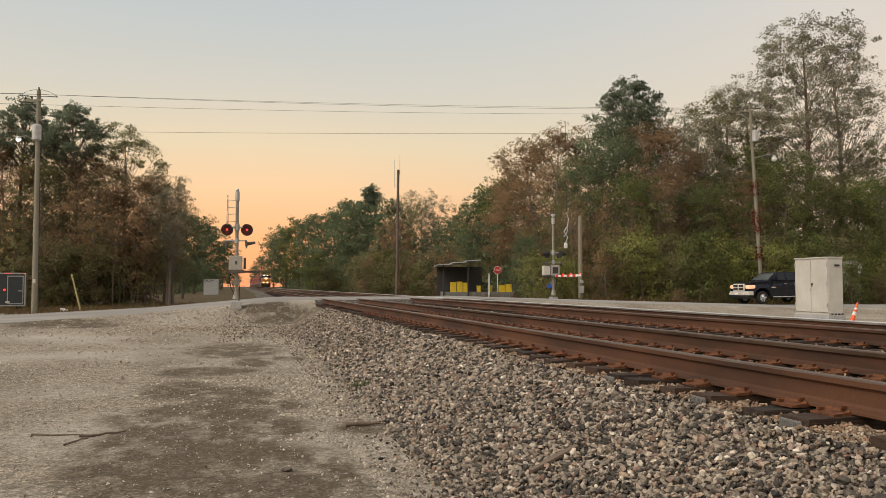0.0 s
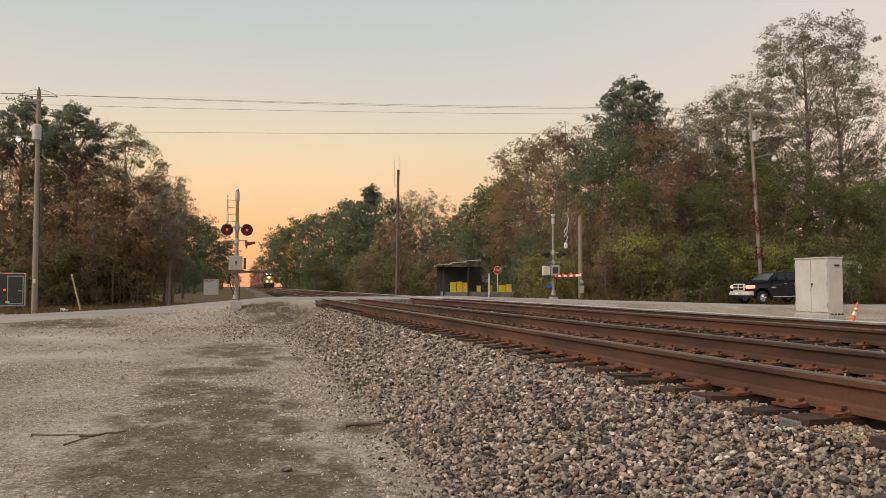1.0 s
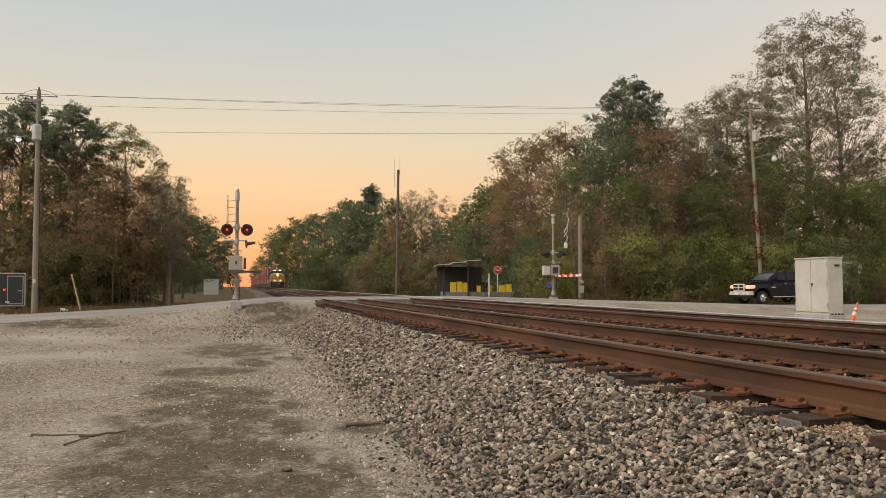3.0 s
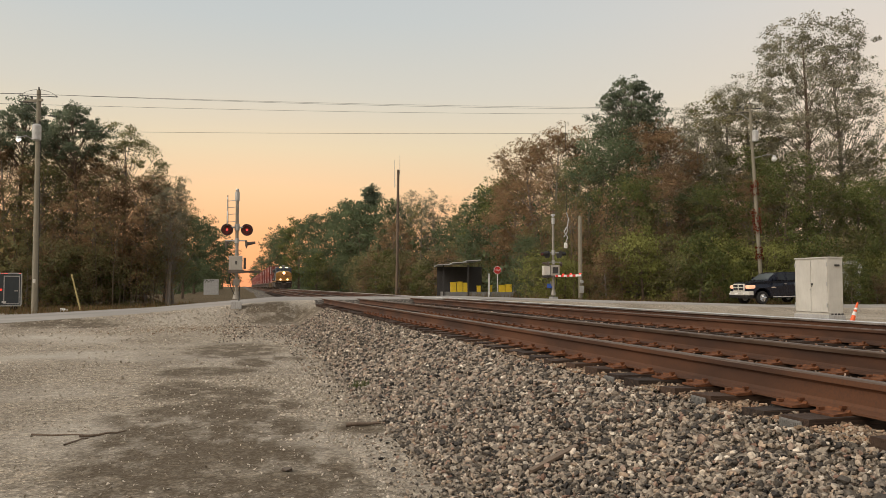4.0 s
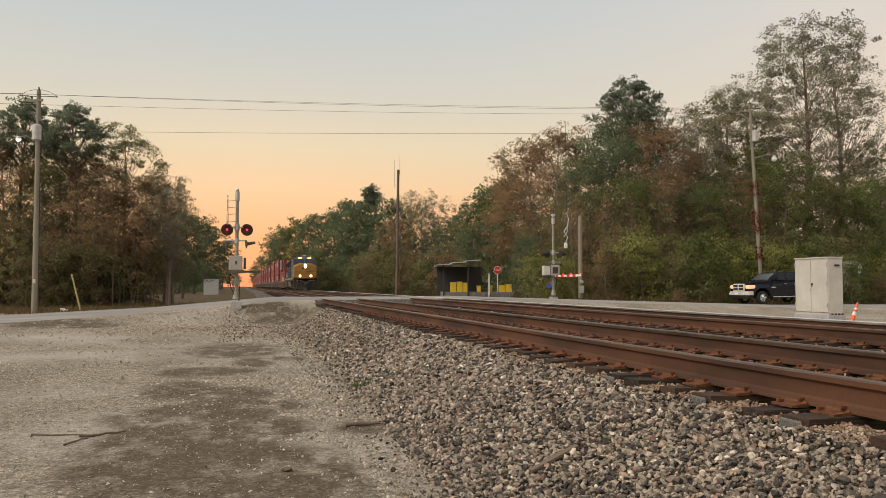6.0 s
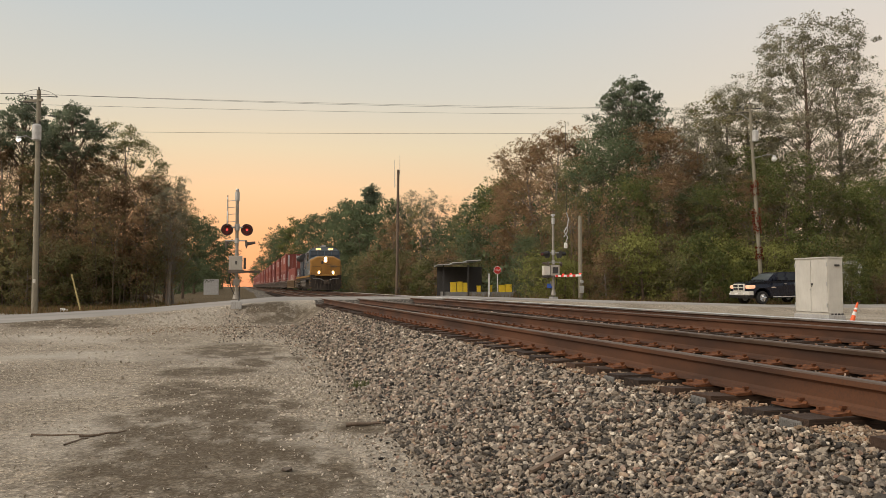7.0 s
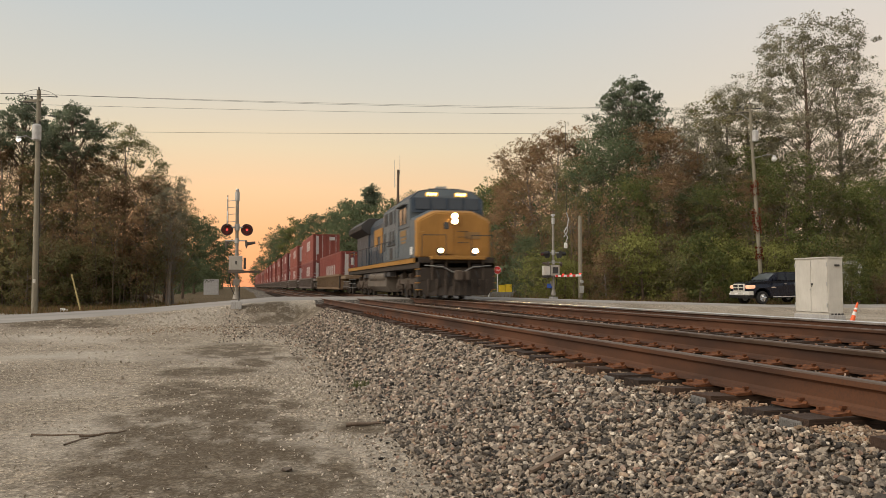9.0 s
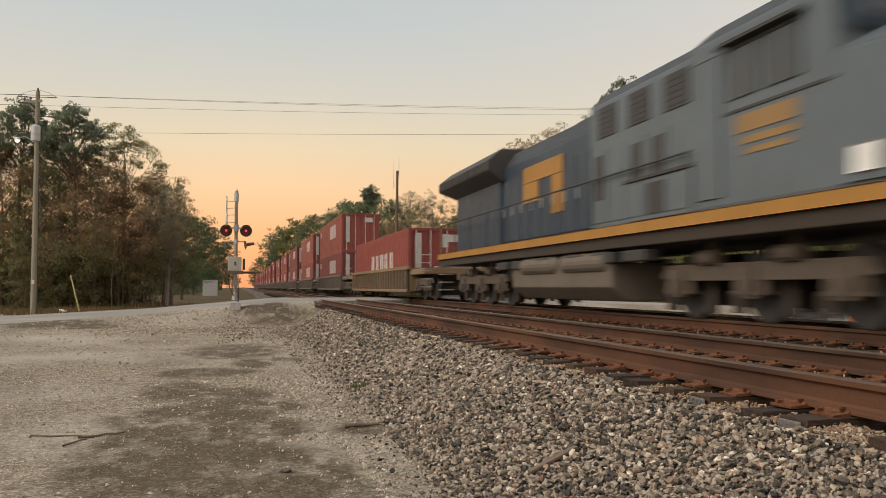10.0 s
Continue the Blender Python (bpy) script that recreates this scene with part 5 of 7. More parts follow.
def signal_cabinet(x, y, w, l, h, label, z0, paint="silver"):
    """w along x, l along y; its doors face the track."""
    c = thing("signal_cabinet", (x, y, z0), label, "signal cabinet")
    part("body", cbox(0.0, w, 0, l, 0.0, h - 0.03, 0.008), M[paint], c)
    part("lid", cbox(-0.026, w + 0.014, -0.014, l + 0.014, h - 0.03, h - 0.002, 0.006), M["silver"], c)
    for a, b in ((0.012, l / 2 - 0.006), (l / 2 + 0.006, l - 0.012)):
        d = part("door", cbox(-0.022, 0.0, a, b, 0.05, h - 0.06, 0.005), M["silver"], c)
        for z in (0.16, h * 0.5, h - 0.2):
            part("hinge", crod((-0.028, a + 0.01 if a < 0.1 else b - 0.01, z), (-0.028, a + 0.01 if a < 0.1 else b - 0.01, z + 0.08), 0.012, 0.012, 8), M["galv"], d)
    part("handle", bmesh_from(lambda bm: (disc(bm, (-0.035, l / 2 - 0.05, h * 0.53), (1, 0, 0), 0.018, 0.03, 12), rod(bm, (-0.05, l / 2 - 0.05, h * 0.53), (-0.05, l / 2 - 0.05, h * 0.48), 0.007, 0.007, 8))), M["dark"], c, "dark door handle")
    part("padlock", cbox(-0.045, -0.024, l / 2 - 0.013, l / 2 + 0.013, h * 0.42, h * 0.445, 0.003), M["galv"], c)
    part("lifting_lug", cbox(w * 0.4, w * 0.7, -0.045, -0.01, h - 0.2, h - 0.16, 0.005), M["dark"], c)
    for k in range(4):
        part("base_bolt", cbox(0.05 + k * w / 4.2, 0.09 + k * w / 4.2, -0.02, 0.01, 0.0, 0.03), M["dark"], c)
    part("plinth", cbox(-0.03, w + 0.03, -0.03, l + 0.03, -0.5, 0.0, 0.01), M["concrete"], c)
    return c


signal_cabinet(11.75, 15.15, 0.34, 1.06, 1.20, "pale silver two-door signal cabinet beside the tracks", -0.085)
signal_cabinet(-6.0, 143.0, 2.3, 2.3, 2.45, "small pale equipment hut beside the distant track", -0.8, "concrete")


def cone(x, y):
    c = thing("traffic_cone", (x, y, gz(x, y)), "leaning orange traffic cone with white collars", "traffic cone")
    c.matrix_world = pose(x, y, gz(x, y), 0, 20, 0) @ Matrix.Diagonal((0.8, 0.8, 0.85, 1))
    part("base", cbox(-0.18, 0.18, -0.18, 0.18, 0, 0.04, 0.01), M["orange"], c)
    part("cone_body", crod((0, 0, 0.04), (0, 0, 0.78), 0.10, 0.04, 20), M["orange"], c)
    part("cone_knob", crod((0, 0, 0.78), (0, 0, 0.86), 0.045, 0.03, 14), M["orange"], c)
    part("white_collar", crod((0, 0, 0.34), (0, 0, 0.48), 0.079, 0.068, 20), M["white"], c, "white reflective collar")
    part("white_collar", crod((0, 0, 0.57), (0, 0, 0.64), 0.060, 0.055, 20), M["white"], c, "white reflective collar")


cone(19.0, 23.45)


def stop_sign(x, y, z, r):
    s = thing("stop_sign", (x, y, gz(x, y)), "red octagonal stop sign on a white post", "road sign")
    zz = z - gz(x, y)
    part("post", cbox(-0.04, 0.04, 0.02, 0.07, -0.1, zz + r, 0.005), M["white"], s)
    bm = bmesh.new()
    rod(bm, (0, 0.0, zz), (0, 0.012, zz), r, r, 8)
    bmesh.ops.rotate(bm, verts=bm.verts, cent=(0, 0, zz), matrix=Matrix.Rotation(radians(22.5), 3, "Y"))
    part("border", bm, M["white"], s)
    bm = bmesh.new()
    rod(bm, (0, -0.006, zz), (0, 0.004, zz), r * 0.92, r * 0.92, 8)
    bmesh.ops.rotate(bm, verts=bm.verts, cent=(0, 0, zz), matrix=Matrix.Rotation(radians(22.5), 3, "Y"))
    plate = part("plate", bm, M["red"], s)
    cu = bpy.data.curves.new("lettering", "FONT")
    cu.body, cu.size, cu.align_x, cu.align_y, cu.extrude = "STOP", r * 0.75, "CENTER", "CENTER", 0.004
    tmp = new("lettering", cu)
    dg = bpy.context.evaluated_depsgraph_get()
    me = bpy.data.meshes.new_from_object(tmp.evaluated_get(dg))
    bpy.data.objects.remove(tmp)
    t = part("lettering", me, None, plate)
    me.materials.clear()
    me.materials.append(M["white"])
    t.matrix_basis = pose(0, -0.012, zz + r * 0.05, 90, 0, 0)
    s.rotation_euler.z = radians(-14)


stop_sign(21.9, 71.5, 1.92, 0.36)


def shed(x, y):
    z0 = gz(x, y)
    s = thing("loading_shed", (x, y, z0), "open dark loading shed with a metal roof and dock", "shed", turn=-10)
    part("dock", cbox(-0.6, 5.4, 0, 5, -0.2, 0.72, 0.02), M["old_galv"], s, "grey concrete loading dock")
    bm = bmesh.new()
    for k in range(3):
        box(bm, -1.0 + k * 1.25, 0.27 + k * 1.25, -0.5, 5.5, 3.05 + k * 0.11, 3.12 + k * 0.11, 0.01, pose(0, 0, 0, 0, -3, 0))
    part("roof", bm, M["galv"], s, "stepped pale metal roof sheets")
    # near-black wall: the open shed's interior shade is in its colour
    part("back_wall", cbox(-0.9, 3.2, 5.0, 5.15, 0, 3.0), M["dark"], s)
    for px in (-0.6, 1.5, 3.3):
        part("post", cbox(px - 0.06, px + 0.06, -0.1, 0.02, 0.0, 3.05 if px < 3 else 2.3, 0.01), M["white"] if px > 3 else M["dark"], s)
    for i, (a, b, h) in enumerate(((0.0, 0.5, 0.85), (0.55, 1.05, 0.9), (1.1, 1.55, 0.8), (2.3, 2.6, 0.55), (3.35, 3.6, 0.6), (4.2, 4.7, 0.62), (4.75, 5.3, 0.66))):
        t = thing("yellow_bin", (0, 0, 0), "yellow bin standing on the loading dock", "bin", "yellow bins on the dock")
        t.matrix_world = s.matrix_world @ pose(a, 0.15, 0.72)
        part("body", cbox(0, b - a, 0, 0.5, 0, h, 0.02), M["yellow"], t)
        part("rim", cbox(-0.02, b - a + 0.02, -0.02, 0.52, h - 0.08, h, 0.01), M["yellow"], t)


shed(17.4, 70.5)


def small_debris():
    rng = random.Random(8)
    def stick(x, y, l, turn, r, label="weathered grey stick lying on the gravel"):
        t = thing("stick", (x, y, gz(x, y) + r * 0.7), label, "stick", "sticks on the lot", turn)
        bm = bmesh.new()
        pts = [Vector((i / 5 * l - l / 2, rng.uniform(-0.03, 0.03) * l, rng.uniform(0, 0.012))) for i in range(6)]
        v, f = tube(pts, [r * (1 - 0.1 * i) for i in range(6)], 7)
        part("wood", mesh_of("wood", v, f, [M["bark"]], True), None, t)
    stick(-1.62, 8.40, 0.46, -10, 0.010)
    stick(-1.22, 8.32, 0.42, 28, 0.014)
    stick(-1.40, 8.02, 0.36, 68, 0.010)
    stick(1.15, 8.1, 0.35, 5, 0.022)
    t = thing("plank", (1.97, 5.2, gz(1.97, 5.2) + 0.045), "broken dark plank on the ballast slope", "plank", turn=12)
    part("board", box(bmesh.new(), -0.19, 0.19, -0.025, 0.025, -0.01, 0.01, 0.004, pose(0, 0, 0, 0, -20, 0)), M["bark"], t)
    def rock(x, y, s, mat, label, seed):
        sh, fc = stone_shapes(1, seed)
        me = big_mesh("rock", sh[0] * s, fc[0], [mat])
        ob = tagged(new("rock", me), label, "rock")
        ob.location = (x, y, gz(x, y) + s * 0.4)
    rock(0.34, 6.4, 0.045, M["loco_brown"], "small dark lump of rock on the lot", 3)
    rock(1.7, 4.47, 0.035, M["dark"], "dark stone among the ballast", 4)
    rock(1.9, 4.2, 0.05, M["dark"], "larger dark stone among the ballast", 5)
    rock(9.6, 44.6, 0.24, M["white"], "white painted rock beside the crossing", 6)
    rock(-9.0, 47.5, 0.22, M["white"], "white painted rock on the verge", 9)


small_debris()


def white_shed(x, y):
    s = thing("storage_shed", (x, y, gz(x, y)), "small white storage shed half hidden by shrubs", "shed", turn=-20)
    part("wall", cbox(-0.55, 0.7, 0, 2.2, 0, 2.6, 0.02), M["white"], s)
    bm = bmesh.new()
    prism(bm, [(-0.65, 2.55), (0.8, 2.55), (0.65, 2.9), (0.3, 3.15), (-0.2, 3.15), (-0.5, 2.9)], "y", -0.2, 2.4, 0.02)
    part("roof", bm, M["white"], s)


white_shed(41.9, 51.7)
# ---- the train ----
M["loco_blue"] = painted("locomotive_dark_blue", (0.032, 0.050, 0.072), 0.4, 0.0, 0.3, (0.12, 0.11, 0.10), 0.8)
M["loco_grey"] = painted("locomotive_grey_blue", (0.105, 0.130, 0.145), 0.4, 0.0, 0.3, (0.12, 0.11, 0.10), 0.8)
M["loco_roof"] = painted("dark_roof_paint", (0.034, 0.040, 0.046), 0.6, 0.0, 0.4, (0.05, 0.04, 0.03), 1.0)
M["loco_yellow"] = painted("locomotive_yellow", (0.36, 0.178, 0.038), 0.45, 0.0, 0.25, (0.20, 0.11, 0.03), 1.2)
M["emblem_ochre"] = painted("ochre_emblem_paint", (0.27, 0.16, 0.06), 0.5)
M["loco_under"] = painted("dusty_running_gear", (0.105, 0.080, 0.060), 0.8, 0.0, 0.5, (0.05, 0.04, 0.032), 2.0)
M["pilot_brown"] = painted("grimy_pilot_paint", (0.042, 0.032, 0.024), 0.75, 0, 0.35, (0.09, 0.065, 0.043), 1.5)
M["tank_grey"] = painted("dusty_fuel_tank", (0.135, 0.112, 0.088), 0.65, 0.0, 0.4, (0.10, 0.08, 0.06), 1.2)
M["headlight"] = glowing("lit_headlight", (1.0, 0.66, 0.30), 420.0)
M["ditch"] = glowing("lit_ditch_light", (1.0, 0.60, 0.24), 280.0)
# the board's weak emission stands for bloom round its lit digits
M["board"] = glowing("amber_bloom_board", (1.0, 0.58, 0.10), 0.55)
M["board_digit"] = glowing("bright_number_bar", (1.0, 0.80, 0.42), 4.0)
M["marking"] = painted("faded_white_marking", (0.50, 0.46, 0.43), 0.6, 0, 0.4, (0.3, 0.15, 0.1))
M["well_tan"] = painted("faded_yellow_well_car", (0.22, 0.145, 0.08), 0.7, 0, 0.5, (0.12, 0.08, 0.05), 1.0)
M["well_grey"] = painted("grey_brown_well_car", (0.15, 0.12, 0.10), 0.7, 0, 0.5, (0.09, 0.07, 0.05), 1.0)
TRAIN = []
BOX_REDS = []
for i, c in enumerate(((0.225, 0.052, 0.040), (0.18, 0.044, 0.039), (0.25, 0.063, 0.046))):
    BOX_REDS.append(painted("red_container_paint", c, 0.55, 0, 0.3, (0.16, 0.06, 0.04), 0.7))


def bogie(parent, yc, axles, pitch, side=1.0, r=0.52):
    n = len(axles)
    b = part("bogie", bmesh_from(lambda bm: box(bm, -0.6, 0.6, yc - 0.5, yc + 0.5, 0.62, 1.0, 0.04)), M["loco_under"], parent, "dusty bogie frame")
    half = pitch * (n - 1) / 2 + 0.55
    for sx in (-1, 1):
        bm = bmesh.new()
        prism(bm, [(yc - half, 0.66), (yc - half * 0.92, 0.86), (yc + half * 0.92, 0.86), (yc + half, 0.66), (yc + half * 0.86, 0.60), (yc - half * 0.86, 0.60)], "x", sx * 0.98, sx * 1.12, 0.012)
        for a in axles:   # pedestals, journals and coil springs
            box(bm, min(sx * 0.96, sx * 1.18), max(sx * 0.96, sx * 1.18), yc + a - 0.19, yc + a + 0.19, 0.34, 0.78, 0.02)
            disc(bm, (sx * 1.2, yc + a, r), (1, 0, 0), 0.13, 0.08, 14)
            for k in (-0.30, 0.30):
                rod(bm, (sx * 1.05, yc + a + k, 0.44), (sx * 1.05, yc + a + k, 0.64), 0.075, 0.075, 8)
                box(bm, min(sx * 0.98, sx * 1.14), max(sx * 0.98, sx * 1.14), yc + a + k - 0.09, yc + a + k + 0.09, 0.40, 0.45)
        if n == 3:   # brake cylinders and swing links above the beam
            for k in (-0.5, 0.5):
                rod(bm, (sx * 1.12, yc + k * pitch - 0.25, 0.95), (sx * 1.12, yc + k * pitch + 0.25, 0.95), 0.12, 0.12, 12)
                box(bm, min(sx * 1.0, sx * 1.1), max(sx * 1.0, sx * 1.1), yc + k * pitch - 0.07, yc + k * pitch + 0.07, 0.84, 1.2)
        part("side_frame", bm, M["loco_under"], b)
    for a in axles:
        for sx in (-1, 1):   # brake shoe and hanger beside each wheel, also darkening the gap that lacked shade
            part("brake_hanger", bmesh_from(lambda bm: (box(bm, sx * 0.86 - 0.05, sx * 0.86 + 0.05, yc + a - r - 0.22, yc + a - r - 0.04, 0.10, 0.62, 0.02), box(bm, sx * 0.86 - 0.04, sx * 0.86 + 0.04, yc + a + r * 0.9, yc + a + r * 0.9 + 0.3, 0.12, 0.4, 0.02))), M["pilot_brown"], b)
        # dark boxes for motors and beams, also standing in for shade under the frame
        part("traction_motor" if n == 3 else "brake_beam", cbox(-0.66, 0.66, yc + a + 0.12, yc + a + (0.95 if n == 3 else 0.5), 0.2, 0.74, 0.04), M["pilot_brown"], b)
        part("axle", crod((-0.7, yc + a, r), (0.7, yc + a, r), 0.09, 0.09, 12), M["dark"], b)
        for sx in (-0.7525, 0.7525):
            part("wheel", bmesh_from(lambda bm: (disc(bm, (sx, yc + a, r), (1, 0, 0), r, 0.13, 28), disc(bm, (sx * 0.91, yc + a, r), (1, 0, 0), r + 0.028, 0.03, 28))), M["dark"], b)
    return b


def shroud(x, y, z, r, depth):
    """A short open tube round a lamp, pointing along -y."""
    bm = bmesh.new()
    n = 20
    prof = [(r, 0.0), (r, -depth), (r + 0.012, -depth), (r + 0.012, 0.0)]
    rings = [[bm.verts.new((x + math.cos(6.28318 * i / n) * q, y + o, z + math.sin(6.28318 * i / n) * q)) for q, o in prof] for i in range(n)]
    for a, b in zip(rings, rings[1:] + rings[:1]):
        for k in range(4):
            m = (k + 1) % 4
            bm.faces.new((a[k], b[k], b[m], a[m]))
    bmesh.ops.recalc_face_normals(bm, faces=bm.faces[:])
    return bm


def capped(bm, side, top):
    """A mesh whose upward faces take the roof's paint."""
    me = bpy.data.meshes.new("hull")
    bm.normal_update()
    for f in bm.faces:
        f.material_index = 1 if f.normal.z > 0.25 else 0
    bm.to_mesh(me)
    bm.free()
    me.materials.append(side)
    me.materials.append(top)
    return me


def locomotive():
    L = thing("locomotive", (0, 0, 0), "blue and yellow diesel locomotive with lit headlights", "locomotive")
    under, blue, grey, yel = M["loco_under"], M["loco_blue"], M["loco_grey"], M["loco_yellow"]
    # frame and walkway
    part("underframe", cbox(-1.5, 1.5, -0.55, 20.9, 1.2, 1.42, 0.02), M["pilot_brown"], L)
    for sx in (-1, 1):
        part("sill_stripe", cbox(sx * 1.5, sx * 1.56, 0.15, 20.85, 1.42, 1.60, 0.01), yel, L, "yellow stripe along the sill")
        for y in (5.9, 7.2, 8.6, 10.4, 12.2, 13.4):
            part("equipment_box", cbox(min(sx * 1.2, sx * 1.5), max(sx * 1.2, sx * 1.5), y, y + 0.9, 0.95, 1.14, 0.02), M["dark"], L)
    # fuel tank, air tanks
    bm = bmesh.new()
    prism(bm, [(-1.42, 0.95), (-1.42, 0.50), (-1.10, 0.24), (1.10, 0.24), (1.42, 0.50), (1.42, 0.95)], "y", 7.4, 13.2, 0.04)
    part("fuel_tank", bm, M["tank_grey"], L, "dusty grey fuel tank")
    for y in (7.5, 10.1):
        bm = bmesh.new()
        rod(bm, (-1.33, y + 0.15, 0.98), (-1.33, y + 2.2, 0.98), 0.21, 0.21, 18)
        rod(bm, (-1.33, y, 0.98), (-1.33, y + 0.15, 0.98), 0.12, 0.21, 18)
        rod(bm, (-1.33, y + 2.2, 0.98), (-1.33, y + 2.35, 0.98), 0.21, 0.12, 18)
        part("air_tank", bm, M["tank_grey"], L, "pale cylindrical air tank")
    bogie(L, 3.55, (-1.95, 0.0, 1.95), 1.95)
    bogie(L, 17.1, (-1.95, 0.0, 1.95), 1.95)
    # front end
    # a plough of two raked, ribbed halves that meet in front of the coupler
    for sx in (-1, 1):
        bm = bmesh.new()
        lo = [(0.0, -0.98, 0.16), (sx * 1.25, -0.62, 0.16), (sx * 1.45, -0.58, 0.45), (sx * 1.45, -0.56, 0.80), (0.0, -0.78, 0.80)]
        front = [bm.verts.new(q) for q in lo]
        rear = [bm.verts.new((x, y + 0.09, z)) for x, y, z in lo]
        fs = [bm.faces.new(front), bm.faces.new(rear[::-1])]
        for i in range(5):
            fs.append(bm.faces.new((front[i], rear[i], rear[(i + 1) % 5], front[(i + 1) % 5])))
        bmesh.ops.recalc_face_normals(bm, faces=fs)
        pl_ = part("plough", bm, M["pilot_brown"], L, "grimy ribbed snow plough")
        for k in range(4):
            x = sx * (0.22 + 0.31 * k)
            y = -0.98 + 0.36 * abs(x) / 1.25
            part("plough_rib", box(bmesh.new(), x - 0.015, x + 0.015, y - 0.03, y + 0.04, 0.20, 0.78, 0.0), M["loco_under"], pl_)
    part("pilot_plate", cbox(-1.45, 1.45, -0.6, -0.55, 0.72, 1.18, 0.01), M["pilot_brown"], L)
    for sx in (-1.0, -0.45, 0.45, 1.0):
        part("pilot_stiffener", cbox(sx - 0.03, sx + 0.03, -0.66, -0.6, 0.74, 1.5, 0.005), M["loco_under"], L)
    for sx in (-0.85, 0.6):
        part("hose_bracket", cbox(sx, sx + 0.28, -0.68, -0.6, 1.2, 1.34, 0.01), M["dark"], L)
    part("anticlimber", cbox(-1.05, 1.05, -0.85, -0.3, 1.52, 1.66, 0.02), yel, L, "yellow edged anticlimber")
    part("pilot_face", cbox(-1.5, 1.5, -0.55, -0.45, 1.1, 1.62, 0.02), M["pilot_brown"], L)
    cp = part("coupler", cbox(-0.13, 0.13, -1.35, -0.5, 0.78, 1.05, 0.03), under, L)
    part("knuckle", bmesh_from(lambda bm: (box(bm, -0.28, -0.02, -1.55, -1.25, 0.72, 1.1, 0.05), box(bm, 0.06, 0.26, -1.45, -1.2, 0.74, 1.08, 0.05))), under, cp)
    for sx in (-1, 1):
        st = part("step_well", cbox(sx * 1.15, sx * 1.52, -0.52, -0.1, 0.35, 1.12, 0.01), M["dark"], L)
        for z in (0.36, 0.62, 0.88, 1.14):
            part("step_tread", cbox(sx * 1.12, sx * 1.55, -0.56, -0.08, z, z + 0.035, 0.004), yel, st, "yellow-edged step tread")
        part("corner_rail", bent(bmesh.new(), [(sx * 1.48, -0.5, 1.2), (sx * 1.48, -0.5, 2.55), (sx * 1.25, -0.5, 2.6)], 0.018, 6), yel, L)
    for k in range(5):
        x = -0.8 + k * 0.38
        part("air_hose", bent(bmesh.new(), [(x, -0.6, 1.1), (x + 0.03, -0.85, 0.85), (x + 0.08, -0.8, 0.55), (x + 0.1, -0.72, 0.5)], 0.025, 6), M["rubber"], L)
    for sx in (-1, 1):
        part("platform_rail", bent(bmesh.new(), [(sx * 0.5, -0.82, 1.66), (sx * 0.5, -0.82, 2.45), (sx * 1.4, -0.7, 2.45), (sx * 1.4, -0.6, 1.66)], 0.016, 6), M["dark"], L)
    part("uncoupling_lever", bent(bmesh.new(), [(-1.3, -0.65, 1.3), (-0.6, -0.68, 1.25), (-0.2, -0.7, 1.05), (0.2, -0.7, 1.05), (0.6, -0.68, 1.25), (1.3, -0.65, 1.3)], 0.018, 6), M["galv"], L)
    # yellow nose: faceted top, sloped face
    def section(y, inset, top, shoulder):
        w = 1.52 - inset
        return [(-w, y, 1.62), (w, y, 1.62), (w, y, shoulder), (w * 0.52, y, top), (-w * 0.52, y, top), (-w, y, shoulder)]
    bm = bmesh.new()
    secs = [section(-0.05, 0.10, 3.36, 3.02), section(0.12, 0.0, 3.46, 3.10), section(1.25, 0.0, 3.58, 3.2)]
    rings = [[bm.verts.new(p) for p in s] for s in secs]
    bm.faces.new(rings[0])
    bm.faces.new(rings[-1][::-1])
    for a, b in zip(rings[:-1], rings[1:]):
        for i in range(6):
            j = (i + 1) % 6
            bm.faces.new((a[i], b[i], b[j], a[j]))
    bmesh.ops.recalc_face_normals(bm, faces=bm.faces[:])
    bmesh.ops.bevel(bm, geom=bm.edges[:], offset=0.04, segments=2, affect="EDGES")
    me = bpy.data.meshes.new("nose")
    bm.normal_update()
    for f in bm.faces:
        f.material_index = 0 if f.normal.y < -0.35 else 1
    bm.to_mesh(me)
    bm.free()
    me.materials.append(yel)
    me.materials.append(grey)
    nose = part("nose", me, None, L, "yellow-faced nose with grey flanks")
    part("nose_door", cbox(-0.55, -0.02, -0.085, -0.04, 1.75, 3.12, 0.02), yel, nose)
    part("nose_door_window", cbox(-0.42, -0.2, -0.1, -0.05, 2.72, 3.0, 0.03), M["glass_dark"], nose)
    for z in (2.2, 2.42, 2.64):
        part("grab_iron", bent(bmesh.new(), [(0.15, -0.06, z), (0.15, -0.14, z), (0.55, -0.14, z), (0.55, -0.06, z)], 0.013, 6), M["dark"], nose)
    part("emblem", cbox(0.42, 1.05, -0.07, -0.045, 2.35, 2.62, 0.01), M["emblem_ochre"], nose, "plain dark emblem")
    hl = part("headlight_housing", cbox(-0.13, 0.13, -0.14, -0.02, 2.90, 3.36, 0.05), M["dark"], nose)
    for z in (3.02, 3.24):
        part("headlight", bmesh_from(lambda bm: disc(bm, (0, -0.16, z), (0, 1, 0), 0.092, 0.02, 20)), M["headlight"], hl, "lit round headlight")
        part("headlight_shroud", shroud(0, -0.14, z, 0.098, 0.085), M["dark"], hl)
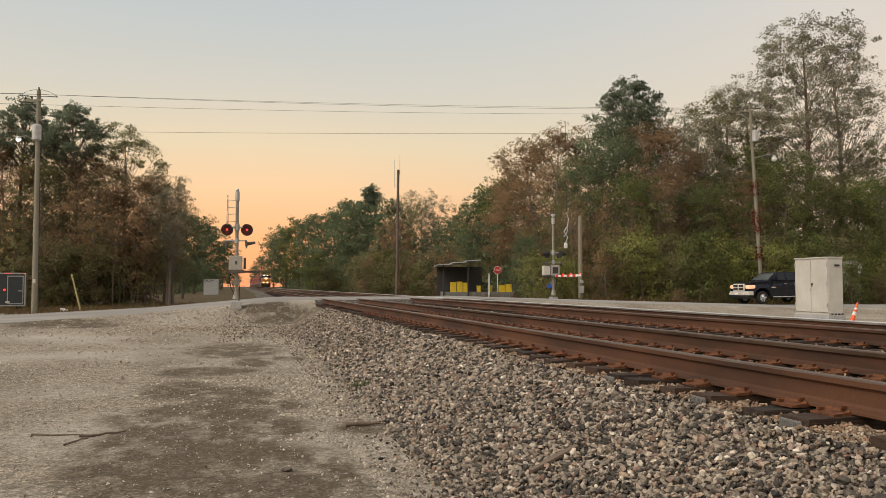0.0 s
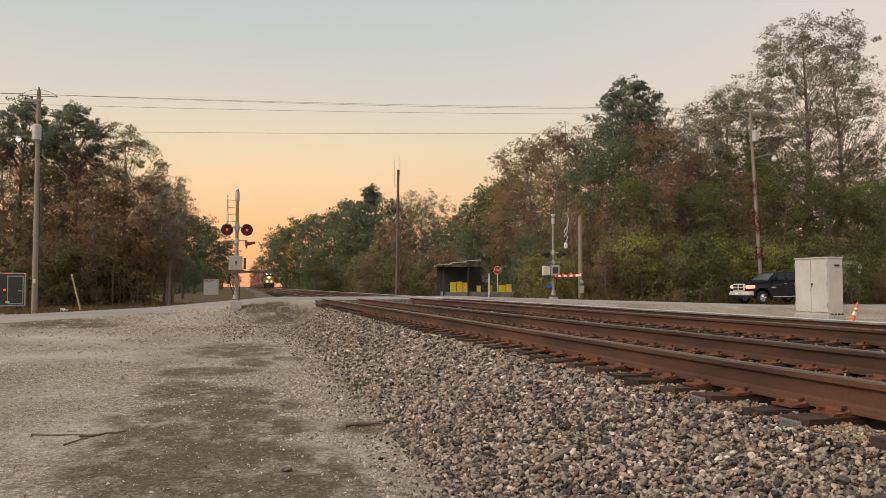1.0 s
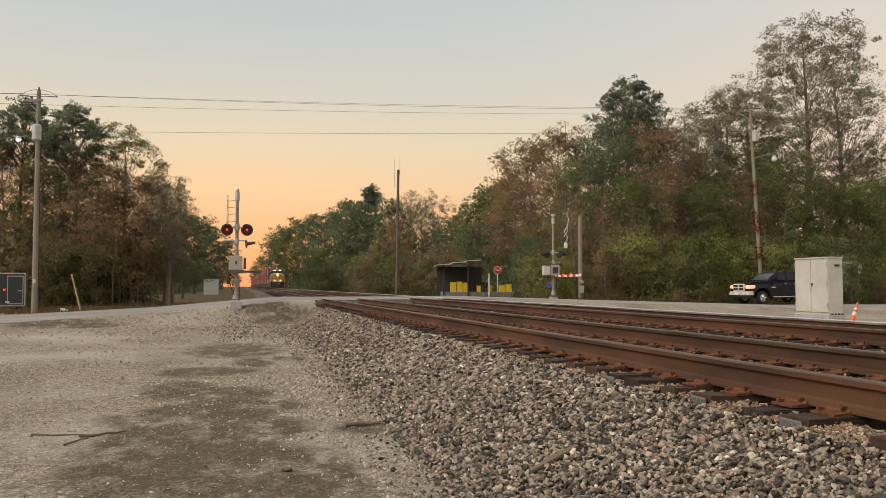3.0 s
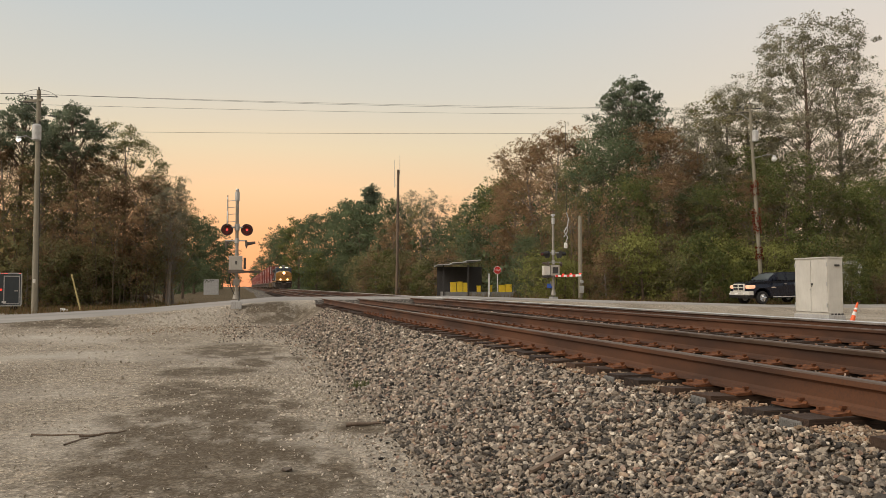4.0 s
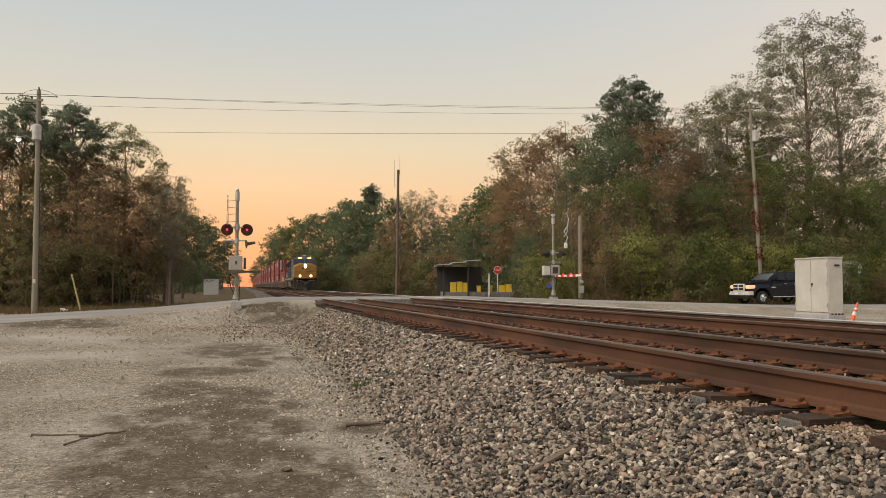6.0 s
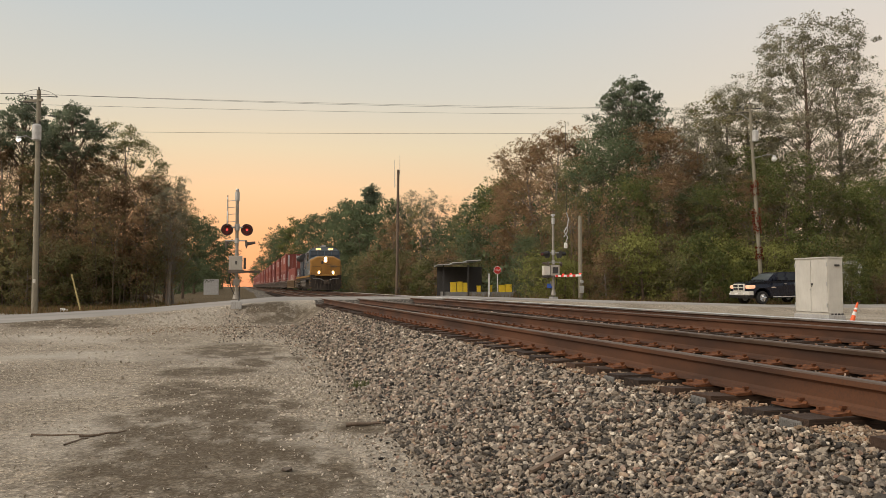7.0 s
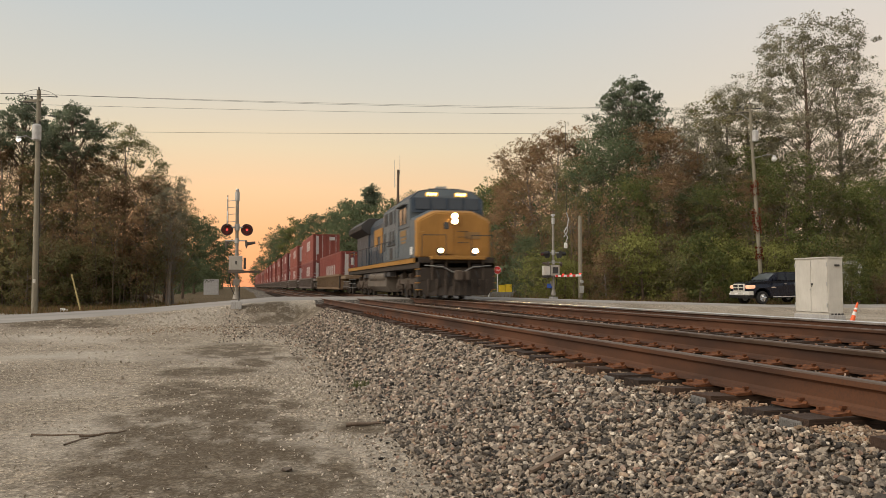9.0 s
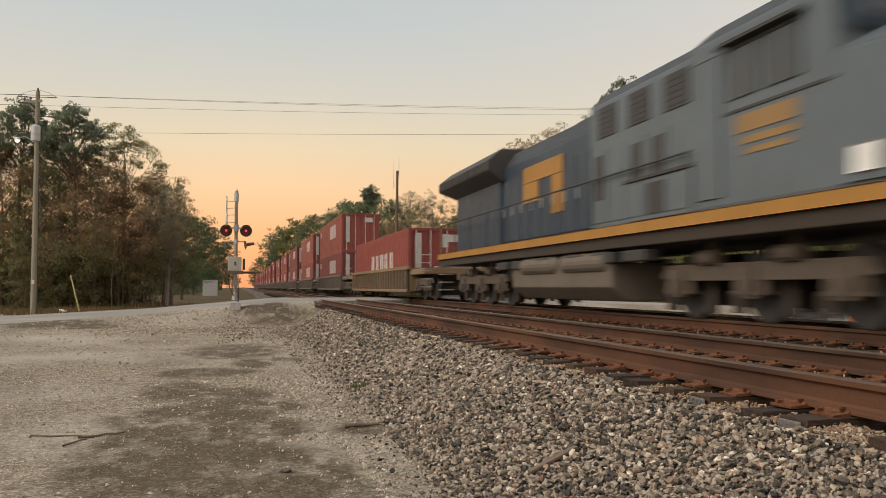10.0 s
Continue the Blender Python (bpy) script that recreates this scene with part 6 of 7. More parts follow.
    for sx in (-0.68, 0.68):
        d = part("ditch_light_housing", bmesh_from(lambda bm: disc(bm, (sx, -0.62, 1.86), (0, 1, 0), 0.14, 0.16, 18)), M["dark"], L)
        part("ditch_light", bmesh_from(lambda bm: disc(bm, (sx, -0.71, 1.86), (0, 1, 0), 0.08, 0.02, 18)), M["ditch"], d, "lit ditch light")
        part("ditch_shroud", shroud(sx, -0.69, 1.86, 0.088, 0.08), M["dark"], d)
        part("ditch_bracket", cbox(sx - 0.06, sx + 0.06, -0.6, -0.5, 1.6, 1.8, 0.01), M["dark"], L)
    # cab
    bm = bmesh.new()
    prism(bm, [(-1.53, 1.60), (1.53, 1.60), (1.53, 4.02), (1.12, 4.36), (0.5, 4.47), (-0.5, 4.47), (-1.12, 4.36), (-1.53, 4.02)], "y", 1.05, 4.3, 0.05)
    for v in bm.verts:   # the windscreen leans back
        if v.co.y < 1.6 and v.co.z > 3.4:
            v.co.y += (v.co.z - 3.4) * 0.22
    cab = part("cab", capped(bm, grey, M["loco_roof"]), None, L, "grey-blue cab with dark windows")
    part("cab_face", box(bmesh.new(), -1.46, 1.46, -0.02, 0.012, 0, 0.62, 0.005, pose(0, 1.04, 3.46, -12.5, 0, 0)), blue, cab, "dark blue front of the cab")
    for x0, x1 in ((-1.32, -0.72), (-0.64, -0.06), (0.06, 0.64), (0.72, 1.32)):
        part("windscreen", box(bmesh.new(), x0, x1, -0.03, 0.0, 0.02, 0.50, 0.01, pose(0, 1.03, 3.56, -12.5, 0, 0)), M["glass_dark"], cab)
    for sx in (-0.6, 0.6):
        nb = part("number_board", box(bmesh.new(), sx - 0.25, sx + 0.25, -0.06, 0.06, 0, 0.17, 0.02, pose(0, 1.24, 4.12, -10, 0, 0)), M["board"], cab, "number board with an amber bloom glow")
        for k in range(4):
            part("number_bar", box(bmesh.new(), sx - 0.205 + k * 0.11, sx - 0.145 + k * 0.11, -0.068, -0.058, 0.035, 0.135, 0.0, pose(0, 1.24, 4.12, -10, 0, 0)), M["board_digit"], nb, "plain glowing bar in place of a digit")
    for sx in (-1, 1):
        for y0, y1 in ((1.75, 2.45), (2.6, 3.3)):
            part("side_window", cbox(sx * 1.525, sx * 1.545, y0, y1, 3.05, 3.72, 0.01), M["glass_dark"], cab)
        part("window_visor", cbox(sx * 1.53, sx * 1.68, 1.65, 3.4, 3.78, 3.82, 0.005), M["dark"], cab)
        part("cab_door", cbox(sx * 1.53, sx * 1.55, 3.5, 4.15, 1.75, 3.75, 0.01), grey, cab)
        for z0, z1, y0, y1 in ((2.56, 2.80, 1.85, 3.15), (2.40, 2.50, 1.85, 3.0), (2.26, 2.34, 1.95, 2.9)):
            part("side_marking", cbox(min(sx * 1.532, sx * 1.542), max(sx * 1.532, sx * 1.542), y0, y1, z0, z1, 0.004), M["emblem_ochre"], cab, "plain ochre bar in place of lettering")
        part("marker_panel", cbox(sx * 1.532, sx * 1.545, 0.5, 0.9, 1.75, 2.05, 0.01), M["white"], nose, "white data panel")
    part("horn", bmesh_from(lambda bm: [rod(bm, (x, 2.6, 4.55), (x, 2.15, 4.57), 0.03, 0.09, 12) for x in (-0.15, 0.0, 0.15)]), M["galv"], L)
    part("roof_aerial", bmesh_from(lambda bm: (box(bm, -0.35, 0.35, 3.0, 3.5, 4.44, 4.56, 0.03), rod(bm, (0.5, 3.8, 4.4), (0.5, 3.8, 4.75), 0.015, 0.01, 6))), M["silver"], L)
    # blower and inverter section behind the cab, near full width
    bm = bmesh.new()
    prism(bm, [(-1.38, 1.60), (1.38, 1.60), (1.38, 4.0), (1.0, 4.32), (-1.0, 4.32), (-1.38, 4.0)], "y", 4.35, 8.4, 0.04)
    inv = part("inverter_cabinet", capped(bm, grey, M["loco_roof"]), None, L, "grey-blue equipment hood with louvres")
    for sx in (-1, 1):   # battery boxes at the cab's foot, on the walkway's edge
        bb = part("battery_box", cbox(min(sx * 1.36, sx * 1.5), max(sx * 1.36, sx * 1.5), 4.4, 6.6, 1.62, 2.3, 0.02), grey, L)
        part("box_lid", cbox(min(sx * 1.36, sx * 1.53), max(sx * 1.36, sx * 1.53), 4.35, 6.65, 2.3, 2.36, 0.01), M["dark"], bb)
        for k in range(3):
            part("box_door", cbox(min(sx * 1.5, sx * 1.515), max(sx * 1.5, sx * 1.515), 4.5 + k * 0.7, 5.1 + k * 0.7, 1.7, 2.22, 0.008), M["dark"] if k == 1 else grey, bb)
        part("cab_stripe", cbox(min(sx * 1.53, sx * 1.545), max(sx * 1.53, sx * 1.545), 1.2, 3.4, 2.86, 2.90), M["dark"], cab)
    # engine hood
    bm = bmesh.new()
    prism(bm, [(-1.02, 1.60), (1.02, 1.60), (1.02, 3.75), (0.75, 4.15), (-0.75, 4.15), (-1.02, 3.75)], "y", 8.4, 15.2, 0.04)
    hood = part("engine_hood", capped(bm, blue, M["loco_roof"]), None, L, "dark blue engine hood")
    bm = bmesh.new()
    prism(bm, [(-1.12, 1.60), (1.12, 1.60), (1.12, 3.5), (-1.12, 3.5)], "y", 15.2, 19.9, 0.04)
    rad = part("radiator_cab", bm, blue, L, "dark blue radiator housing")
    # flared radiator wings with the overhanging end
    bm = bmesh.new()
    prism(bm, [(-1.12, 3.38), (1.12, 3.38), (1.54, 3.68), (1.54, 3.95), (1.1, 4.3), (-1.1, 4.3), (-1.54, 3.95), (-1.54, 3.68)], "y", 15.0, 20.8, 0.04)
    for v in bm.verts:
        if v.co.y > 20 and v.co.z < 3.6:
            v.co.y -= 0.6
    part("radiator_wing", bm, M["dark"], rad, "flared dark radiator overhang")
    for sx in (-1, 1):
        side = -1.385 if sx < 0 else 1.385
        for k in range(5):
            y0 = 4.5 + k * 0.78
            part("hood_door", cbox(side - 0.012, side + 0.012, y0, y0 + 0.7, 1.72, 3.1, 0.006), grey, inv)
            if k in (1, 2, 4):
                # no hole is cut: a dark plate carries the opening's inner shade
                part("door_opening", cbox(side - 0.018, side + 0.018, y0 + 0.12, y0 + 0.52, 2.15, 3.0, 0.01), M["dark"], inv, "dark plate standing for a shaded door opening")
        for k in range(3):
            # dark plate again in place of the shade inside an upper opening
            part("upper_window", cbox(side - 0.015, side + 0.015, 4.6 + k * 1.3, 5.4 + k * 1.3, 3.32, 3.9, 0.01), M["dark"], inv, "dark plate standing for a shaded upper opening")
            for q in range(5):
                part("louvre", cbox(side - 0.02, side + 0.02, 4.66 + k * 1.3, 5.34 + k * 1.3, 3.38 + q * 0.1, 3.4 + q * 0.1), M["loco_roof"], inv)
        s2 = sx * 1.03
        for k in range(9):
            y0 = 8.5 + k * 0.745
            part("hood_door", cbox(s2 - 0.012, s2 + 0.012, y0, y0 + 0.7, 1.72, 3.35, 0.006), blue, hood)
            part("door_latch", cbox(s2 + sx * 0.012, s2 + sx * 0.035, y0 + 0.58, y0 + 0.63, 2.4, 2.62), M["galv"], hood)
        s4 = sx * 1.05
        part("emblem_panel", bmesh_from(lambda bm: (box(bm, s4 - 0.012, s4 + 0.012, 10.7, 13.4, 3.1, 3.5, 0.01), box(bm, s4 - 0.012, s4 + 0.012, 12.3, 13.4, 2.6, 3.09, 0.01), box(bm, s4 - 0.012, s4 + 0.012, 10.7, 11.4, 2.2, 3.09, 0.01))), yel, hood, "plain yellow emblem blocks")
        for k in range(6):
            part("radiator_grille", cbox(sx * 1.535, sx * 1.55, 15.3 + k * 0.9, 16.1 + k * 0.9, 3.71, 3.92, 0.004), M["black"], rad)
        # walkway handrail
        hr = part("handrail", bent(bmesh.new(), [(sx * 1.47, 4.5, 2.55), (sx * 1.47, 20.75, 2.55)], 0.02, 6), M["dark"], L)
        for k in range(10):
            y0 = 4.6 + k * 1.78
            part("handrail_post", crod((sx * 1.47, y0, 1.6), (sx * 1.47, y0, 2.55), 0.02, 0.02, 6), blue, hr)
    part("exhaust_stack", cbox(-0.35, 0.35, 10.6, 11.6, 4.1, 4.38, 0.04), M["dark"], L)
    part("dynamic_brake_fan", bmesh_from(lambda bm: [disc(bm, (0, y, 4.3), (0, 0, 1), 0.6, 0.12, 24) for y in (5.4, 7.1)]), M["dark"], L)
    part("end_platform", cbox(-1.45, 1.45, 19.9, 20.9, 1.42, 1.5, 0.01), M["dark"], L)
    for sx in (-1, 1):
        for z in (0.4, 0.66, 0.92):
            part("end_step", cbox(min(sx * 1.1, sx * 1.5), max(sx * 1.1, sx * 1.5), 20.5, 20.9, z, z + 0.03), M["galv"], L)
        part("end_rail", bent(bmesh.new(), [(sx * 0.3, 20.85, 1.5), (sx * 0.3, 20.85, 2.5), (sx * 1.45, 20.85, 2.5), (sx * 1.45, 20.85, 1.5)], 0.018, 6), yel, L)
        part("white_placard", cbox(sx * 1.2, sx * 1.38, 20.86, 20.88, 1.85, 2.3), M["white"], L, "white placard on the end rail")
    part("rear_coupler", cbox(-0.13, 0.13, 20.8, 21.55, 0.78, 1.05, 0.03), under, L)
    return L


TRAIN.append((locomotive(), 0.0))


def corrugated(l, w, h, z0, mat):
    """A container shell: ribbed sides and ends between heavier corner posts and rails."""
    v, f = [], []
    def wall(p, d, out, length, zb, zt):
        n = int(length / 0.14)
        n -= n % 2
        o = len(v)
        prof = []
        for i in range(n + 1):
            t = i / n * length
            dep = -0.034 if (i // 2) % 2 else 0.0
            prof.append((t, dep))
        for t, dep in prof:
            q = Vector(p) + Vector(d) * t + Vector(out) * dep
            v.append((q.x, q.y, zb))
            v.append((q.x, q.y, zt))
        for i in range(n):
            a = o + 2 * i
            f.append((a, a + 2, a + 3, a + 1))
    zb, zt = z0 + 0.15, z0 + h - 0.1
    x, e = w / 2 - 0.02, 0.1
    wall((-x, e, 0), (0, 1, 0), (1, 0, 0), l - 2 * e, zb, zt)
    wall((x, l - e, 0), (0, -1, 0), (-1, 0, 0), l - 2 * e, zb, zt)
    wall((x - e, 0.04, 0), (-1, 0, 0), (0, -1, 0), 2 * x - 2 * e, zb, zt)
    wall((-x + e, l - 0.04, 0), (1, 0, 0), (0, 1, 0), 2 * x - 2 * e, zb, zt)
    return mesh_of("shell", v, f, [mat])


def container(l, w, h, mat, logo, seed):
    r = random.Random(seed)
    c = thing("shipping_container", (0, 0, 0), "red corrugated shipping container with white markings", "shipping container", "containers on the train")
    part("shell", corrugated(l, w, h, 0, mat), None, c)
    bm = bmesh.new()
    for sx in (-1, 1):
        for y in (0.0, l - 0.12):
            box(bm, sx * (w / 2 - 0.12) if sx > 0 else -w / 2, w / 2 if sx > 0 else -(w / 2 - 0.12), y, y + 0.12, 0, h)
        for z0, z1 in ((0, 0.16), (h - 0.11, h)):
            box(bm, min(sx * w / 2, sx * (w / 2 - 0.07)), max(sx * w / 2, sx * (w / 2 - 0.07)), 0.12, l - 0.12, z0, z1)
    for y in (0, l - 0.08):
        box(bm, -w / 2 + 0.12, w / 2 - 0.12, y, y + 0.08, 0, 0.16)
        box(bm, -w / 2 + 0.12, w / 2 - 0.12, y, y + 0.08, h - 0.11, h)
    part("frame", bm, mat, c)
    part("roof", cbox(-w / 2 + 0.05, w / 2 - 0.05, 0.05, l - 0.05, h - 0.05, h - 0.015), mat, c)
    part("floor", cbox(-w / 2 + 0.05, w / 2 - 0.05, 0.05, l - 0.05, 0.05, 0.14), M["dark"], c)
    for sx in (-1, 1):
        xo = sx * (w / 2 + 0.006)
        if logo == "word":
            for k in range(5):
                part("marking", cbox(xo - 0.006, xo + 0.006, 3.6 + k * 1.35, 4.55 + k * 1.35, 0.75, 1.75), M["marking"], c, "plain pale bar in place of lettering")
        else:
            part("marking", cbox(xo - 0.006, xo + 0.006, 3.6, 7.8, h * 0.45, h * 0.82), M["marking"], c, "plain white panel in place of lettering")
            part("marking", cbox(xo - 0.006, xo + 0.006, l - 1.6, l - 0.5, h * 0.66, h * 0.82), M["marking"], c, "plain white bar in place of lettering")
    part("end_marking", cbox(-1.0, -0.74, -0.012, 0.0, h * 0.25, h * 0.92), M["marking"], c, "plain white bar in place of lettering")
    part("end_marking", cbox(0.3, 0.85, -0.012, 0.0, h * 0.78, h * 0.9), M["marking"], c, "plain white bar in place of lettering")
    for x in (-0.95, -0.35, 0.35, 0.95):
        part("lock_rod", crod((x, -0.02, 0.1), (x, -0.02, h - 0.1), 0.02, 0.02, 6), M["galv"], c)
    return c


def well_car(mat, detailed=True):
    """Local y = 0 at the container's front end."""
    c = thing("well_car", (0, 0, 0), "low well car carrying stacked containers", "well car", "well cars of the train")
    for sx in (-1, 1):
        bm = bmesh.new()
        box(bm, min(sx * 1.36, sx * 1.44), max(sx * 1.36, sx * 1.44), -0.6, 16.75, 0.34, 1.28, 0.01)
        part("side_sill", bm, M["pilot_brown"] if mat is M["well_tan"] else mat, c)
        part("top_chord", cbox(min(sx * 1.34, sx * 1.5), max(sx * 1.34, sx * 1.5), -0.9, 17.05, 1.22, 1.36, 0.02), mat, c)
        part("bottom_chord", cbox(min(sx * 1.34, sx * 1.49), max(sx * 1.34, sx * 1.49), -0.6, 16.75, 0.3, 0.42, 0.02), mat, c)
        if detailed:
            for k in range(24):
                y = -0.3 + k * 0.72
                part("side_rib", cbox(min(sx * 1.44, sx * 1.5), max(sx * 1.44, sx * 1.5), y, y + 0.1, 0.42, 1.22), mat, c)
    part("well_floor", cbox(-1.34, 1.34, -0.5, 16.65, 0.26, 0.34), mat, c)
    for y0, y1, s in ((-3.5, -0.6, -1), (16.75, 19.65, 1)):
        part("end_platform", cbox(-1.35, 1.35, y0, y1, 1.0, 1.22, 0.03), mat, c)
        part("bulkhead", cbox(-1.34, 1.34, -0.68 if s < 0 else 16.72, -0.58 if s < 0 else 16.82, 0.34, 1.3), mat, c)
        bogie(c, (y0 + y1) / 2, (-0.89, 0.89), 1.78, r=0.46)
        yc = y0 if s < 0 else y1
        part("coupler", cbox(-0.12, 0.12, min(yc, yc + s * 0.45), max(yc, yc + s * 0.45), 0.78, 1.02, 0.02), M["loco_under"], c)
        for z in (0.5, 0.8, 1.1, 1.4, 1.7):
            part("ladder_rung", cbox(-1.48, -1.1, min(yc, yc - 0.04 * s), max(yc, yc - 0.04 * s), z, z + 0.03), M["galv"], c)
        part("brake_step", cbox(-0.9, 0.9, min(yc, yc - s * 0.4), max(yc, yc - s * 0.4), 1.24, 1.3, 0.01), M["galv"], c)
    return c


def build_cars():
    near_car = well_car(M["well_tan"])
    tagged(near_car, "low faded-yellow well car with ribbed sides", "well car")
    grey_car = well_car(M["well_grey"])
    boxes = [container(16.15, 2.6, 2.62, BOX_REDS[i % 3], "word" if i == 0 else "panel", i) for i in range(4)]
    fronts = [27.4 + 23.9 * k for k in range(17)]
    for k, y in enumerate(fronts):
        car = near_car if k == 0 else grey_car if k == 1 else copy_thing(grey_car, Matrix.Identity(4))
        TRAIN.append((car, (0, y, 0)))
        for lvl in range(1 if k == 0 else 2):
            if k == 0:
                b = boxes[0]
            elif k == 1:
                b = boxes[1 + lvl]
            elif k == 2 and lvl == 0:
                b = boxes[3]
            else:
                b = copy_thing(boxes[1 + (k * 2 + lvl * 3) % 3], Matrix.Identity(4))
            TRAIN.append((b, (0, y, 0.345 + lvl * 2.625)))


build_cars()
# ---- vehicles on the road ----
M["amber"] = glowing("amber_lamp", (1.0, 0.52, 0.32), 0.5)
M["tail_red"] = glowing("lit_tail_lamp", (1.0, 0.045, 0.03), 1.3)
M["trailer_dark"] = painted("charcoal_trailer_sheet", (0.05, 0.06, 0.065), 0.45, 0.1, 0.15)


def car_wheel(parent, x, y, r, w):
    """A wheel lying across y, its outer face towards y's sign."""
    s = -1 if y < 0 else 1
    t = part("wheel", bmesh_from(lambda bm: disc(bm, (x, y, r), (0, 1, 0), r * 0.62, w * 0.7, 26)), M["galv"], parent)
    bm = bmesh.new()
    n = 30
    prof = [(r * 0.60, -w / 2), (r * 0.92, -w / 2), (r, -w * 0.36), (r, w * 0.36), (r * 0.92, w / 2), (r * 0.60, w / 2)]
    rings = [[bm.verts.new((x + math.cos(6.28318 * i / n) * q, y + o, r + math.sin(6.28318 * i / n) * q)) for q, o in prof] for i in range(n)]
    for i in range(n):
        a, b = rings[i], rings[(i + 1) % n]
        for k in range(len(prof)):
            m = (k + 1) % len(prof)
            bm.faces.new((a[k], b[k], b[m], a[m]))
    bmesh.ops.recalc_face_normals(bm, faces=bm.faces[:])
    part("tyre", bm, M["rubber"], t)
    bm = bmesh.new()
    for i in range(5):
        a = 6.28318 * i / 5
        rod(bm, (x, y + s * w * 0.38, r), (x + math.cos(a) * r * 0.6, y + s * w * 0.36, r + math.sin(a) * r * 0.6), 0.06, 0.05, 8)
    disc(bm, (x, y + s * w * 0.40, r), (0, 1, 0), 0.09, 0.05, 14)
    part("rim_spokes", bm, M["chrome"], t)


def pickup(x, y, z, turn, tilt):
    """The front looks along -x; its left flank lies towards -y."""
    p = thing("pickup_truck", (x, y, z), "dark blue pickup truck waiting on the road", "pickup truck")
    p.matrix_world = pose(x, y, z, 0, tilt, turn)
    body = M["navy"]
    W = 0.98
    # flank outline: bonnet, door line, bed
    bm = bmesh.new()
    prism(bm, [(0.05, 0.55), (0.0, 0.80), (0.05, 1.22), (0.35, 1.34), (1.45, 1.41), (5.75, 1.43), (5.8, 0.62), (4.9, 0.5), (4.77, 0.78), (4.47, 0.97), (4.1, 0.97), (3.78, 0.78), (3.65, 0.5),
               (1.55, 0.48), (1.45, 0.78), (1.17, 0.97), (0.8, 0.97), (0.5, 0.78), (0.42, 0.55)][::-1], "y", -W, W)
    for v in bm.verts:
        if v.co.x < 0.3:
            v.co.y *= 0.90
        if v.co.z > 1.15 and v.co.x < 1.5:
            v.co.y *= 0.93
    bmesh.ops.bevel(bm, geom=[e for e in bm.edges if abs(e.verts[0].co.y) > 0.8 and abs(e.verts[0].co.y - e.verts[1].co.y) < 0.2], offset=0.035, segments=2, affect="EDGES")
    part("body", bm, body, p, "glossy dark blue bodywork")
    bm = bmesh.new()
    pts = [(1.38, 1.40, 0.92), (2.15, 1.90, 0.74), (2.5, 1.97, 0.72), (3.6, 1.96, 0.72), (3.85, 1.89, 0.74), (4.05, 1.41, 0.92)]
    a = [bm.verts.new((q, -w, h)) for q, h, w in pts]
    b = [bm.verts.new((q, w, h)) for q, h, w in pts]
    bm.faces.new(a)
    bm.faces.new(b[::-1])
    for i in range(len(pts)):
        j = (i + 1) % len(pts)
        bm.faces.new((a[i], b[i], b[j], a[j]))
    bmesh.ops.recalc_face_normals(bm, faces=bm.faces[:])
    bmesh.ops.bevel(bm, geom=bm.edges[:], offset=0.04, segments=2, affect="EDGES")
    cab = part("cab", bm, body, p)
    # the pale base colour stands for sky reflected in the windscreen
    pale = Mat("reflection_pale_windscreen", 0.05, 0.0, 0.8)
    pale.b.inputs["Base Color"].default_value = (0.16, 0.18, 0.18, 1)

    def pane(pts3, name="window"):
        bm = bmesh.new()
        f = bm.faces.new([bm.verts.new(q) for q in pts3])
        bmesh.ops.solidify(bm, geom=[f], thickness=0.012)
        part(name, bm, pale.m if name == "windscreen" else M["glass_dark"], cab)
    pane([(1.50, -0.80, 1.50), (1.50, 0.80, 1.50), (2.08, 0.66, 1.875), (2.08, -0.66, 1.875)], "windscreen")
    for s in (-1, 1):
        pane([(1.95, s * 0.925, 1.46), (2.72, s * 0.925, 1.46), (2.72, s * 0.765, 1.88), (2.30, s * 0.765, 1.87)])
        pane([(2.85, s * 0.925, 1.46), (3.75, s * 0.925, 1.46), (3.62, s * 0.77, 1.87), (2.85, s * 0.765, 1.88)])
        part("mirror", cbox(1.85, 2.0, min(s * 0.98, s * 1.22), max(s * 0.98, s * 1.22), 1.45, 1.66, 0.04), body, p)
        for dx in (1.78, 2.79, 3.85):
            part("door_seam", cbox(dx, dx + 0.012, min(s * 0.978, s * 0.984), max(s * 0.978, s * 0.984), 0.58, 1.38), M["black"], p)
        for dx in (2.55, 3.6):
            part("door_handle", cbox(dx, dx + 0.2, min(s * 0.98, s * 1.02), max(s * 0.98, s * 1.02), 1.2, 1.24, 0.01), M["chrome"], p, "chrome handle")
        part("door_badge", cbox(1.62, 1.95, min(s * 0.978, s * 0.988), max(s * 0.978, s * 0.988), 0.98, 1.05), M["chrome"], p)
        part("side_step", cbox(1.65, 3.6, min(s * 0.95, s * 1.06), max(s * 0.95, s * 1.06), 0.40, 0.46, 0.02), M["chrome"], p)
        part("headlamp", cbox(0.0, 0.52, min(s * 0.58, s * 0.93), max(s * 0.58, s * 0.93), 0.95, 1.18, 0.07), M["amber"], p, "lit amber headlamp")
        part("fog_lamp", cbox(-0.205, -0.14, min(s * 0.6, s * 0.75), max(s * 0.6, s * 0.75), 0.6, 0.7, 0.02), M["white"], p)
        for cx in (0.98, 4.28):
            car_wheel(p, cx, s * 0.86, 0.40, 0.27)
    # pale paint gives the chrome surround its bright reflections as plain colour
    part("grille_surround", cbox(-0.07, 0.08, -0.56, 0.56, 0.82, 1.27, 0.07), M["silver"], p, "grille surround in pale paint standing for bright chrome")
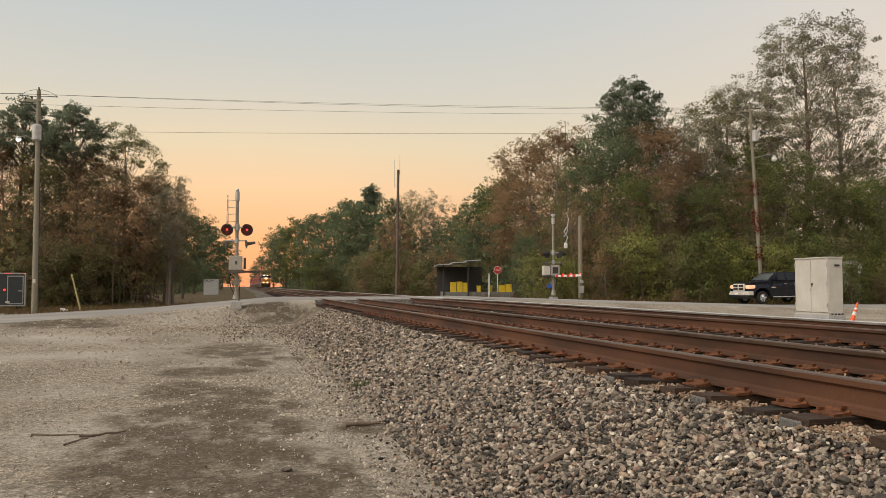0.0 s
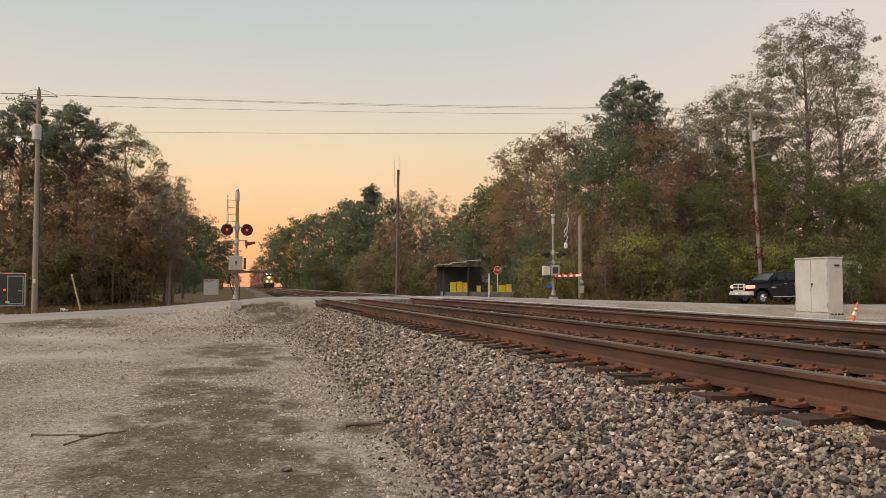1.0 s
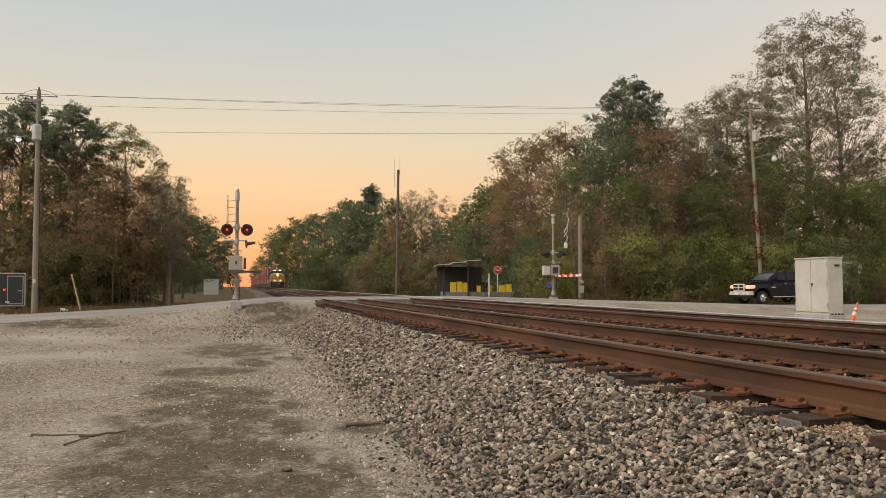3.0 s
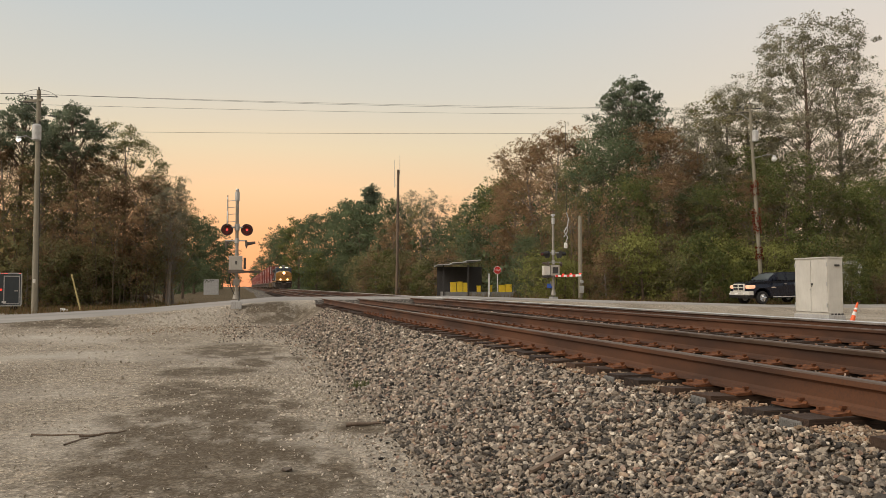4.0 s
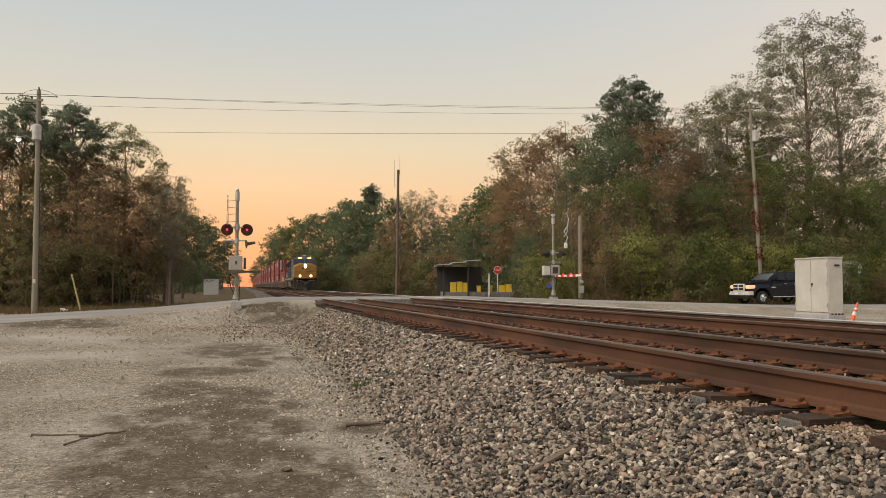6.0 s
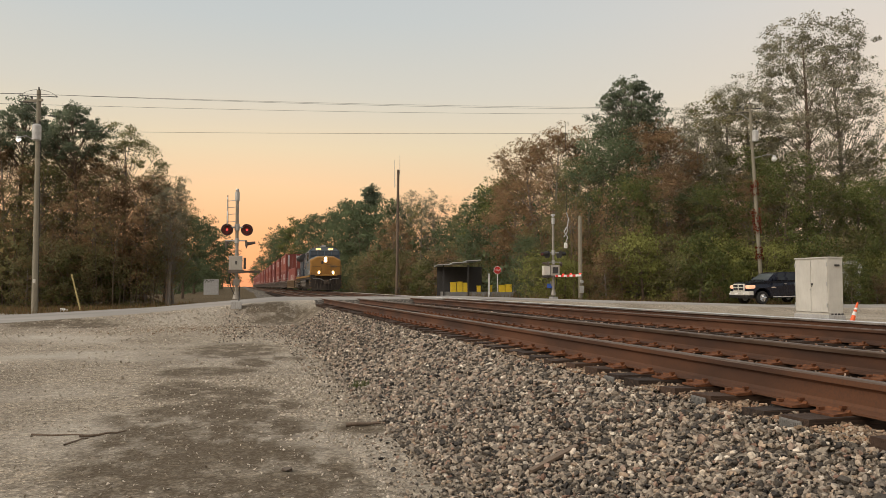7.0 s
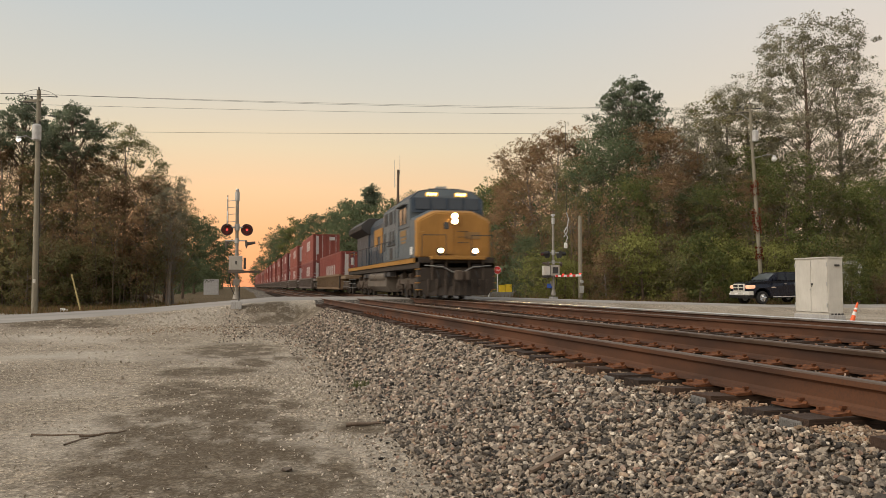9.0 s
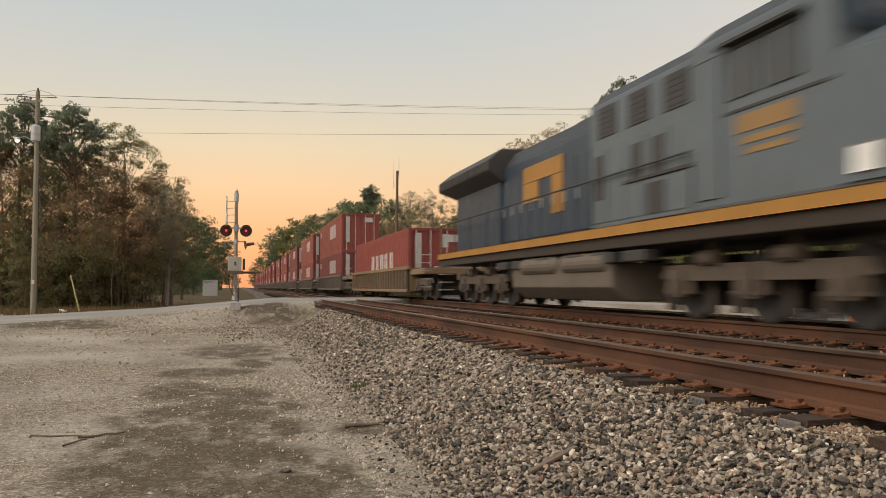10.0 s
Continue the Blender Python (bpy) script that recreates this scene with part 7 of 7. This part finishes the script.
    for y0, y1, z0, z1 in ((-0.48, -0.05, 1.07, 1.20), (0.05, 0.48, 1.07, 1.20), (-0.48, -0.05, 0.88, 1.01), (0.05, 0.48, 0.88, 1.01)):
        part("grille_opening", cbox(-0.078, -0.02, y0, y1, z0, z1, 0.01), M["black"], p)
    bm = bmesh.new()
    prism(bm, [(-0.02, 0.93), (0.3, 0.985), (0.3, -0.985), (-0.02, -0.93), (-0.2, -0.6), (-0.22, 0.0), (-0.2, 0.6)], "x", 0.56, 0.80, 0.02)
    for v in bm.verts:   # the outline lies flat: its sweep runs upwards
        v.co = Vector((v.co.y, v.co.z, v.co.x))
    bmesh.ops.recalc_face_normals(bm, faces=bm.faces[:])
    # chrome's bright reflection painted as pale colour here too
    part("front_bumper", bm, M["silver"], p, "front bumper in pale paint standing for bright chrome")
    part("lower_valance", cbox(-0.1, 0.3, -0.9, 0.9, 0.40, 0.57, 0.04), M["black"], p)
    part("number_plate", cbox(-0.235, -0.222, -0.16, 0.16, 0.61, 0.72), M["white"], p, "plain white plate without characters")
    part("rear_bumper", cbox(5.75, 5.95, -0.93, 0.93, 0.55, 0.75, 0.05), M["chrome"], p)
    part("chassis", cbox(0.3, 5.6, -0.5, 0.5, 0.34, 0.56, 0.03), M["dark"], p)
    return p


TX, TY = 30.2, 47.2
pickup(TX, TY, float(ramp1(TX, ROAD_Z)) + 0.03, 4, -1.0)


def cargo_trailer():
    """Its rear looks along -y."""
    t = thing("cargo_trailer", (0, 0, 0), "dark enclosed cargo trailer with lit tail lamps", "trailer")
    part("box", cbox(-1.02, 1.02, 0, 4.4, 0.42, 2.42, 0.03), M["trailer_dark"], t)
    part("roof_edge", cbox(-1.05, 1.05, -0.03, 4.43, 2.40, 2.48, 0.02), M["galv"], t, "pale metal roof edge")
    d = part("rear_door", cbox(0.02, 0.86, -0.03, 0.0, 0.55, 2.24, 0.01), M["trailer_dark"], t)
    part("door_frame", bmesh_from(lambda bm: (box(bm, -0.03, 0.02, -0.04, 0, 0.5, 2.3), box(bm, 0.86, 0.91, -0.04, 0, 0.5, 2.3), box(bm, 0.02, 0.86, -0.04, 0, 2.24, 2.3), box(bm, 0.02, 0.86, -0.04, 0, 0.5, 0.55))), M["galv"], d, "pale metal door frame")
    part("door_latch", cbox(0.6, 0.8, -0.06, -0.03, 1.3, 1.36), M["galv"], d)
    part("corner_post", bmesh_from(lambda bm: [box(bm, x, x + 0.07, -0.035, 0.02, 0.42, 2.42) for x in (-1.04, 0.97)]), M["galv"], t)
    for x, z in ((-0.18, 1.4), (-0.9, 1.4)):
        part("tail_lamp", crod((x, -0.05, z), (x, 0, z), 0.07, 0.07, 14), M["tail_red"], t, "lit red tail lamp")
    for x in (-0.95, -0.16, 0.0, 0.16, 0.92):
        part("marker_lamp", cbox(x - 0.04, x + 0.04, -0.05, -0.02, 2.42, 2.46), M["tail_red"], t, "small red marker lamp")
    part("number_plate", cbox(-0.12, 0.12, -0.05, -0.03, 0.55, 0.68), M["white"], t, "plain white plate without characters")
    part("rear_bumper", cbox(-1.0, 1.0, -0.1, 0.1, 0.34, 0.44, 0.02), M["galv"], t)
    for s in (-1, 1):
        for y in (2.0, 2.85):
            w = part("wheel", crod((s * 0.92, y, 0.34), (s * 1.12, y, 0.34), 0.2, 0.2, 18), M["galv"], t)
            part("tyre", crod((s * 0.93, y, 0.34), (s * 1.11, y, 0.34), 0.34, 0.34, 26), M["rubber"], w)
        part("mudguard", cbox(min(s * 1.02, s * 1.16), max(s * 1.02, s * 1.16), 1.55, 3.3, 0.68, 0.76, 0.02), M["galv"], t)
    return t


TRAILER = cargo_trailer()
TRAILER.scale = (0.84, 0.84, 0.84)
# ---- what moves ----
def train_y(t):
    """Where the headlight of the locomotive is."""
    u = 9.0 - t
    return 32.0 + 25.0 * u + (0.48 * u * u if u > 0 else 0)


TIMES = [i * 0.5 for i in range(19)] + [9.2, 9.4, 9.6, 9.8, 10.0]
TRAILER_ROWS = [(0.0, 0.0), (2.7, 0.0), (3.8, 0.12), (4.2, 0.28), (4.6, 0.46), (5.0, 0.77), (5.2, 1.0), (5.6, 1.7), (6.4, 4.0), (8.0, 10.5), (10.0, 20.5)]


def motions():
    for ob, off in TRAIN:
        dx, dy, dz = off if isinstance(off, tuple) else (0, off, 0)
        walk(ob, [(t, pose(T2 + dx, train_y(t) + dy, dz)) for t in TIMES])
    walk(TRAILER, [(t, pose(-12.2 - u * 0.97, 49.6 + u * 0.25, -0.86, 0, 0, 22 + min(u, 3) * 8)) for t, u in TRAILER_ROWS])


motions()
